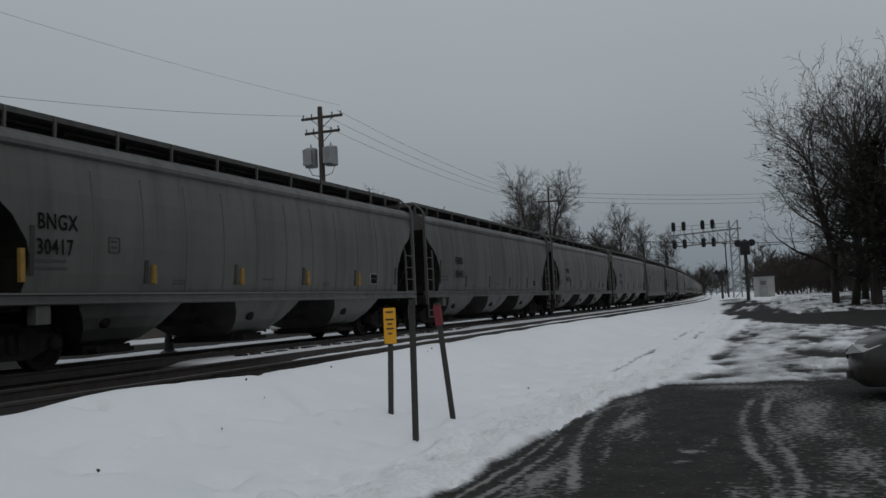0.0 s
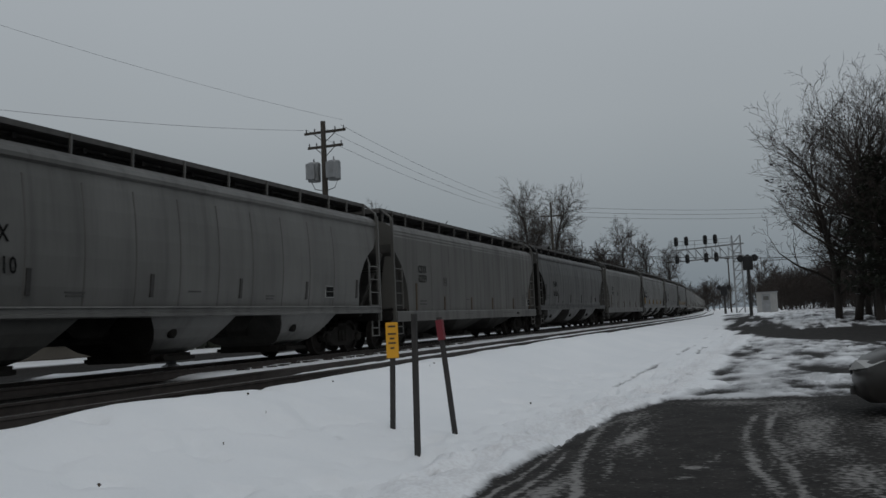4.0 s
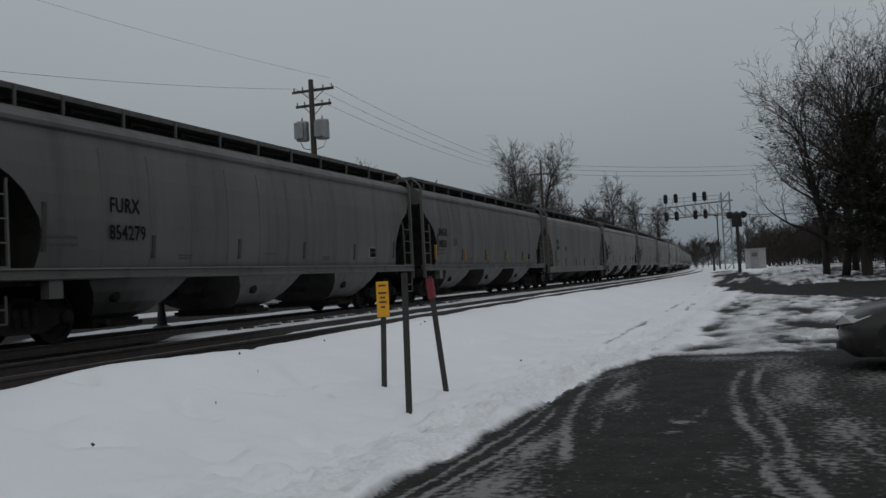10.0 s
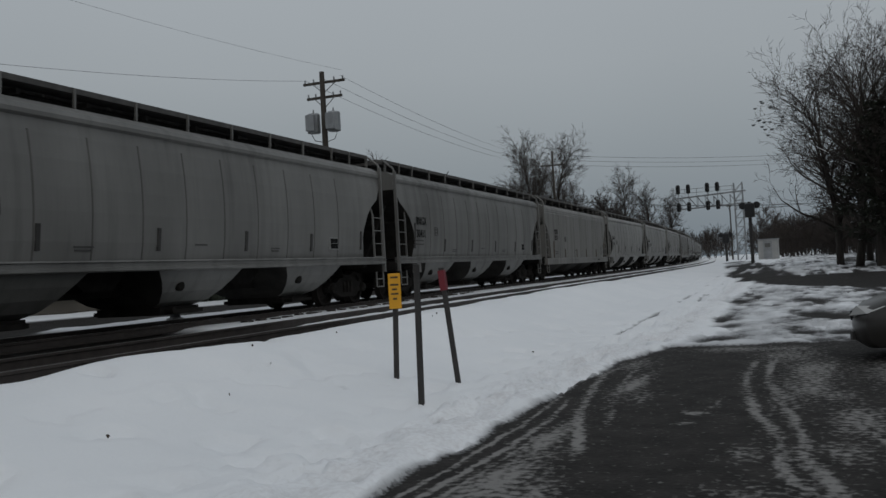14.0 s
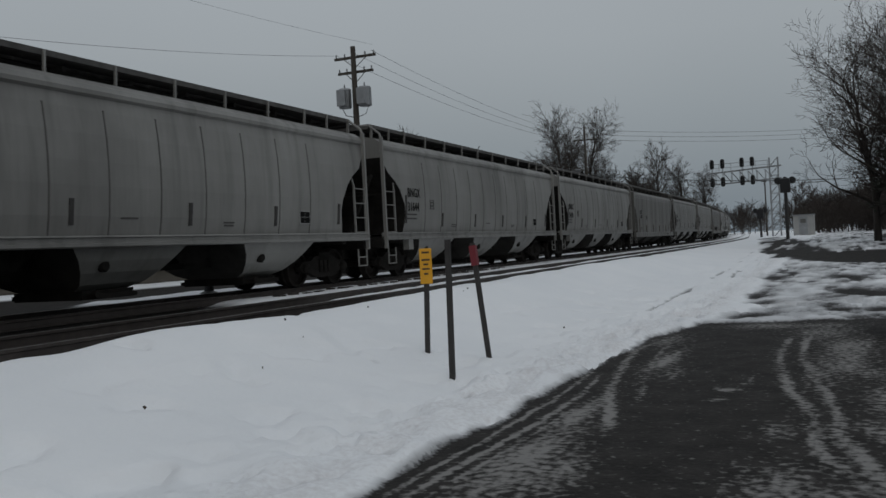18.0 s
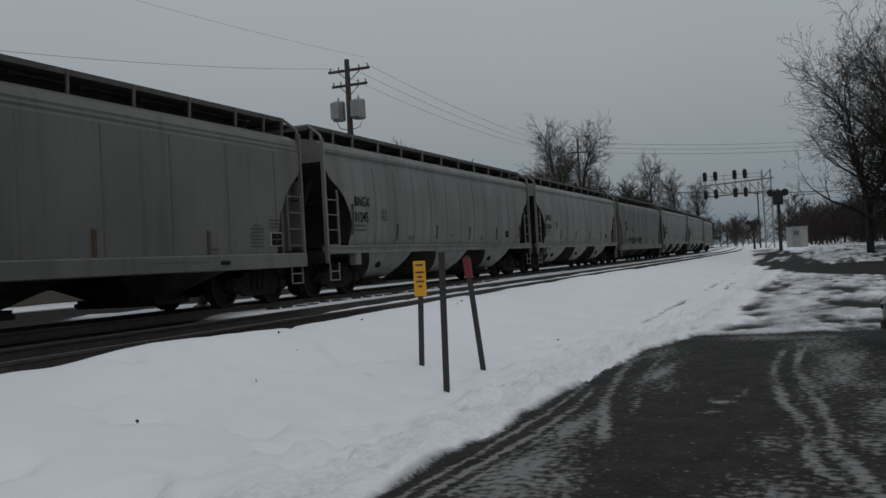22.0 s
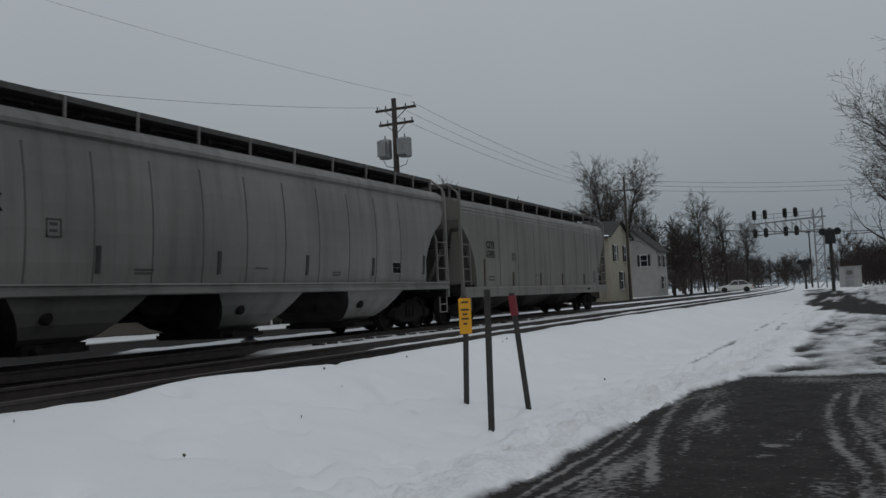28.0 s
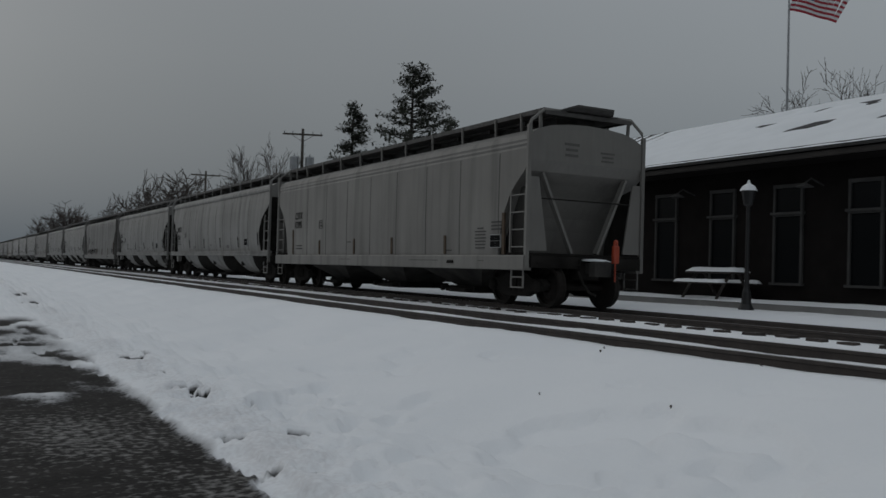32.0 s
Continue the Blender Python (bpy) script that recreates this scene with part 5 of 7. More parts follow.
def gable_house(name, label, x0, x1, y0, y1, z0, ze, zr, wall_mat, ridge="x", wins=(), over=0.35):
    h = thing(name, label, "house")
    slab("wall", x0, x1, y0, y1, z0, ze, wall_mat, h)
    b = Build()
    if ridge == "x":
        ym = (y0 + y1) / 2
        b.prism([(y0, ze), (y1, ze), (ym, zr)], "x", x0, x1)
    else:
        xm = (x0 + x1) / 2
        b.prism([(x0, ze), (x1, ze), (xm, zr)], "y", y0, y1)
    part("gable", b, wall_mat, h)
    for s in (0, 1):
        b = Build()
        if ridge == "x":
            ya, yb = (y0 - over, ym) if s == 0 else (y1 + over, ym)
            za = ze - over * (zr - ze) / (ym - y0)
            b.add([(x0 - over, ya, za), (x1 + over, ya, za), (x1 + over, yb, zr), (x0 - over, yb, zr), (x0 - over, ya, za + 0.12), (x1 + over, ya, za + 0.12), (x1 + over, yb, zr + 0.12), (x0 - over, yb, zr + 0.12)],
                  [(0, 1, 2, 3), (7, 6, 5, 4), (0, 4, 5, 1), (1, 5, 6, 2), (2, 6, 7, 3), (3, 7, 4, 0)])
        else:
            xa, xb = (x0 - over, xm) if s == 0 else (x1 + over, xm)
            za = ze - over * (zr - ze) / (xm - x0)
            b.add([(xa, y0 - over, za), (xa, y1 + over, za), (xb, y1 + over, zr), (xb, y0 - over, zr), (xa, y0 - over, za + 0.12), (xa, y1 + over, za + 0.12), (xb, y1 + over, zr + 0.12), (xb, y0 - over, zr + 0.12)],
                  [(0, 1, 2, 3), (7, 6, 5, 4), (0, 4, 5, 1), (1, 5, 6, 2), (2, 6, 7, 3), (3, 7, 4, 0)])
        part("roof", b, SHINGLE, h, "dark shingle roof")
        if ridge == "x":
            snow_cap("eave_snow", x0 - over, x1 + over, *sorted((ya, ya + (yb - ya) * 0.2)), za + 0.13, 0.12, h, 6, 5 + s)
    for ax, pl, out, mid, a, c, w in wins:
        window(h, ax, pl, out, mid, a, c, w, 0.3, frame_mat=TRIMW, shutter_mat=BLACK)
    return h


cream = gable_house("house", "cream sided two-storey house with dark shutters", -31.3, -22.8, 76, 83, 0.6, 6.4, 7.9, CREAM, "x",
                    (("y", 76, -1, -28.6, 4.2, 5.6, 0.8), ("y", 76, -1, -24.4, 4.2, 5.6, 0.8), ("y", 76, -1, -29.0, 1.7, 3.0, 0.9), ("y", 76, -1, -26.9, 1.7, 3.0, 0.9),
                     ("x", -22.8, 1, 77.8, 4.2, 5.6, 0.7), ("x", -22.8, 1, 81.0, 4.2, 5.6, 0.7), ("x", -22.8, 1, 79.5, 1.7, 3.2, 0.8)))
slab("door", -24.9, -23.9, 75.95, 76.0, 0.9, 2.9, DARKWOOD, cream)
slab("door_canopy", -25.2, -23.6, 75.0, 76.0, 3.05, 3.2, SNOW, cream, "small snowy canopy over the door")
gable_house("house", "white sided house with dark windows far along the line", -31, -25.5, 104, 109, 0.7, 6.2, 8.6, PALE, "y",
            (("y", 104, -1, -29.4, 4.3, 5.6, 0.8), ("y", 104, -1, -27.0, 4.3, 5.6, 0.8), ("y", 104, -1, -29.4, 1.6, 3.0, 0.8), ("x", -25.5, 1, 105.5, 4.2, 5.5, 0.8), ("x", -25.5, 1, 107.7, 4.2, 5.5, 0.8), ("x", -25.5, 1, 106.6, 1.6, 3.0, 0.9)))
gable_house("house", "pale house seen behind the bare trees", 14, 23, 86, 94, 0.6, 4.2, 6.4, TRIMW, "x", (("y", 86, -1, 16.5, 1.8, 3.2, 1.0), ("y", 86, -1, 20, 1.8, 3.2, 1.0)))


def brick_block():
    h = thing("brick_building", "long dark brick two-storey building with arched windows", "building")
    slab("wall", -62, -50, -24.0, 8.5, 0.4, 6.9, BRICK_D, h)
    slab("cornice", -62, -49.7, -24.2, 8.7, 6.9, 7.15, BRICK_D, h)
    snow_cap("roof_snow", -52.5, -49.8, -24.2, -6.0, 7.15, 0.1, h, 26, 8)
    for y in (0.2, 5.2):
        window(h, "x", -50, 1, y, 2.2, 3.7, 0.8, 0, True, frame_mat=PALE, bars=1)
    for y in (0.3, 5.1):
        window(h, "x", -50, 1, y, 5.2, 6.4, 0.6, 0, False, frame_mat=DARK_TRIM)
    b = Build()
    n = 10
    pts = [(1.5 + 0.0, 0.6), (4.1, 0.6)] + [(2.8 + 1.3 * math.cos(math.pi * k / n), 3.4 + 1.3 * math.sin(math.pi * k / n)) for k in range(n + 1)]
    b.prism(pts, "x", -50.0, -49.96)
    part("archway", b, BLACK, h)
    for y in (-21.5, -18.3, -15.7, -13.1, -10.4, -7.5):
        window(h, "x", -50, 1, y, 5.0, 6.1, 0.55, 0, frame_mat=DARK_TRIM)
    slab("canopy", -50, -46.5, -22, -5.5, 4.0, 4.25, DARKWOOD, h)
    snow_cap("canopy_snow", -50, -46.4, -22, -5.4, 4.25, 0.14, h, 26, 9)
    for k in range(6):
        slab("canopy_post", -46.8, -46.6, -21.5 + 3.1 * k, -21.3 + 3.1 * k, 0.5, 4.0, DARKWOOD, h)
    for k in range(5):
        slab("shop_window", -50.0, -49.95, -21 + 3.1 * k, -18.8 + 3.1 * k, 1.1, 3.1, GLASS, h)


brick_block()


def depot():
    d = thing("station_depot", "dark brick station depot with a snow-covered gable roof", "building")
    x0, x1, y0, y1 = -29.0, -20.3, -38.0, -13.4
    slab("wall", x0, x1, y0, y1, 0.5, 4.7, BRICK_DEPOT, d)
    xm = (x0 + x1) / 2
    b = Build()
    b.prism([(x0, 4.7), (x1, 4.7), (xm, 6.6)], "y", y1 - 0.3, y1)
    part("gable", b, DARK_TRIM, d, "grey panelled gable")
    slope = (7.0 - 4.75) / (xm + 30.1)
    for s in (-1, 1):
        xe = xm + s * 5.45
        b = Build()
        b.add([(xe, y0 - 1, 4.75), (xe, y1 + 1.0, 4.75), (xm, y1 + 1.0, 7.0), (xm, y0 - 1, 7.0), (xe, y0 - 1, 4.92), (xe, y1 + 1.0, 4.92), (xm, y1 + 1.0, 7.17), (xm, y0 - 1, 7.17)],
              [(0, 1, 2, 3), (7, 6, 5, 4), (0, 4, 5, 1), (1, 5, 6, 2), (2, 6, 7, 3), (3, 7, 4, 0)])
        rf = part("roof", b, SHINGLE, d, "dark metal roof under snow")
        b = Build()
        nx_, ny_ = 14, 70
        rows = []
        for i in range(nx_ + 1):
            u = 0.015 + 0.985 * i / nx_
            x = xe + (xm - xe) * u
            z = 4.92 + 2.25 * u
            row = []
            for j in range(ny_ + 1):
                y = y0 - 1 + (y1 + 1.97 - y0) * j / ny_
                n = float(NZ(np.array(u * 3.0 + 3), np.array(y * 0.7)))
                bare = float(smooth01(np.array((-21.5 - y) / 6))) * (0.5 + 0.9 * u) * (1 if (j % 2) else 0.35)
                hgt = 0.10 * (0.6 + 0.8 * n) - 0.22 * bare * n - (0.2 if n > 0.68 and 0.3 < u < 0.9 else 0)
                if i in (0, nx_) or j in (0, ny_):
                    hgt = min(hgt, 0.0)
                row.append((x, y, z + hgt))
            rows.append(row)
        b.rings(rows, False, closed=False)
        part("roof_snow", b, SNOW, rf, "snow sliding in streaks", smooth=True, fix=False)
    slab("eave_board", -19.35, -19.2, y0 - 1, y1 + 1.0, 4.62, 4.78, DARKWOOD, d)
    slab("gutter", -19.34, -19.12, y0 - 1, y1 + 1.0, 4.785, 4.86, BLACK, d)
    snow_cap("gutter_snow", -19.33, -19.1, y0 - 1, y1 + 1.0, 4.70 + 0.165, 0.05, d, 60, 12)
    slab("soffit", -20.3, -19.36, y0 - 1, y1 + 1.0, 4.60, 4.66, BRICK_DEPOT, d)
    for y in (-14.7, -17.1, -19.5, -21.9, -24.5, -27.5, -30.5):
        window(d, "x", x1, 1, y, 1.35, 3.2, 0.85, 0, frame_mat=DARK_TRIM, glass=DARK_PANE, bars=0)
        window(d, "x", x1, 1, y, 3.32, 4.0, 0.85, 0, frame_mat=DARK_TRIM, glass=DARK_PANE, bars=0)
    window(d, "y", y1, 1, -22.8, 1.6, 4.0, 0.8, 0, frame_mat=DARK_TRIM, glass=DARK_PANE)
    window(d, "y", y1, 1, -24.7, 0.8, 3.3, 0.9, 0, frame_mat=DARK_TRIM, glass=DARK_PANE)
    window(d, "y", y1, 1, -26.6, 1.6, 4.0, 0.8, 0, frame_mat=DARK_TRIM, glass=DARK_PANE)
    # dormer-like porch over the end door
    b = Build()
    b.prism([(-26.2, 4.2), (-23.2, 4.2), (-24.7, 5.3)], "y", y1, y1 + 0.7)
    part("porch_gable", b, DARK_TRIM, d)
    for x in (-26.0, -23.4):
        slab("porch_post", x - 0.08, x + 0.08, y1 + 0.5, y1 + 0.66, 0.6, 4.2, DARKWOOD, d)
    for y in (-16, -20.7, -25.5):
        b = Build()
        b.tube([(x1, y, 4.0), (x1 + 0.5, y, 4.15), (x1 + 0.75, y, 4.0)], 0.025, 5)
        b.lathe([(0.02, 0.12), (0.05, 0.1), (0.24, 0.0), (0.22, -0.01)], 10, (x1 + 0.75, y, 3.9))
        part("wall_lamp", b, DARK_TRIM, d)
    p = tagged(new("platform", Build().box(-20.28, -18.4, -40, -9.0, 0.45, 0.80).mesh("platform", PAVE)), "low concrete station platform under snow", "platform", kind="structure")
    snow_cap("platform_snow", -20.28, -18.38, -40, -9.0, 0.802, 0.08, p, 40, 6)


depot()

# ---- things along the street and the line ----
CARW = material("white_car_paint", (0.62, 0.62, 0.61), 0.3, var=0.06, scale=2, fine=30, bump=0, spec=0.6)
CART = material("tan_car_paint", (0.04, 0.037, 0.034), 0.32, 0.2, var=0.12, scale=2, fine=30, bump=0, spec=0.6)
CARS = material("silver_car_paint", (0.28, 0.28, 0.28), 0.35, 0.4, var=0.1, scale=2, fine=30, bump=0)
CARD = material("dark_car_paint", (0.03, 0.03, 0.033), 0.3, 0.2, var=0.1, scale=2, fine=30, bump=0)
TYRE = material("tyre", (0.018, 0.018, 0.018), 0.85, var=0.3, scale=6, fine=60)
LAMP_GLASS = plain_glass("lamp_lens", (0.55, 0.55, 0.53), 0.15)
HEADLAMP = plain_glass("headlamp_lens", (0.42, 0.42, 0.41), 0.12)
AMBER = plain_glass("amber_lens", (0.5, 0.2, 0.03), 0.2)
TAIL = plain_glass("tail_lens", (0.3, 0.01, 0.01), 0.2)


def motor_car(name, label, paint, at, length=4.5, width=1.76, height=1.46, boxy=False):
    """A parked car; its nose points along +y, it stands on z 0."""
    c = thing(name, label, "car", at)
    L, W, H = length / 2, width / 2, height
    belt = 0.62 * H if not boxy else 0.60 * H
    # body side outline (y, z)
    nose = 0.72 if not boxy else 0.80
    low = [(L * 0.93, 0.17), (L * 0.985, 0.25), (L, 0.46), (L * 0.99, nose * 0.8), (L * 0.955, nose * 0.97), (L * 0.86, nose + 0.08), (L * 0.68, nose + 0.15), (L * 0.45, belt + 0.02), (-L * 0.80, belt + 0.06), (-L * 0.97, belt - 0.02), (-L, 0.55), (-L * 0.98, 0.30)]
    b = Build()
    rows = []
    for f, inset in ((-1, 0.13), (-0.97, 0.06), (-0.88, 0.02), (-0.7, 0), (-0.35, -0.01), (0, -0.015), (0.35, -0.01), (0.7, 0), (0.88, 0.02), (0.97, 0.06), (1, 0.13)):
        k = 1 - abs(f) ** 4 * 0.10
        rows.append([(f * W, y * (k if abs(y) > L * 0.85 else 1), z - (inset * 0.6 if z > 0.6 else -inset * 0.3)) for y, z in low])
    b.rings(rows, True)
    body = part("body", b, paint, c, smooth=True)
    # cabin
    if boxy:
        cab = [(L * 0.48, belt), (L * 0.18, H - 0.04), (L * 0.0, H), (-L * 0.86, H - 0.03), (-L * 0.96, belt)]
    else:
        cab = [(L * 0.42, belt), (L * 0.08, H - 0.05), (-L * 0.1, H), (-L * 0.48, H - 0.04), (-L * 0.80, belt + 0.04)]
    b = Build()
    ws = (W * 0.96, W * 0.80)
    left = [(-(ws[0] if z < belt + 0.1 else ws[1]), y, z) for y, z in cab]
    right = [((ws[0] if z < belt + 0.1 else ws[1]), y, z) for y, z in cab]
    b.rings([left, right], True)
    part("cabin", b, GLASS, c, "dark glass cabin")
    b = Build()
    t0, t1 = cab[1], cab[-2]
    b.add([(-ws[1] - 0.01, t0[0] + 0.02, t0[1] + 0.0), (ws[1] + 0.01, t0[0] + 0.02, t0[1]), (ws[1] + 0.01, t1[0], t1[1] + 0.01), (-ws[1] - 0.01, t1[0], t1[1] + 0.01),
           (-ws[1] * 0.9, t0[0] - 0.15, H + 0.03), (ws[1] * 0.9, t0[0] - 0.15, H + 0.03), (ws[1] * 0.9, t1[0] + 0.15, H + 0.03), (-ws[1] * 0.9, t1[0] + 0.15, H + 0.03)],
          [(0, 3, 2, 1), (4, 5, 6, 7), (0, 1, 5, 4), (1, 2, 6, 5), (2, 3, 7, 6), (3, 0, 4, 7)])
    part("roof", b, paint, c)
    for s in (-1, 1):
        for (ya, za), (yb, zb) in ((cab[0], cab[1]), ((-L * 0.18, belt), (-L * 0.16, H - 0.03)), (cab[-1], cab[-2])):
            b = Build()
            b.bar((s * (ws[0] + 0.005), ya, za), (s * (ws[1] + 0.005), yb, zb), 0.07, 0.05)
            part("pillar", b, paint, c)
        b = Build()
        b.bevel_box(min(s * (W + 0.0), s * (W + 0.16)), max(s * W, s * (W + 0.16)), L * 0.30, L * 0.38, belt + 0.03, belt + 0.16, 0.03)
        part("mirror", b, paint, c)
        b = Build()
        b.rings([[(s * W * 0.66, L * 1.0, nose - 0.14), (s * W * 1.0, L * 0.90, nose - 0.10), (s * W * 1.005, L * 0.80, nose - 0.01), (s * W * 0.72, L * 0.96, nose - 0.01)], [(s * W * 0.60, L * 0.8, nose - 0.20), (s * W * 0.9, L * 0.7, nose - 0.12), (s * W * 0.9, L * 0.7, nose - 0.02), (s * W * 0.62, L * 0.8, nose - 0.04)]])
        part("headlight", b, HEADLAMP, c)
        b = Build()
        b.box(min(s * W * 0.7, s * W * 1.0), max(s * W * 0.7, s * W * 1.0), -L * 1.003, -L * 0.93, belt - 0.25, belt - 0.05)
        part("tail_light", b, TAIL, c)
        for yw in (L * 0.62, -L * 0.60):
            wh = Build()
            x = s * (W - 0.10)
            ar = Build()
            n_ = 10
            o_ = [(yw + 0.40 * math.cos(math.pi * q / n_), 0.30 + 0.40 * math.sin(math.pi * q / n_)) for q in range(n_ + 1)]
            ar.prism(o_, "x", min(s * (W - 0.02), s * (W + 0.006)), max(s * (W - 0.02), s * (W + 0.006)))
            part("wheel_arch", ar, BLACK, c)
            x = s * (W - 0.09)
            wh.lathe([(0.20, -0.11), (0.31, -0.11), (0.325, -0.06), (0.325, 0.06), (0.31, 0.11), (0.20, 0.11)], 20, (x, yw, 0.325), "x")
            w = part("tyre", wh, TYRE, c)
            wh = Build()
            wh.lathe([(0.0, 0.06), (0.05, 0.09), (0.20, 0.07), (0.205, 0.105), (0.0, -0.1)], 14, (x, yw, 0.325), "x")
            if s < 0:
                for i, p in enumerate(wh.v):
                    wh.v[i] = (2 * x - p[0], p[1], p[2])
            part("rim", wh, GALV, w)
    b = Build()
    b.bevel_box(-W * 0.6, W * 0.6, L * 0.94, L * 1.004, 0.26, 0.40, 0.03)
    part("bumper", b, paint, c)
    b = Build()
    b.box(-W * 0.36, W * 0.36, L * 0.97, L * 1.003, nose - 0.22, nose - 0.10)
    part("grille", b, BLACK, c)
    return c


def place(az, d):
    a = radians(az)
    return -d * math.sin(a), d * math.cos(a)


def gz(x, y):
    return snow_z(x, y)


motor_car("parked_car", "tan-grey sedan parked on the wet lot", CART, pose(2.64, 12.9, 0.0, 0, 0, 84), 4.5, 1.76, 1.46)
motor_car("parked_car", "boxy white hatchback parked by the street", CARW, pose(-21.6, 35.6, gz(-21.6, 35.6) - 0.03, 0, 0, 172), 4.1, 1.8, 1.62, True)
motor_car("parked_car", "silver sedan parked by the cream house", CARS, pose(-27.6, 71.5, 0.62, 0, 0, 150), 4.5, 1.76, 1.45)
motor_car("parked_car", "dark wagon parked behind the iron fence", CARD, pose(-34.5, -14.8, 0.64, 0, 0, 60), 4.6, 1.8, 1.7, True)
motor_car("parked_car", "dark grey car parked by the brick building", CARD, pose(-41, -12, 0.64, 0, 0, 100), 4.5, 1.76, 1.5)
motor_car("parked_car", "dark pick-up sized car under the bare trees", CARD, pose(8.5, 74, gz(8.5, 74), 0, 0, 95), 5.0, 1.9, 1.75, True)
motor_car("parked_car", "white car far along the line", CARW, pose(-19, 118, 0.64, 0, 0, 100), 4.4, 1.76, 1.5)

# three marker posts in the snow
def marker_post(x, y, lean_x, lean_y, h, label, r=0.029):
    z = gz(x, y) - 0.25
    p = thing("marker_post", label, "post", pose(x, y, z), "marker posts")
    b = Build()
    b.rings([[(s * r + lean_x * t, q * r * 0.6 + lean_y * t, t * (h + 0.25)) for s, q in ((-1, -1), (1, -1), (1, 1), (-1, 1))] for t in (0, 0.5, 1)], True)
    part("stake", b, POST, p)
    return p


POST_ROWS = ((-4.80, 9.66, 0.06, 0.0, 1.25), (-3.86, 8.32, 0.03, 0.0, 1.46), (-3.98, 9.72, -0.17, 0.0, 1.40))
p1 = marker_post(*POST_ROWS[0], "leaning marker post with a yellow warning plate")
p2 = marker_post(*POST_ROWS[1], "plain dark metal marker post in snow")
p3 = marker_post(*POST_ROWS[2], "leaning marker post with a red reflective top")
b = Build()
b.bevel_box(-0.075, 0.075, -0.05, -0.028, 1.02, 1.45, 0.008)
plate = part("plate", b, YELLOW, p1, "yellow warning plate with dark lettering")
for w, z in ((0.09, 1.39), (0.10, 1.30), (0.06, 1.245), (0.09, 1.19), (0.05, 1.13)):
    b = Build()
    b.box(-w / 2, w / 2, -0.054, -0.049, z, z + 0.022)
    part("plate_text", b, RUST, plate)
plate.matrix_basis = pose(0.05, 0, 0.06, 0, 0, 22)
b = Build()
b.box(-0.04, 0.04, -0.03, 0.03, 0, 0.24)
part("reflector", b, SLEEVE, p3, "red reflective sleeve", at=pose(-0.142, 0, 1.38, 0, -6, 0))


def utility_pole(x, y, z0, h, label, arms=((0.35, 1.15), (1.25, 1.0)), r=0.17, yaw=0, tanks=0, lamp=0):
    p = thing("utility_pole", label, "pole", pose(x, y, z0, 0, 0, yaw), "utility poles")
    b = Build()
    b.tube([(0, 0, -0.3), (0.0, 0, h * 0.5), (0, 0, h)], [r, r * 0.82, r * 0.62], 10)
    part("shaft", b, POLEWOOD, p)
    for dz, w in arms:
        b = Build()
        b.box(-w, w, r * 0.6, r * 0.6 + 0.1, h - dz - 0.06, h - dz + 0.06)
        b.bar((-w * 0.6, r * 0.6 + 0.05, h - dz), (0, r * 0.6, h - dz - 0.55), 0.03, 0.03)
        b.bar((w * 0.6, r * 0.6 + 0.05, h - dz), (0, r * 0.6, h - dz - 0.55), 0.03, 0.03)
        arm = part("crossarm", b, POLEWOOD, p)
        for u in (-0.92, -0.5, 0.5, 0.92):
            b = Build()
            b.lathe([(0.02, 0.0), (0.045, 0.05), (0.03, 0.08), (0.05, 0.12), (0.02, 0.18)], 8, (u * w, r * 0.6 + 0.05, h - dz + 0.06))
            part("insulator", b, GALV, arm)
    for s in ((-1, 1)[:tanks] if tanks else ()):
        b = Build()
        b.lathe([(0.0, 0), (0.30, 0.02), (0.33, 0.06), (0.33, 0.86), (0.34, 0.88), (0.30, 0.98), (0.0, 1.0)], 14, (s * 0.56, -0.05, h - 3.05))
        b.lathe([(0.03, 0.96), (0.05, 1.06), (0.03, 1.2)], 6, (s * 0.56, -0.05, h - 3.05))
        tk = part("transformer", b, GALV, p, "grey can transformer")
        b = Build()
        b.bevel_box(s * 0.56 - 0.24, s * 0.56 + 0.24, -0.52, -0.34, h - 2.95, h - 2.15, 0.03)
        part("cooling_box", b, GALV, tk)
        b = Build()
        b.tube([(s * 0.7, -0.05, h - 2.2), (s * 0.85, -0.05, h - 2.8), (s * 0.55, 0, h - 3.4), (s * 0.15, 0, h - 3.5)], 0.02, 5)
        part("lead", b, WIRE, tk)
    if lamp:
        b = Build()
        b.tube([(0, 0, lamp - 0.2), (0.3, -0.3, lamp), (0.5, -0.5, lamp)], 0.03, 6)
        b.lathe([(0.05, 0.15), (0.2, 0.1), (0.24, -0.05), (0.15, -0.2), (0.0, -0.25)], 12, (0.55, -0.55, lamp))
        part("lamp_head", b, LAMP_GLASS, p)
    return p


POLE_A = place(30.15, 44)
POLE_2 = place(15.5, 84)
POLE_B = place(75.2, 26)
POLE_C = place(82.0, 26)
POLE_D = place(160.4, 66)
utility_pole(*POLE_A, 0.6, 11.1, "wooden utility pole with two crossarms and two transformers", ((0.5, 1.15), (1.25, 0.98)), 0.2, 2, 2)
utility_pole(*POLE_2, 0.6, 11.6, "wooden utility pole with one crossarm by the line", ((1.3, 1.15),), 0.16, 15)
utility_pole(*POLE_B, 0.6, 12.0, "wooden pole with a globe street lamp and hanging cables", ((0.6, 1.1),), 0.22, 90, 0, 9.1)
utility_pole(*POLE_C, 0.6, 13.0, "tall wooden pole with a cable down its side", ((0.6, 1.1),), 0.16, 90)
utility_pole(*POLE_D, 0.6, 10.9, "wooden utility pole with a crossarm and transformers", ((0.4, 1.45),), 0.16, 160, 2)
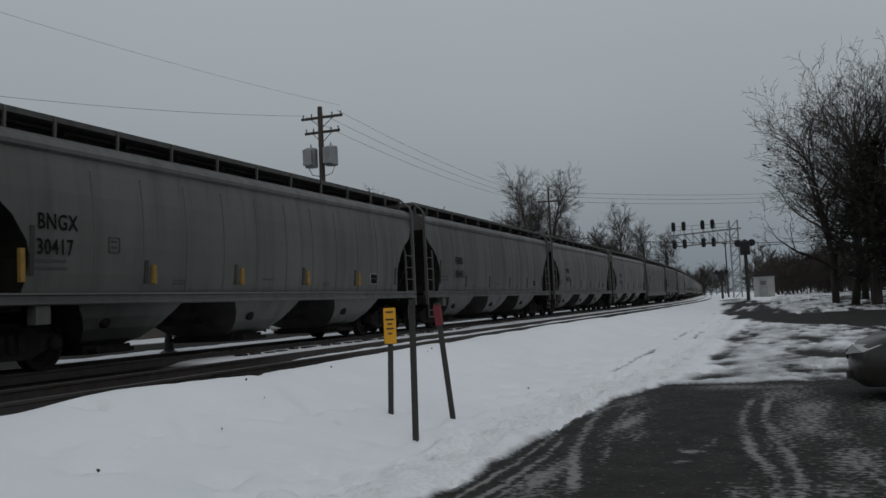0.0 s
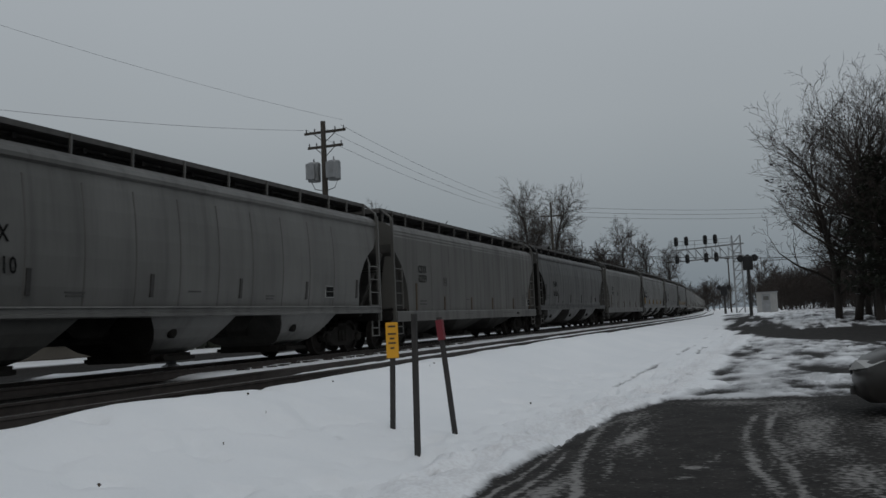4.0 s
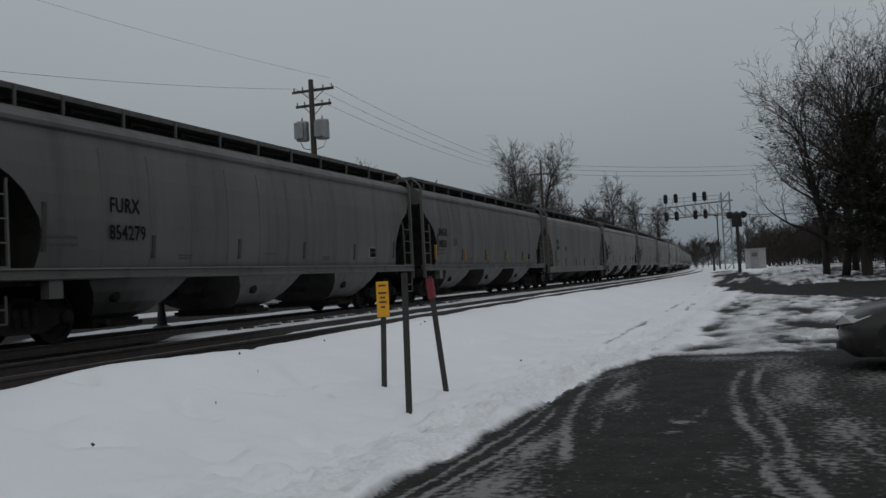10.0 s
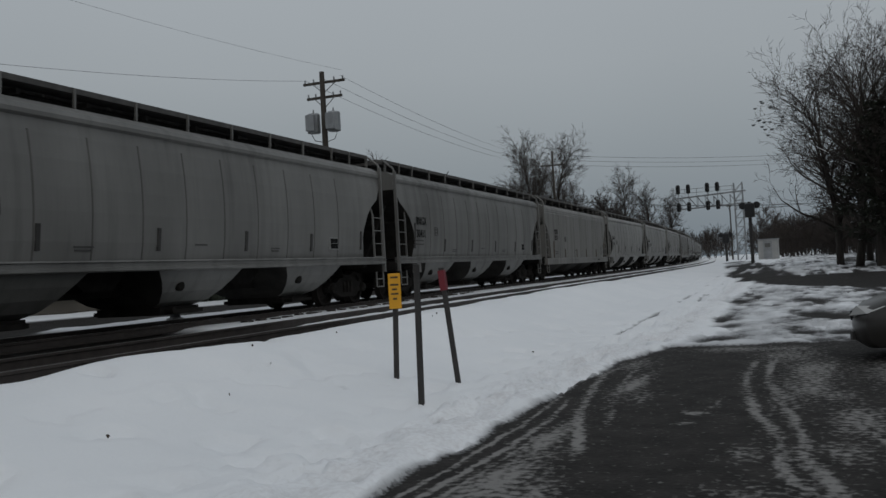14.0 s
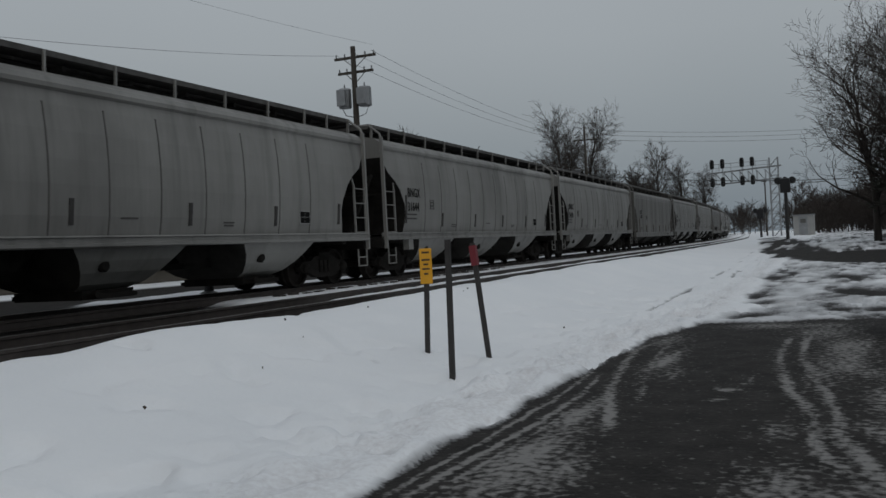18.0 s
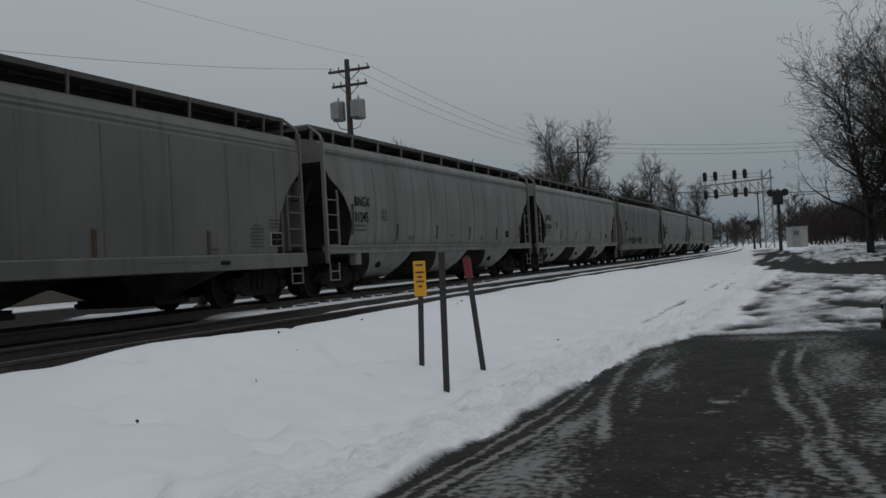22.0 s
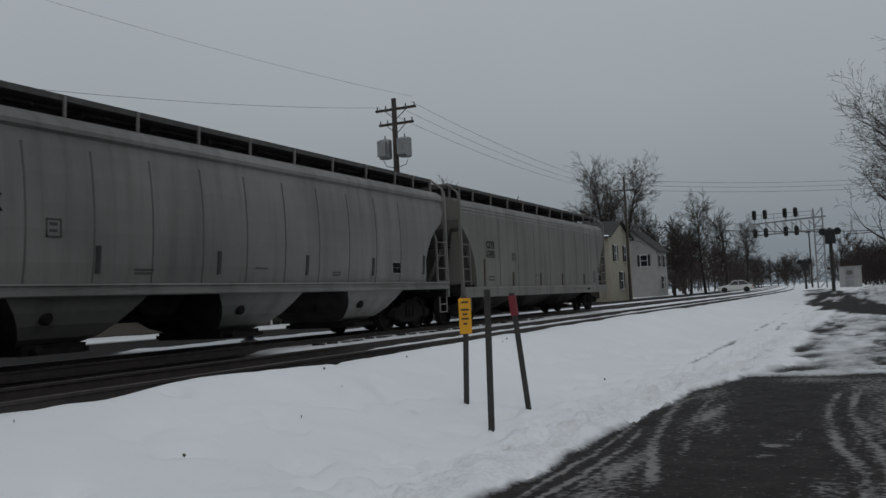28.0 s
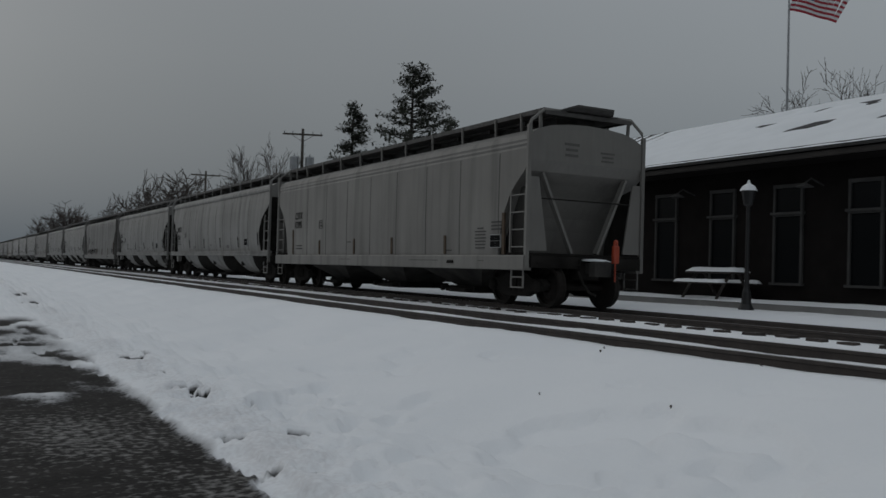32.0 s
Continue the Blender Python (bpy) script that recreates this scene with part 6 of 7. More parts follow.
utility_pole(*place(166.3, 92), 0.6, 10.0, "wooden utility pole far down the line", ((0.4, 1.4),), 0.16, 165)
utility_pole(6.5, 112, 0.7, 12.0, "wooden utility pole beside the crossing", ((0.4, 1.2),), 0.16, 70)
utility_pole(*place(4.75, 130), 0.6, 8.0, "thin wooden pole by the signal bridge", ((0.3, 0.7),), 0.13, 70)


def wire(name, a, c, sag=0.6, r=0.012, n=14, label="sagging overhead power line"):
    b = Build()
    a, c = Vector(a), Vector(c)
    pts = [a.lerp(c, k / n) - Vector((0, 0, sag * 4 * (k / n) * (1 - k / n))) for k in range(n + 1)]
    b.tube(pts, r, 4, True)
    return tagged(part(name, b, WIRE), label, "cable", "overhead lines")


for s in (-1.0, 0.0, 1.0):
    wire("power_line", (POLE_A[0] + s, POLE_A[1], 11.4), (POLE_2[0] + s, POLE_2[1], 10.9), 0.7, 0.009)
W1, W2 = place(56, 32), place(56, 30)
wire("power_line", (POLE_A[0] - 0.8, POLE_A[1] - 0.5, 11.25), (W1[0], W1[1], 9.25), 0.25, 0.007)
wire("power_line", (W1[0], W1[1], 9.25), (POLE_C[0], POLE_C[1], 9.3), 0.15, 0.012)
wire("power_line", (POLE_A[0] + 0.9, POLE_A[1] + 0.4, 11.75), (W2[0], W2[1], 12.1), 0.25, 0.005)
wire("power_line", (W2[0], W2[1], 12.1), (POLE_C[0], POLE_C[1], 13.3), 0.1, 0.005)
wire("power_line", (POLE_A[0], POLE_A[1], 7.2), (POLE_B[0], POLE_B[1], 7.6), 0.5, 0.025)
wire("power_line", (POLE_A[0], POLE_A[1], 6.7), (POLE_B[0], POLE_B[1], 6.9), 0.5, 0.03)
for s in (-1.1, 0.0, 1.1):
    wire("power_line", (POLE_2[0] + 0.3 * s, POLE_2[1] + s, 11.4 + 0.45 * s), (6.5, 112 + s, 12.3 + 0.55 * s), 0.6, 0.013)
wire("power_line", (POLE_2[0], POLE_2[1], 7.6), (6.5, 112, 7.0), 0.7, 0.035)
wire("power_line", (6.5, 112, 7.0), (34, 104, 9.0), 0.8, 0.035)
for s in (0.0, 0.35, 0.7):
    wire("power_line", (6.5, 112, 12.3 + s * 0.3), (36, 104, 13.0 + s), 0.7, 0.016)
wire("power_line", (POLE_C[0], POLE_C[1], 9.4), (POLE_B[0], POLE_B[1], 9.8), 0.3, 0.02)
wire("power_line", (POLE_B[0], POLE_B[1], 10.2), (-40, 45, 9.8), 0.4, 0.014)
for z in (6.9, 6.2):
    wire("power_line", (POLE_C[0], POLE_C[1], z), (POLE_B[0], POLE_B[1], z), 0.1, 0.02)
b = Build()
b.bevel_box(-0.14, 0.14, -0.55, 0.55, -0.16, 0.12, 0.05)
tagged(part("splice_box", b, BLACK, at=pose(POLE_B[0] + 0.06, POLE_B[1] + 1.3, 7.42)), "black splice closure hanging on a cable", "cable box")
for k in range(3):
    wire("guy_wire", (POLE_B[0], POLE_B[1], 9.6 - 0.3 * k), (POLE_B[0] - 1.5, POLE_B[1] - 2.0 - 0.3 * k, 0.6), 0.0, 0.012, 2, "taut guy wire of a pole")


def signal_gantry():
    Y = 105.0
    g = thing("signal_gantry", "steel lattice signal bridge reaching over the tracks", "signal gantry", pose(0, Y, 0.6))
    mx = -7.7
    for dx, dy in ((-0.45, -0.45), (0.45, -0.45), (0.45, 0.45), (-0.45, 0.45)):
        b = Build()
        b.bar((mx + dx, dy, 0), (mx + dx, dy, 9.0), 0.1, 0.1)
        part("mast_leg", b, GALV, g)
    b = Build()
    for k in range(9):
        for dy in (-0.45, 0.45):
            b.bar((mx - 0.45, dy, k), (mx + 0.45, dy, k + 1), 0.05, 0.05)
            b.bar((mx - 0.45, dy, k), (mx + 0.45, dy, k), 0.05, 0.05)
        for dx in (-0.45, 0.45):
            b.bar((mx + dx, -0.45, k + 1), (mx + dx, 0.45, k), 0.05, 0.05)
    part("mast_lattice", b, GALV, g)
    x1 = -14.9
    for dy in (-0.5, 0.5):
        for z in (6.4, 7.7):
            b = Build()
            b.bar((mx + 0.8, dy, z + (0.35 if z > 7 else 0.25)), (x1, dy, z), 0.1, 0.1)
            part("beam", b, GALV, g)
    b = Build()
    n = 8
    for k in range(n):
        xa, xb = mx - k * (mx - x1) / n, mx - (k + 1) * (mx - x1) / n
        for dy in (-0.5, 0.5):
            b.bar((xa, dy, 6.5), (xb, dy, 7.7), 0.05, 0.05)
            b.bar((xb, dy, 6.4), (xb, dy, 7.75), 0.05, 0.05)
        b.bar((xb, -0.5, 7.7), (xb, 0.5, 7.7), 0.05, 0.05)
    part("beam_lattice", b, GALV, g)
    b = Build()
    b.bar((mx - 0.5, -0.55, 8.7), (x1, -0.55, 8.7), 0.05, 0.05)
    b.bar((mx - 0.5, -0.55, 8.25), (x1, -0.55, 8.25), 0.04, 0.04)
    for k in range(6):
        b.bar((mx - 0.6 - 1.3 * k, -0.55, 7.7), (mx - 0.6 - 1.3 * k, -0.55, 8.7), 0.05, 0.05)
    part("handrail", b, GALV, g)
    for x in (-14.25, -13.1, -11.0, -9.9):
        for z in (8.75, 6.7):
            b = Build()
            b.lathe([(0.0, -0.6), (0.18, -0.57), (0.24, -0.4), (0.24, 0.3), (0.16, 0.46), (0.0, 0.5)], 12, (x, -0.75, z))
            b.box(x - 0.05, x + 0.05, -0.7, -0.45, z - 0.3, z + 0.3)
            hd = part("signal_head", b, BLACK, g, "black round-cornered signal head")
            for zz in (-0.35, 0.0, 0.3):
                b = Build()
                b.lathe([(0.1, 0.0), (0.1, -0.2), (0.085, -0.2), (0.085, -0.02)], 10, (x, -0.96, z + zz * 0.8), "y")
                part("visor", b, BLACK, hd)
    for x in (-14.25, -13.1, -11.0, -9.9):
        b = Build()
        b.bar((x, -0.6, 6.2), (x, -0.6, 8.9), 0.07, 0.07)
        part("signal_stem", b, GALV, g)


signal_gantry()


def crossing_signal(az, d, h, label):
    x, y = place(az, d)
    c = thing("crossing_signal", label, "signal", pose(x, y, gz(x, y) - 0.1))
    b = Build()
    b.tube([(0, 0, 0), (0, 0, h)], 0.14, 8)
    part("mast", b, POST, c)
    for s in (-1, 1):
        b = Build()
        b.lathe([(0.3, 0), (0.3, 0.05), (0.1, 0.2), (0, 0.2)], 12, (s * 0.55, 0, h - 0.3), "y")
        part("flasher", b, BLACK, c)
    b = Build()
    b.bar((-0.6, 0, h - 0.3), (0.6, 0, h - 0.3), 0.08, 0.08)
    b.bevel_box(-0.4, 0.4, -0.3, 0.3, h - 1.3, h - 0.1, 0.1)
    part("signal_box", b, BLACK, c)


crossing_signal(3.6, 78, 5.2, "dark crossing signal mast with flashers")
crossing_signal(5.1, 112, 3.6, "small crossing signal beside the tracks")


def equipment_hut():
    x, y = place(2.65, 94)
    h = thing("equipment_hut", "pale metal railway equipment hut in the snow", "hut", pose(x, y, gz(x, y) - 0.1))
    slab("body", -0.95, 0.95, -0.9, 0.9, 0.1, 2.05, PALE, h, bev=0.04)
    slab("roof", -1.02, 1.02, -0.97, 0.97, 2.05, 2.13, GALV, h)
    slab("base", -0.8, 0.8, -0.85, 0.85, -0.2, 0.1, PAVE, h)
    slab("door", -0.45, 0.35, -0.925, -0.9, 0.2, 1.9, GALV, h)
    slab("louvre", -0.3, 0.2, -0.94, -0.925, 1.3, 1.7, STUCCO, h)


equipment_hut()


def lantern(x, y, h, label, glass=None):
    l = thing("street_lamp", label, "street lamp", pose(x, y, gz(x, y) - 0.05), "street lamps")
    b = Build()
    b.lathe([(0.2, 0), (0.2, 0.08), (0.13, 0.2), (0.11, 0.5), (0.07, 0.62), (0.055, 1.0), (0.05, h - 0.55)], 10)
    part("post", b, BLACK, l)
    b = Build()
    b.lathe([(0.06, h - 0.55), (0.12, h - 0.5), (0.17, h - 0.2), (0.19, h - 0.15)], 8)
    part("globe", b, glass or LAMP_GLASS, l)
    b = Build()
    b.lathe([(0.22, h - 0.15), (0.15, h - 0.03), (0.05, h + 0.03), (0.02, h + 0.12)], 8)
    part("cap", b, SNOW, l, "snow-topped cap")
    return l


lantern(*place(32.1, 43.2), 3.0, "black street lamp with a snow-topped globe")
lantern(*place(29.0, 47.0), 3.0, "black street lamp with a snow-topped globe")
lantern(*place(60.0, 26.5), 3.0, "black street lamp by the clapboard house")
lantern(*place(132.5, 24.0), 3.25, "black street lamp in front of the depot", BLACK)
for az, d, h in ((40.0, 23.2, 2.75), (59.0, 24.5, 3.2), (92.4, 21.5, 2.9)):
    x, y = place(az, d)
    s = thing("bollard_post", "slender black iron post with a flared base", "post", pose(x, y, gz(x, y) - 0.05))
    b = Build()
    b.lathe([(0.26, 0), (0.26, 0.06), (0.13, 0.12), (0.1, 0.4), (0.08, 0.5), (0.075, h * 0.6), (0.085, h), (0.0, h + 0.03)], 10)
    part("shaft", b, BLACK, s)
    b = Build()
    b.lathe([(0.1, h * 0.8), (0.12, h * 0.82), (0.12, h - 0.1), (0.1, h - 0.08)], 8)
    part("collar", b, BLACK, s)

# hanging board of the tavern
sx, sy = place(34.15, 43)
sg = thing("pub_sign", "grey pub sign board on a post reading RAIL HOUSE", "sign", pose(sx, sy, gz(sx, sy) - 0.05, 0, 0, 28))
slab("post", -0.06, 0.06, -0.05, 0.05, 0, 2.2, BLACK, sg)
bd = slab("board", -0.9, 0.9, -0.05, 0.05, 2.1, 2.98, BLACK, sg, bev=0.03)
slab("panel", -0.8, 0.8, -0.062, -0.05, 2.2, 2.88, PALE, bd, "pale grey sign panel")
slab("emblem", -0.72, -0.2, -0.07, -0.062, 2.3, 2.55, STUCCO, bd)
slab("trim", -0.92, 0.92, -0.04, 0.04, 2.95, 3.05, SNOW, sg, "snow along the top of the sign")
lettering("sign_text", "RAIL\nHOUSE", 0.36, BLACK, sg, pose(0.16, -0.066, 2.6, 90, 0, 0), align="CENTER")

# litter bin and clipped bushes along the far track
bx, by = place(64.3, 18.6)
lb = thing("litter_bin", "square black litter bin with a snowy lid", "bin", pose(bx, by, gz(bx, by) - 0.02, 0, 0, 12))
slab("body", -0.3, 0.3, -0.3, 0.3, 0, 0.56, BLACK, lb, bev=0.03)
slab("lid", -0.33, 0.33, -0.33, 0.33, 0.56, 0.64, BLACK, lb)
snow_cap("lid_snow", -0.3, 0.3, -0.3, 0.3, 0.64, 0.06, lb, 5, 3)

LEAF = material("dark_evergreen", (0.03, 0.036, 0.022), 0.8, var=0.45, scale=4, fine=20, bump=0)
DRY = material("dry_brown_leaf", (0.07, 0.05, 0.035), 0.85, var=0.4, scale=4, fine=20, bump=0)


def shrub(x, y, r, h, seed, snow=0.3, mat=None, label="clipped evergreen bush dusted with snow"):
    rnd = random.Random(seed)
    s = thing("bush", label, "bush", pose(x, y, gz(x, y) - 0.04), "bushes")
    leaf, top = Build(), Build()
    for k in range(420):
        a, u = rnd.uniform(0, 2 * math.pi), rnd.uniform(-0.15, 1)
        rr = rnd.uniform(0.78, 1.05)
        q = math.sqrt(max(0, 1 - max(u, 0) ** 2))
        p = Vector((r * rr * q * math.cos(a), r * rr * q * math.sin(a), h * 0.45 + h * 0.55 * u * rr))
        d = Vector((rnd.gauss(0, 1), rnd.gauss(0, 1), rnd.gauss(0, 1))).normalized()
        e = d.cross(Vector((0.3, 0.5, 1))).normalized()
        sz = rnd.uniform(0.035, 0.07)
        target = top if (u > 0.35 and rnd.random() < snow) else leaf
        o = p + (Vector((0, 0, 0.02)) if target is top else Vector())
        if target is top:
            d, e = Vector((1, 0.2 * rnd.gauss(0, 1), 0.2)), Vector((0, 1, 0.1))
            sz *= 1.3
        target.add([o - d * sz, o + e * sz * 0.7, o + d * sz, o - e * sz * 0.7], [(0, 1, 2, 3)])
    core = Build()
    core.lathe([(r * 0.5, 0), (r * 0.82, h * 0.2), (r * 0.86, h * 0.5), (r * 0.6, h * 0.8), (r * 0.2, h * 0.92)], 9)
    part("core", core, mat or LEAF, s)
    part("foliage", leaf, mat or LEAF, s, fix=False)
    if top.v:
        part("snow", top, SNOW, s, "clumps of snow", fix=False)
    return s


rnd_b = random.Random(4)
for k, (az, sn) in enumerate(((92.9, 0.35), (88.9, 0.9), (85.6, 0.9), (82.1, 0.5), (79.0, 0.3), (76.0, 0.35), (72.6, 0.3), (69.3, 0.3), (95.8, 0.4), (66.5, 0.4))):
    x = -16.0 - rnd_b.uniform(-0.15, 0.25)
    shrub(x, -x / math.tan(radians(az)), 0.36 + rnd_b.uniform(-0.04, 0.06), 0.5 + rnd_b.uniform(-0.06, 0.1), 30 + k, sn)
for k in range(14):
    shrub(-17.6 - rnd_b.uniform(0, 2.5), 2.2 + 0.62 * k + rnd_b.uniform(-0.2, 0.2), rnd_b.uniform(0.35, 0.6), rnd_b.uniform(0.6, 1.0), 60 + k, 0.7, DRY, "low dry garden shrub with snow on it")
for k, (x, y) in enumerate(((-27.2, 34.2), (-27.0, 35.2), (-27.1, 36.4), (-26.0, 37.6))):
    shrub(x, y, 0.6, 1.05, 90 + k, 0.8, None, "rounded hedge bush under a thick snow cap")


# red and white board on two legs beside the crossing
BOARD_RED = material("red_board", (0.24, 0.04, 0.03), 0.6, var=0.2)
rs = thing("roadside_sign", "small red and white sign board on two legs", "sign", pose(-23.8, 82.6, gz(-23.8, 82.6) - 0.05, 0, 0, 18))
for x in (-0.75, 0.75):
    slab("leg", x - 0.05, x + 0.05, -0.05, 0.05, 0, 3.3, DARKWOOD, rs)
rb_ = slab("board", -1.0, 1.0, -0.09, -0.05, 2.1, 3.3, TRIMW, rs)
slab("panel", -0.9, 0.9, -0.10, -0.09, 2.5, 3.2, BOARD_RED, rb_)


def iron_fence():
    f = thing("iron_fence", "low black iron picket fence in snow", "fence")
    pts = [(-27.4, -2.6), (-27.8, -12.2)]
    for (xa, ya), (xb, yb) in zip(pts, pts[1:]):
        L = math.hypot(xb - xa, yb - ya)
        for z in (0.82, 1.66):
            q = Build()
            q.bar((xa, ya, z), (xb, yb, z), 0.04, 0.04)
            part("rail", q, BLACK, f)
        n = int(L / 0.13)
        pk = Build()
        pk.bar((0, 0, 0.62), (0, 0, 1.78), 0.022, 0.022)
        me = pk.mesh("picket", BLACK)
        for k in range(n + 1):
            t = k / n
            part("picket", me, None, f, at=pose(xa + (xb - xa) * t, ya + (yb - ya) * t, 0))
        for k in range(6):
            t = k / 5
            q = Build()
            q.bar((xa + (xb - xa) * t, ya + (yb - ya) * t, 0.5), (xa + (xb - xa) * t, ya + (yb - ya) * t, 1.95), 0.07, 0.07)
            part("fence_post", q, BLACK, f)


iron_fence()
b = Build()
b.lathe([(0.16, 0), (0.16, 0.3), (0.09, 0.4), (0.075, 2.4), (0.1, 2.5), (0.0, 2.6)], 10)
ip = thing("iron_post", "tall dark iron post beside the fence", "post", pose(-27.3, -6.3, 0.6))
part("shaft", b, BLACK, ip)
# snowy picnic tables by the depot
def picnic_table(x, y, rot, z=0.62):
    t = thing("picnic_table", "wooden picnic table covered with snow", "table", pose(x, y, z, 0, 0, rot), "picnic tables")
    slab("top", -0.9, 0.9, -0.38, 0.38, 0.72, 0.77, DARKWOOD, t)
    for s in (-1, 1):
        slab("bench", -0.9, 0.9, s * 0.72 - 0.13, s * 0.72 + 0.13, 0.42, 0.46, DARKWOOD, t)
        q = Build()
        q.bar((s * 0.65, -0.7, 0), (s * 0.65, -0.15, 0.75), 0.09, 0.04)
        q.bar((s * 0.65, 0.7, 0), (s * 0.65, 0.15, 0.75), 0.09, 0.04)
        part("leg_frame", q, DARKWOOD, t)
        snow_cap("bench_snow", -0.9, 0.9, s * 0.72 - 0.13, s * 0.72 + 0.13, 0.46, 0.09, t, 4, 7)
    snow_cap("top_snow", -0.9, 0.9, -0.38, 0.38, 0.77, 0.12, t, 5, 5)


for x, y, r in ((-30.5, -5.4, 10), (-31.5, -8.6, -8), (-30.2, -11.0, 20), (-33.5, -6.6, 0), (-22.3, -11.0, 5)):
    picnic_table(x, y, r)
picnic_table(-19.35, -18.8, 90, 0.84)

# flagpole
FLAG_AT = place(130.2, 40)
fp = thing("flagpole", "thin grey flagpole behind the depot roof", "flagpole", pose(*FLAG_AT, 0.6))
b = Build()
b.tube([(0, 0, 0), (0, 0, 7), (0, 0, 13.9)], [0.075, 0.06, 0.035], 8)
part("pole", b, GALV, fp)
b = Build()
b.lathe([(0.02, 13.9), (0.09, 13.98), (0.09, 14.06), (0.0, 14.14)], 10)
part("finial", b, GALV, fp)

FLAG_R = material("flag_red", (0.34, 0.03, 0.045), 0.85, var=0.1)
FLAG_W = material("flag_white", (0.62, 0.62, 0.63), 0.85, var=0.06)
FLAG_B = material("flag_blue", (0.02, 0.035, 0.13), 0.85, var=0.1)
FLAG = []
flag = thing("flag", "red, white and blue striped flag flying in the wind", "flag", pose(FLAG_AT[0], FLAG_AT[1], 12.85, 0, 0, 0))
FW, FH, NS = 2.0, 1.3, 10
for k in range(NS):
    b = Build()
    w = FW / NS
    for r in range(13):
        z0, z1 = FH * r / 13, FH * (r + 1) / 13
        mi = 0 if r % 2 == 0 else 1
        if r >= 6 and k < 4:
            mi = 2
        if r == 0:
            b.v += [(x, y, 0.0) for y in (-0.004, 0.004) for x in (0, w + 0.015)]
        b.v += [(x, y, z1) for y in (-0.004, 0.004) for x in (0, w + 0.015)]
        o = 4 * r
        for q in ((0, 1, 5, 4), (3, 2, 6, 7), (2, 0, 4, 6), (1, 3, 7, 5)):
            b.f.append(tuple(o + i for i in q))
            b.m.append(mi)
    strip = part("flag_strip", b, [FLAG_R, FLAG_W, FLAG_B], flag)
    if k < 4:
        for r in range(4):
            for c in range(2):
                z, x = FH * (6.6 + 1.7 * r) / 13, w * (0.28 + 0.45 * c)
                b = Build()
                b.box(x - 0.02, x + 0.02, -0.007, 0.007, z - 0.02, z + 0.02)
                part("star", b, FLAG_W, strip)
    FLAG.append(strip)

# the marker device on the last car's coupler
b = Build()
b.bevel_box(-0.13, 0.13, -0.1, 0.1, 0.0, 0.5, 0.04)
b.lathe([(0.09, 0.5), (0.09, 0.6), (0.05, 0.64), (0, 0.65)], 10)
b.tube([(0, 0, 0.0), (0.02, 0.02, -0.25), (0.05, 0.05, -0.5)], 0.03, 6)
part("rear_marker", b, RED_ORANGE, TRAIN[0], "orange-red end marker device", at=pose(-0.42, HALF_FLAT + 0.5, 1.0) @ Matrix.Diagonal((0.58, 0.58, 0.8, 1)))

# dead leaves and bark crumbs on the snow
rl = random.Random(21)
b = Build()
for k in range(22):
    x, y = rl.uniform(-7.0, -3.2), rl.uniform(-9, 20)
    z, a, q = snow_z(x, y) + 0.02, rl.uniform(0, 6.28), rl.uniform(0.008, 0.022)
    c, d = math.cos(a) * q, math.sin(a) * q
    b.add([(x - c, y - d, z), (x + d * 0.5, y - c * 0.5, z + 0.012), (x + c, y + d, z + 0.004), (x - d * 0.5, y + c * 0.5, z + 0.015), (x, y, z - 0.02)], [(0, 1, 2, 3), (1, 0, 4), (2, 1, 4), (3, 2, 4), (0, 3, 4)])
tagged(part("leaf_litter", b, DRY, fix=False), "scattered dead leaves and crumbs of bark on snow", "leaf litter", kind="stuff")

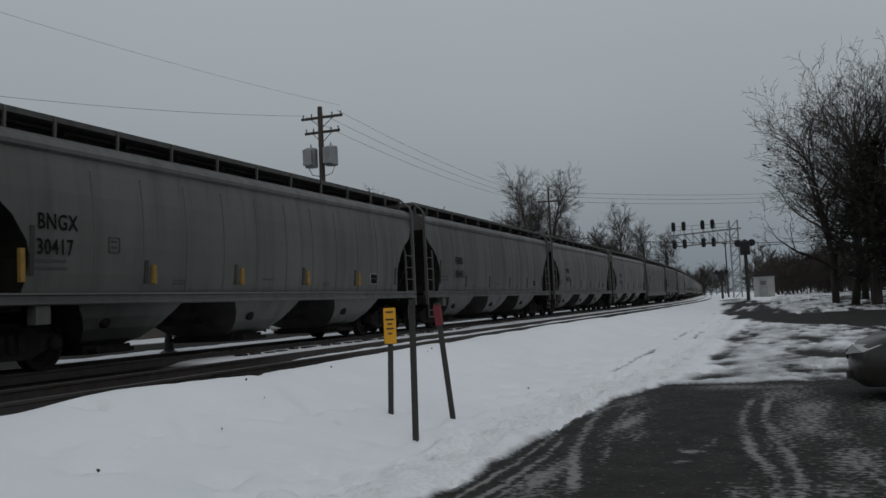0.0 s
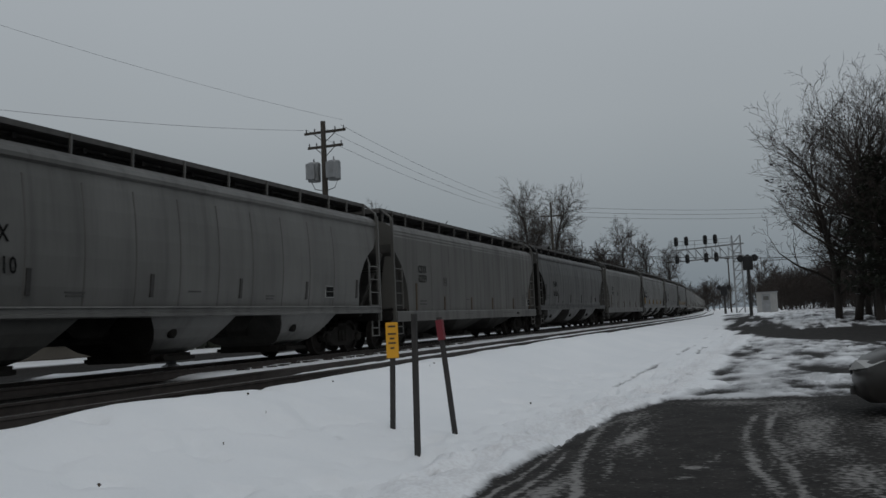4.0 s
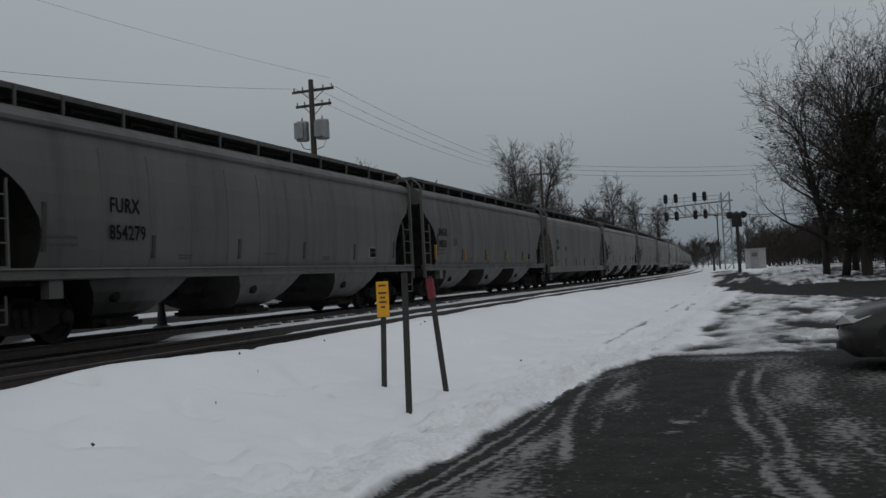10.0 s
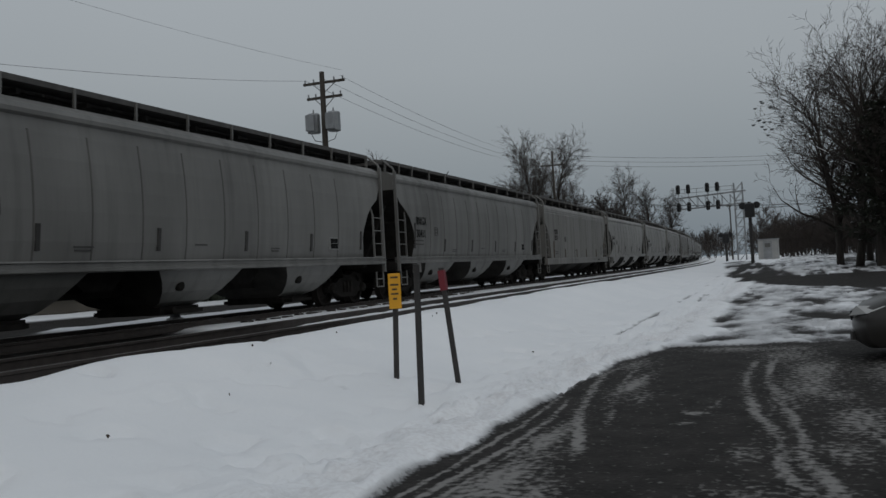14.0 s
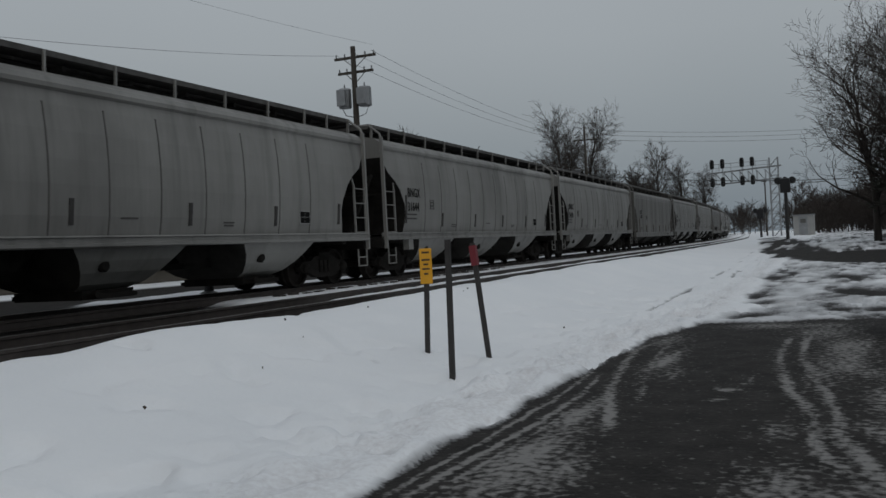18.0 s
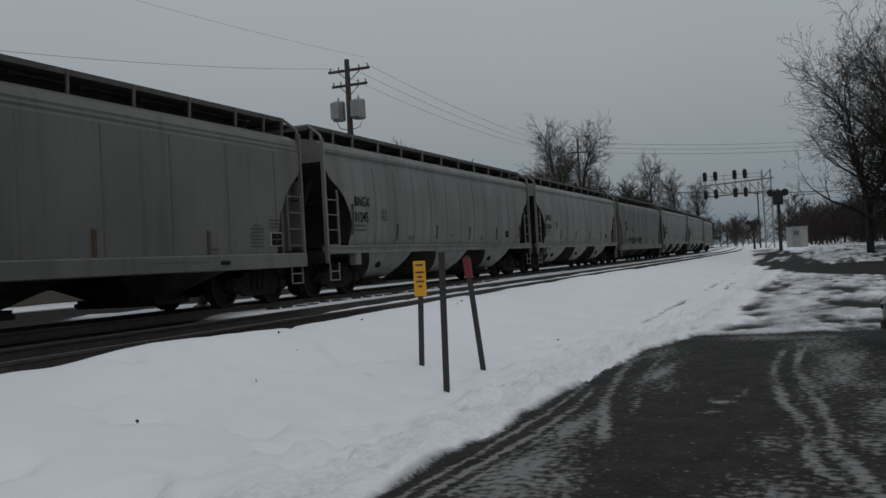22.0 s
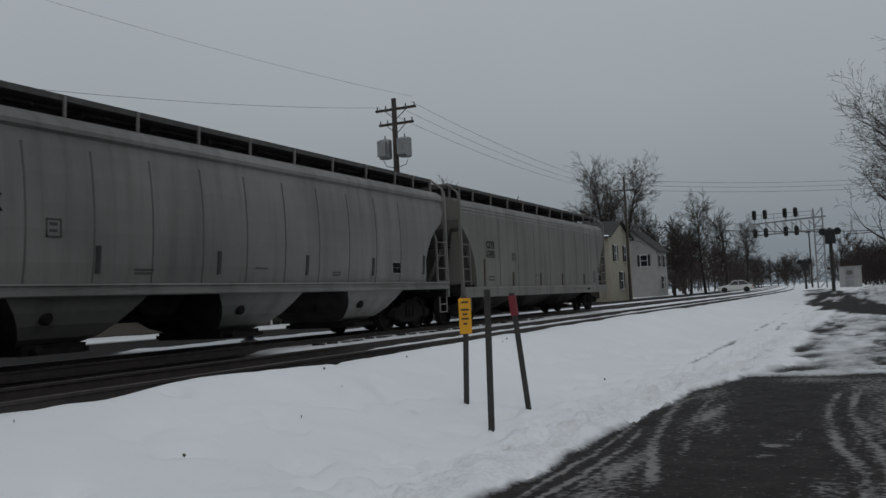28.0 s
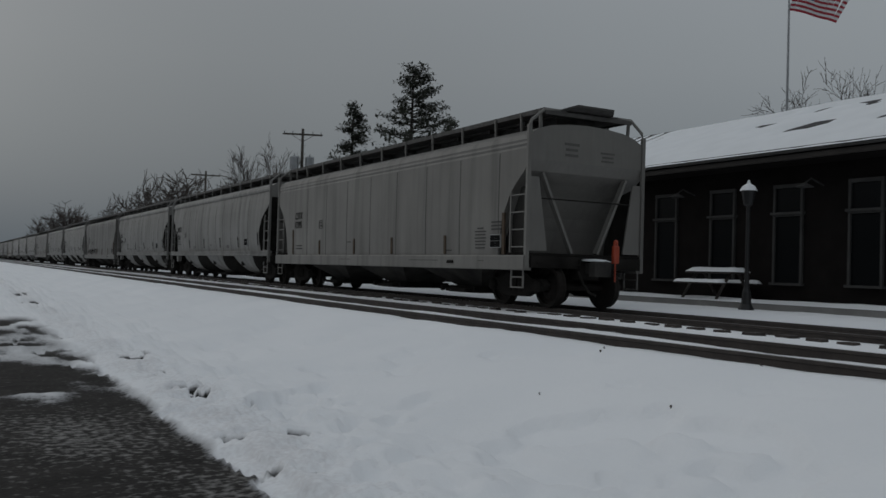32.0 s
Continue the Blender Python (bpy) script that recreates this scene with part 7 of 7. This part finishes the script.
# ---- trees ----
def grow(seed, h, r, spread=0.55, levels=4, n_main=7, up=0.25, twig_r=0.012, droop=0.0, first=0.25, min_len=0.3, dens=1.0, snowy=0.0, limb=1.0, lean=0.03, taper=0.62, fat=0.5, segs=(5, 4, 3, 2, 2, 2), wobble=0.17):
    """Limbs and twigs of a bare tree as two builders (and snow lying on limbs)."""
    rnd = random.Random(seed)
    limbs, twigs, snow = Build(), Build(), Build()

    def branch(p, d, length, rad, level):
        n = segs[level]
        pts, rads = [p.copy()], [rad]
        q, dd = p.copy(), d.copy()
        for i in range(n):
            j = (0.06, wobble)[level] if level < 2 else max(0.1, wobble)
            dd = (dd + Vector((rnd.gauss(0, j), rnd.gauss(0, j), rnd.gauss(0, j) + (up * 0.5 if level else 0) - droop * (level > 1)))).normalized()
            q = q + dd * length / n
            pts.append(q.copy())
            rads.append(max(rad * (1 - (taper if level == 0 else 0.78) * (i + 1) / n), twig_r * 0.55))
        side = 8 if level == 0 else (5 if level == 1 else 3)
        (limbs if level <= 1 else twigs).tube(pts, rads, side, level == 0)
        if snowy and level in (1, 2) and rad > 0.02 and rnd.random() < snowy:
            for a, c, ra in zip(pts[:-1], pts[1:], rads):
                if abs((c - a).normalized().z) < 0.55 and rnd.random() < 0.75:
                    o = Vector((0, 0, ra * 0.75 + 0.006))
                    w = min(max(ra * 0.8, 0.014), 0.075)
                    snow.tube([a + o, a.lerp(c, 0.5) + o * 1.2, c + o], [w * 0.6, w, w * 0.5], 4)
        if level >= levels or length < min_len:
            return
        m = n_main if level == 0 else max(2, int(round((6, 5, 4, 3, 2)[level] * dens * rnd.uniform(0.8, 1.25))))
        for k in range(m):
            t = first + (1 - first) * (k + rnd.random()) / m if level == 0 else 0.15 + 0.85 * (k + rnd.random()) / m
            t = min(t, 0.999)
            i = min(int(t * n), n - 1)
            f = t * n - i
            o = pts[i].lerp(pts[i + 1], f)
            base = (pts[i + 1] - pts[i]).normalized()
            a = rnd.uniform(0, 2 * math.pi) if level else 2.4 * k + rnd.uniform(-0.5, 0.5)
            u = base.cross(Vector((0.31, 0.2, 1.0) if abs(base.z) < 0.95 else (1, 0, 0))).normalized()
            v = base.cross(u)
            ang = spread * rnd.uniform(0.65, 1.25) * ((1.35 - 0.75 * t) if level == 0 else 1.0)
            nd = (base * math.cos(ang) + (u * math.cos(a) + v * math.sin(a)) * math.sin(ang)).normalized()
            branch(o, nd, length * rnd.uniform(0.42, 0.62) * ((1.1 - 0.35 * t) * limb if level == 0 else 1.05), max(rads[i] * (fat if level == 0 else 0.6), twig_r), level + 1)

    branch(Vector((0, 0, -0.2)), Vector((rnd.gauss(0, lean), rnd.gauss(0, lean), 1)).normalized(), h * 0.8, r, 0)
    return limbs, twigs, snow


def bare_tree(x, y, h, r, seed, label="tall bare deciduous tree in winter", z=None, group="bare trees", **kw):
    t = thing("tree", label, "tree", pose(x, y, (gz(x, y) if z is None else z) - 0.05, 0, 0, seed * 37 % 360), group)
    limbs, twigs, snow = grow(seed, h, r, **kw)
    part("trunk", limbs, BARK, t, smooth=True, fix=False)
    part("crown", twigs, TWIG, t, fix=False)
    if snow.v:
        tagged(part("branch_snow", snow, SNOW, t, fix=False), "snow lying along the limbs", kind="stuff")
    return t


# the stand beyond the lot
STAND = ((-1.3, 61, 12.2, 0.24), (-2.3, 59, 12.8, 0.26), (-3.4, 62, 13.5, 0.26), (-4.7, 58, 14, 0.28), (-6.2, 60, 15, 0.3), (-8.2, 64, 16, 0.3), (-2.9, 67, 13.2, 0.24), (-5.5, 65, 14, 0.26))
for k, (az, d, h, r) in enumerate(STAND):
    x, y = place(az, d)
    bare_tree(x, y, h, r, 220 + k, spread=0.72, levels=5, n_main=17, first=0.13, snowy=0.03, dens=0.98, twig_r=0.0105, up=0.10, lean=0.06, taper=0.75, fat=0.62, limb=0.88, wobble=0.12, min_len=0.35, segs=(6, 5, 4, 3, 2, 1))
# the large tree behind the railway garden
x, y = place(95.5, 24.8)
bare_tree(x, y, 4.9, 0.54, 41, "large spreading bare tree with snow on its limbs", spread=0.86, levels=5, n_main=13, first=0.34, wobble=0.09, snowy=0.6, up=0.16, dens=1.25, twig_r=0.010, limb=3.4, segs=(4, 8, 5, 3, 2, 2), taper=0.35, fat=0.55, min_len=0.5)
x, y = place(76.5, 23.5)
bare_tree(x, y, 4.6, 0.16, 45, "low crooked tree with thick snow on its limbs", spread=1.0, levels=4, n_main=9, first=0.25, snowy=0.8, up=-0.02, segs=(6, 6, 4, 3, 2, 2), fat=0.6, taper=0.5)
for k, (az, d, h) in enumerate(((69.5, 42, 11.5), (65.0, 44, 9.5), (73, 46, 9), (61, 56, 10), (78, 40, 8.5), (115, 46, 11), (121, 50, 10.5), (107, 62, 12), (125.6, 46, 9.2), (123.2, 48, 9.0), (104, 38, 10.5), (108.5, 36, 10), (112.5, 42, 10.5), (104, 58, 12), (98, 62, 12), (93, 58, 11), (101, 66, 12), (88, 60, 11), (84, 48, 9), (111, 40, 8.5))):
    x, y = place(az, d)
    bare_tree(x, y, h, 0.2, 300 + k, levels=4, n_main=12, spread=0.65, dens=1.0, twig_r=0.016, first=0.18)
# trees beyond the street and along the line
for k, (az, d, h) in enumerate(((16.6, 108, 20.5), (15.7, 112, 21), (17.4, 104, 16), (18.6, 104, 17), (20.5, 110, 11), (14.2, 118, 13.5), (12.8, 120, 12), (10.9, 128, 17), (9.6, 140, 15), (11.8, 135, 13), (8.4, 150, 14), (27.4, 74, 13),
                               (26.6, 78, 12), (28.5, 76, 11), (31.0, 72, 11.5), (23.2, 90, 9.5), (24.4, 92, 9))):
    x, y = place(az, d)
    bare_tree(x, y, h * 0.86, 0.24, 400 + k, levels=4, n_main=24, spread=0.72, dens=1.1, twig_r=0.016, first=0.36, up=0.14, limb=0.54, taper=0.8, wobble=0.22)


def woods(name, label, spots, seed):
    """Far woodland as one mass of thin branching stems."""
    b = Build()
    protos = [grow(seed + k, 8.5, 0.14, levels=3, n_main=13, spread=0.72, twig_r=0.045, first=0.06, dens=0.95, up=0.22, segs=(3, 2, 1, 1, 1, 1)) for k in range(4)]
    rnd = random.Random(seed)
    for x, y, h in spots:
        limbs, twigs, _ = protos[rnd.randrange(4)]
        a, s = rnd.uniform(0, 6.28), h / 10
        ca, sa = math.cos(a) * s, math.sin(a) * s
        z = 0.6
        for src in (limbs, twigs):
            b.add([(x + p[0] * ca - p[1] * sa, y + p[0] * sa + p[1] * ca, z + p[2] * s) for p in src.v], src.f)
    tagged(part(name, b, TWIG, fix=False), label, "woods", kind="stuff")


rnd_w = random.Random(9)
woods("far_woods", "dense bare winter woods along the railway", [(-26 - rnd_w.uniform(0, 40) - 0.10 * max(0, y - 120), y, rnd_w.uniform(9, 13.5)) for y in np.linspace(118, 330, 70)], 500)
woods("far_woods", "dense bare winter woods beyond the crossing", [(rnd_w.uniform(-8, 55), rnd_w.uniform(128, 200), rnd_w.uniform(6, 9)) for k in range(170)], 520)
woods("far_woods", "low dense thicket behind the crossing", [(rnd_w.uniform(-6, 40), rnd_w.uniform(118, 150), rnd_w.uniform(3.5, 6.2)) for k in range(170)], 530)
woods("far_woods", "bare winter woods closing the end of the line", [(rnd_w.uniform(-60, 0), rnd_w.uniform(330, 420), rnd_w.uniform(9, 14)) for k in range(50)], 540)
woods("far_woods", "bare winter woods down the line", [(-22 - rnd_w.uniform(0, 30), -rnd_w.uniform(95, 330), rnd_w.uniform(9.5, 15)) for k in range(70)], 560)
woods("far_woods", "bare winter trees behind the brick building", [(-68 - rnd_w.uniform(0, 30), rnd_w.uniform(-60, 30), rnd_w.uniform(11, 17)) for k in range(110)], 580)

woods("far_woods", "dark bare thicket beside the garden", [(-36 - rnd_w.uniform(0, 12), rnd_w.uniform(1, 17), rnd_w.uniform(3.0, 5.0)) for k in range(5)], 590)
woods("far_woods", "bare winter trees behind the street", [(-56 - rnd_w.uniform(0, 30), rnd_w.uniform(10, 48), rnd_w.uniform(5, 9)) for k in range(46)], 600)


def conifer(x, y, h, seed, r=0.25, label="tall pine with snow on its boughs", first=0.3, wide=0.26):
    rnd = random.Random(seed)
    t = thing("pine", label, "tree", pose(x, y, gz(x, y) - 0.05), "pines")
    tr = Build()
    tr.tube([(0, 0, -0.2), (0.1, 0, h * 0.5), (0, 0, h)], [r, r * 0.6, 0.03], 8)
    nd, sn = Build(), Build()
    n = int(h * 8)
    for k in range(n):
        u = first + (1 - first) * (k + rnd.random()) / n
        z = h * u
        L = h * wide * (1.05 - u) ** 0.7 * rnd.uniform(0.45, 1.15)
        a = rnd.uniform(0, 2 * math.pi)
        d = Vector((math.cos(a), math.sin(a), rnd.uniform(0.0, 0.35)))
        end = Vector((0, 0, z)) + d * L
        tr.tube([Vector((0, 0, z)), end], [0.04, 0.012], 4, False)
        for q in range(int(20 + L * 22)):
            f = rnd.uniform(0.35, 1.05)
            p = Vector((0, 0, z)) + d * L * f + Vector((rnd.gauss(0, 0.16), rnd.gauss(0, 0.16), rnd.gauss(0, 0.12)))
            e = Vector((rnd.gauss(0, 1), rnd.gauss(0, 1), rnd.gauss(0.3, 0.6))).normalized()
            w = e.cross(Vector((0.2, 0.4, 1))).normalized() * 0.07
            s = rnd.uniform(0.14, 0.28)
            nd.add([p - w, p + e * s, p + w, p - e * s * 0.4], [(0, 1, 2, 3)])
            if rnd.random() < 0.02:
                c = p + Vector((0, 0, 0.1))
                sn.add([c + Vector((-0.15, 0, 0)), c + Vector((0, -0.12, 0.02)), c + Vector((0.15, 0, 0)), c + Vector((0, 0.12, 0.02))], [(0, 1, 2, 3)])
    part("trunk", tr, BARK, t, fix=False)
    part("needles", nd, LEAF, t, fix=False)
    if sn.v:
        part("bough_snow", sn, SNOW, t, "patches of snow", fix=False)


conifer(*place(153.4, 60), 14.6, 5, 0.28, first=0.42, wide=0.36)
conifer(*place(157.2, 62), 12.2, 6, 0.22, "smaller pine with snow on its boughs", 0.3, 0.28)
conifer(*place(150.9, 66), 12.0, 7, 0.22, "smaller pine with snow on its boughs", 0.3, 0.28)
conifer(*place(-3.5, 57), 9.6, 9, 0.3, "dark evergreen among the bare trees", 0.12, 0.3)
conifer(*place(-6.2, 56), 12.5, 10, 0.3, "dark evergreen among the bare trees", 0.12, 0.3)
conifer(*place(78.4, 36), 6.8, 8, 0.16, "dark dense spruce by the pole", 0.08, 0.28)
for k, (az, d, h) in enumerate(((162.3, 70, 8.2), (163.5, 74, 8.4), (158.8, 72, 7.8))):
    x, y = place(az, d)
    bare_tree(x, y, h, 0.15, 600 + k, levels=4, n_main=9, spread=0.5, twig_r=0.018)


# ---- a flock that leaves the trees ----
FEATHER = material("dark_feather", (0.02, 0.02, 0.022), 0.8, var=0.3)
b = Build()
b.lathe([(0.0, -0.12), (0.025, -0.10), (0.045, -0.02), (0.04, 0.05), (0.025, 0.09), (0.0, 0.13)], 8, (0, 0, 0), "y")
BIRD_BODY = b.mesh("body", FEATHER)
b = Build()
b.add([(0, -0.05, 0), (0.1, -0.06, 0.0), (0.2, -0.09, 0), (0.11, 0.03, 0), (0, 0.05, 0), (0, -0.05, 0.012), (0.1, -0.06, 0.01), (0.2, -0.09, 0.004), (0.11, 0.03, 0.01), (0, 0.05, 0.012)],
      [(0, 4, 3, 2, 1), (5, 6, 7, 8, 9), (0, 1, 6, 5), (1, 2, 7, 6), (2, 3, 8, 7), (3, 4, 9, 8), (4, 0, 5, 9)])
BIRD_WING = b.mesh("wing", FEATHER)
BIRDS = []
for k in range(22):
    bird = thing("bird", "small dark bird flying out of the bare trees", "bird", pose(0, 60, 10), "flock of birds")
    part("body", BIRD_BODY, None, bird)
    part("wing", BIRD_WING, None, bird, at=pose(0.02, 0, 0.01, 0, -25, 0))
    part("wing", BIRD_WING, None, bird, at=pose(-0.02, 0, 0.01, 0, 25, 180) @ Matrix.Diagonal((1, -1, 1, 1)))
    BIRDS.append(bird)

SPEED = 14.1
LAG_T = (0, 2, 4, 6, 9, 12, 14, 17, 18, 19, 21, 23, 25, 27, 28, 29, 30, 31, 32)
LAG = (3.3, 3.2, 2.95, 2.55, 2.3, 2.3, 2.35, 2.35, 2.55, 2.55, 2.75, 2.95, 3.25, 3.48, 3.62, 3.78, 3.82, 3.86, 4.35)
BACK = [0.0]
for k in range(1, 26):
    BACK.append(BACK[-1] + GAP + sum(HALF_FLAT if q in FLAT else HALF for q in (k - 1, k)))


def motions():
    for k, c in enumerate(TRAIN):
        rows = []
        for t in list(range(0, 28)) + [28, 28.5, 29, 29.5, 30, 30.5, 31, 31.5, 32]:
            s = SPEED * (30 - t) + np.interp(t, LAG_T, LAG) - BACK[k]
            x, y, a = along(s)
            rows.append((float(t), pose(x, y, RAIL_Z, 0, 0, a)))
        walk(c, rows)
    # the birds sit in the trees, then rise and leave to the left
    rb = random.Random(3)
    for k, bird in enumerate(BIRDS):
        a0, e0 = rb.uniform(-0.5, 2.2), rb.uniform(6.8, 8.6)
        a1, e1 = 3.3 + rb.uniform(-1.4, 2.0), 9.6 + rb.gauss(0, 0.9)
        if k == 0:
            a1, e1 = 5.3, 12.6
        d = rb.uniform(56, 62)
        rows = []
        for t, a, e in ((0, a0, e0), (13.7, a0, e0), (13.95, a0 + 0.25 * (a1 - a0), e0 + 0.2 * (e1 - e0)), (14.5, a1, e1), (15.3, a1 + 3.5, e1 + 4.5), (16.2, a1 + 8, e1 + 12), (18, a1 + 22, e1 + 32), (32, a1 + 26, e1 + 36)):
            x, y = place(a, d)
            rows.append((t, pose(x, y, CAM_Z + d * math.tan(radians(e)), 15, 0, 70)))
        walk(bird, rows)
    # wheels roll with the cars
    for c in TRAIN[:3]:
        for w in [o for o in c.children_recursive if o.name.startswith("wheelset")]:
            at = w.matrix_basis.copy()
            rows = [(f / FPS, at @ pose(0, 0, 0, (SPEED * f / FPS / 0.457 * 57.29578) % 360, 0, 0)) for f in range(0, 961)]
            walk(w, rows)
    # the flag ripples away from its pole
    trails = [[] for _ in FLAG]
    for t in np.arange(0, 32.01, 0.25):
        p = Vector((0, 0, 0))
        for k, strip in enumerate(FLAG):
            a = 132 + (8 + 3.2 * k) * math.sin(2 * math.pi * (0.9 * t - 0.13 * k)) * 0.8
            dip = 10 + 2.2 * k + 5 * math.sin(2 * math.pi * (0.7 * t - 0.1 * k))
            m = pose(p.x, p.y, p.z, 0, 0, a) @ pose(0, 0, 0, 0, dip, 0)
            trails[k].append((float(t), m))
            p = m @ Vector((FW / NS, 0, 0))
    for strip, rows in zip(FLAG, trails):
        walk(strip, rows)


motions()
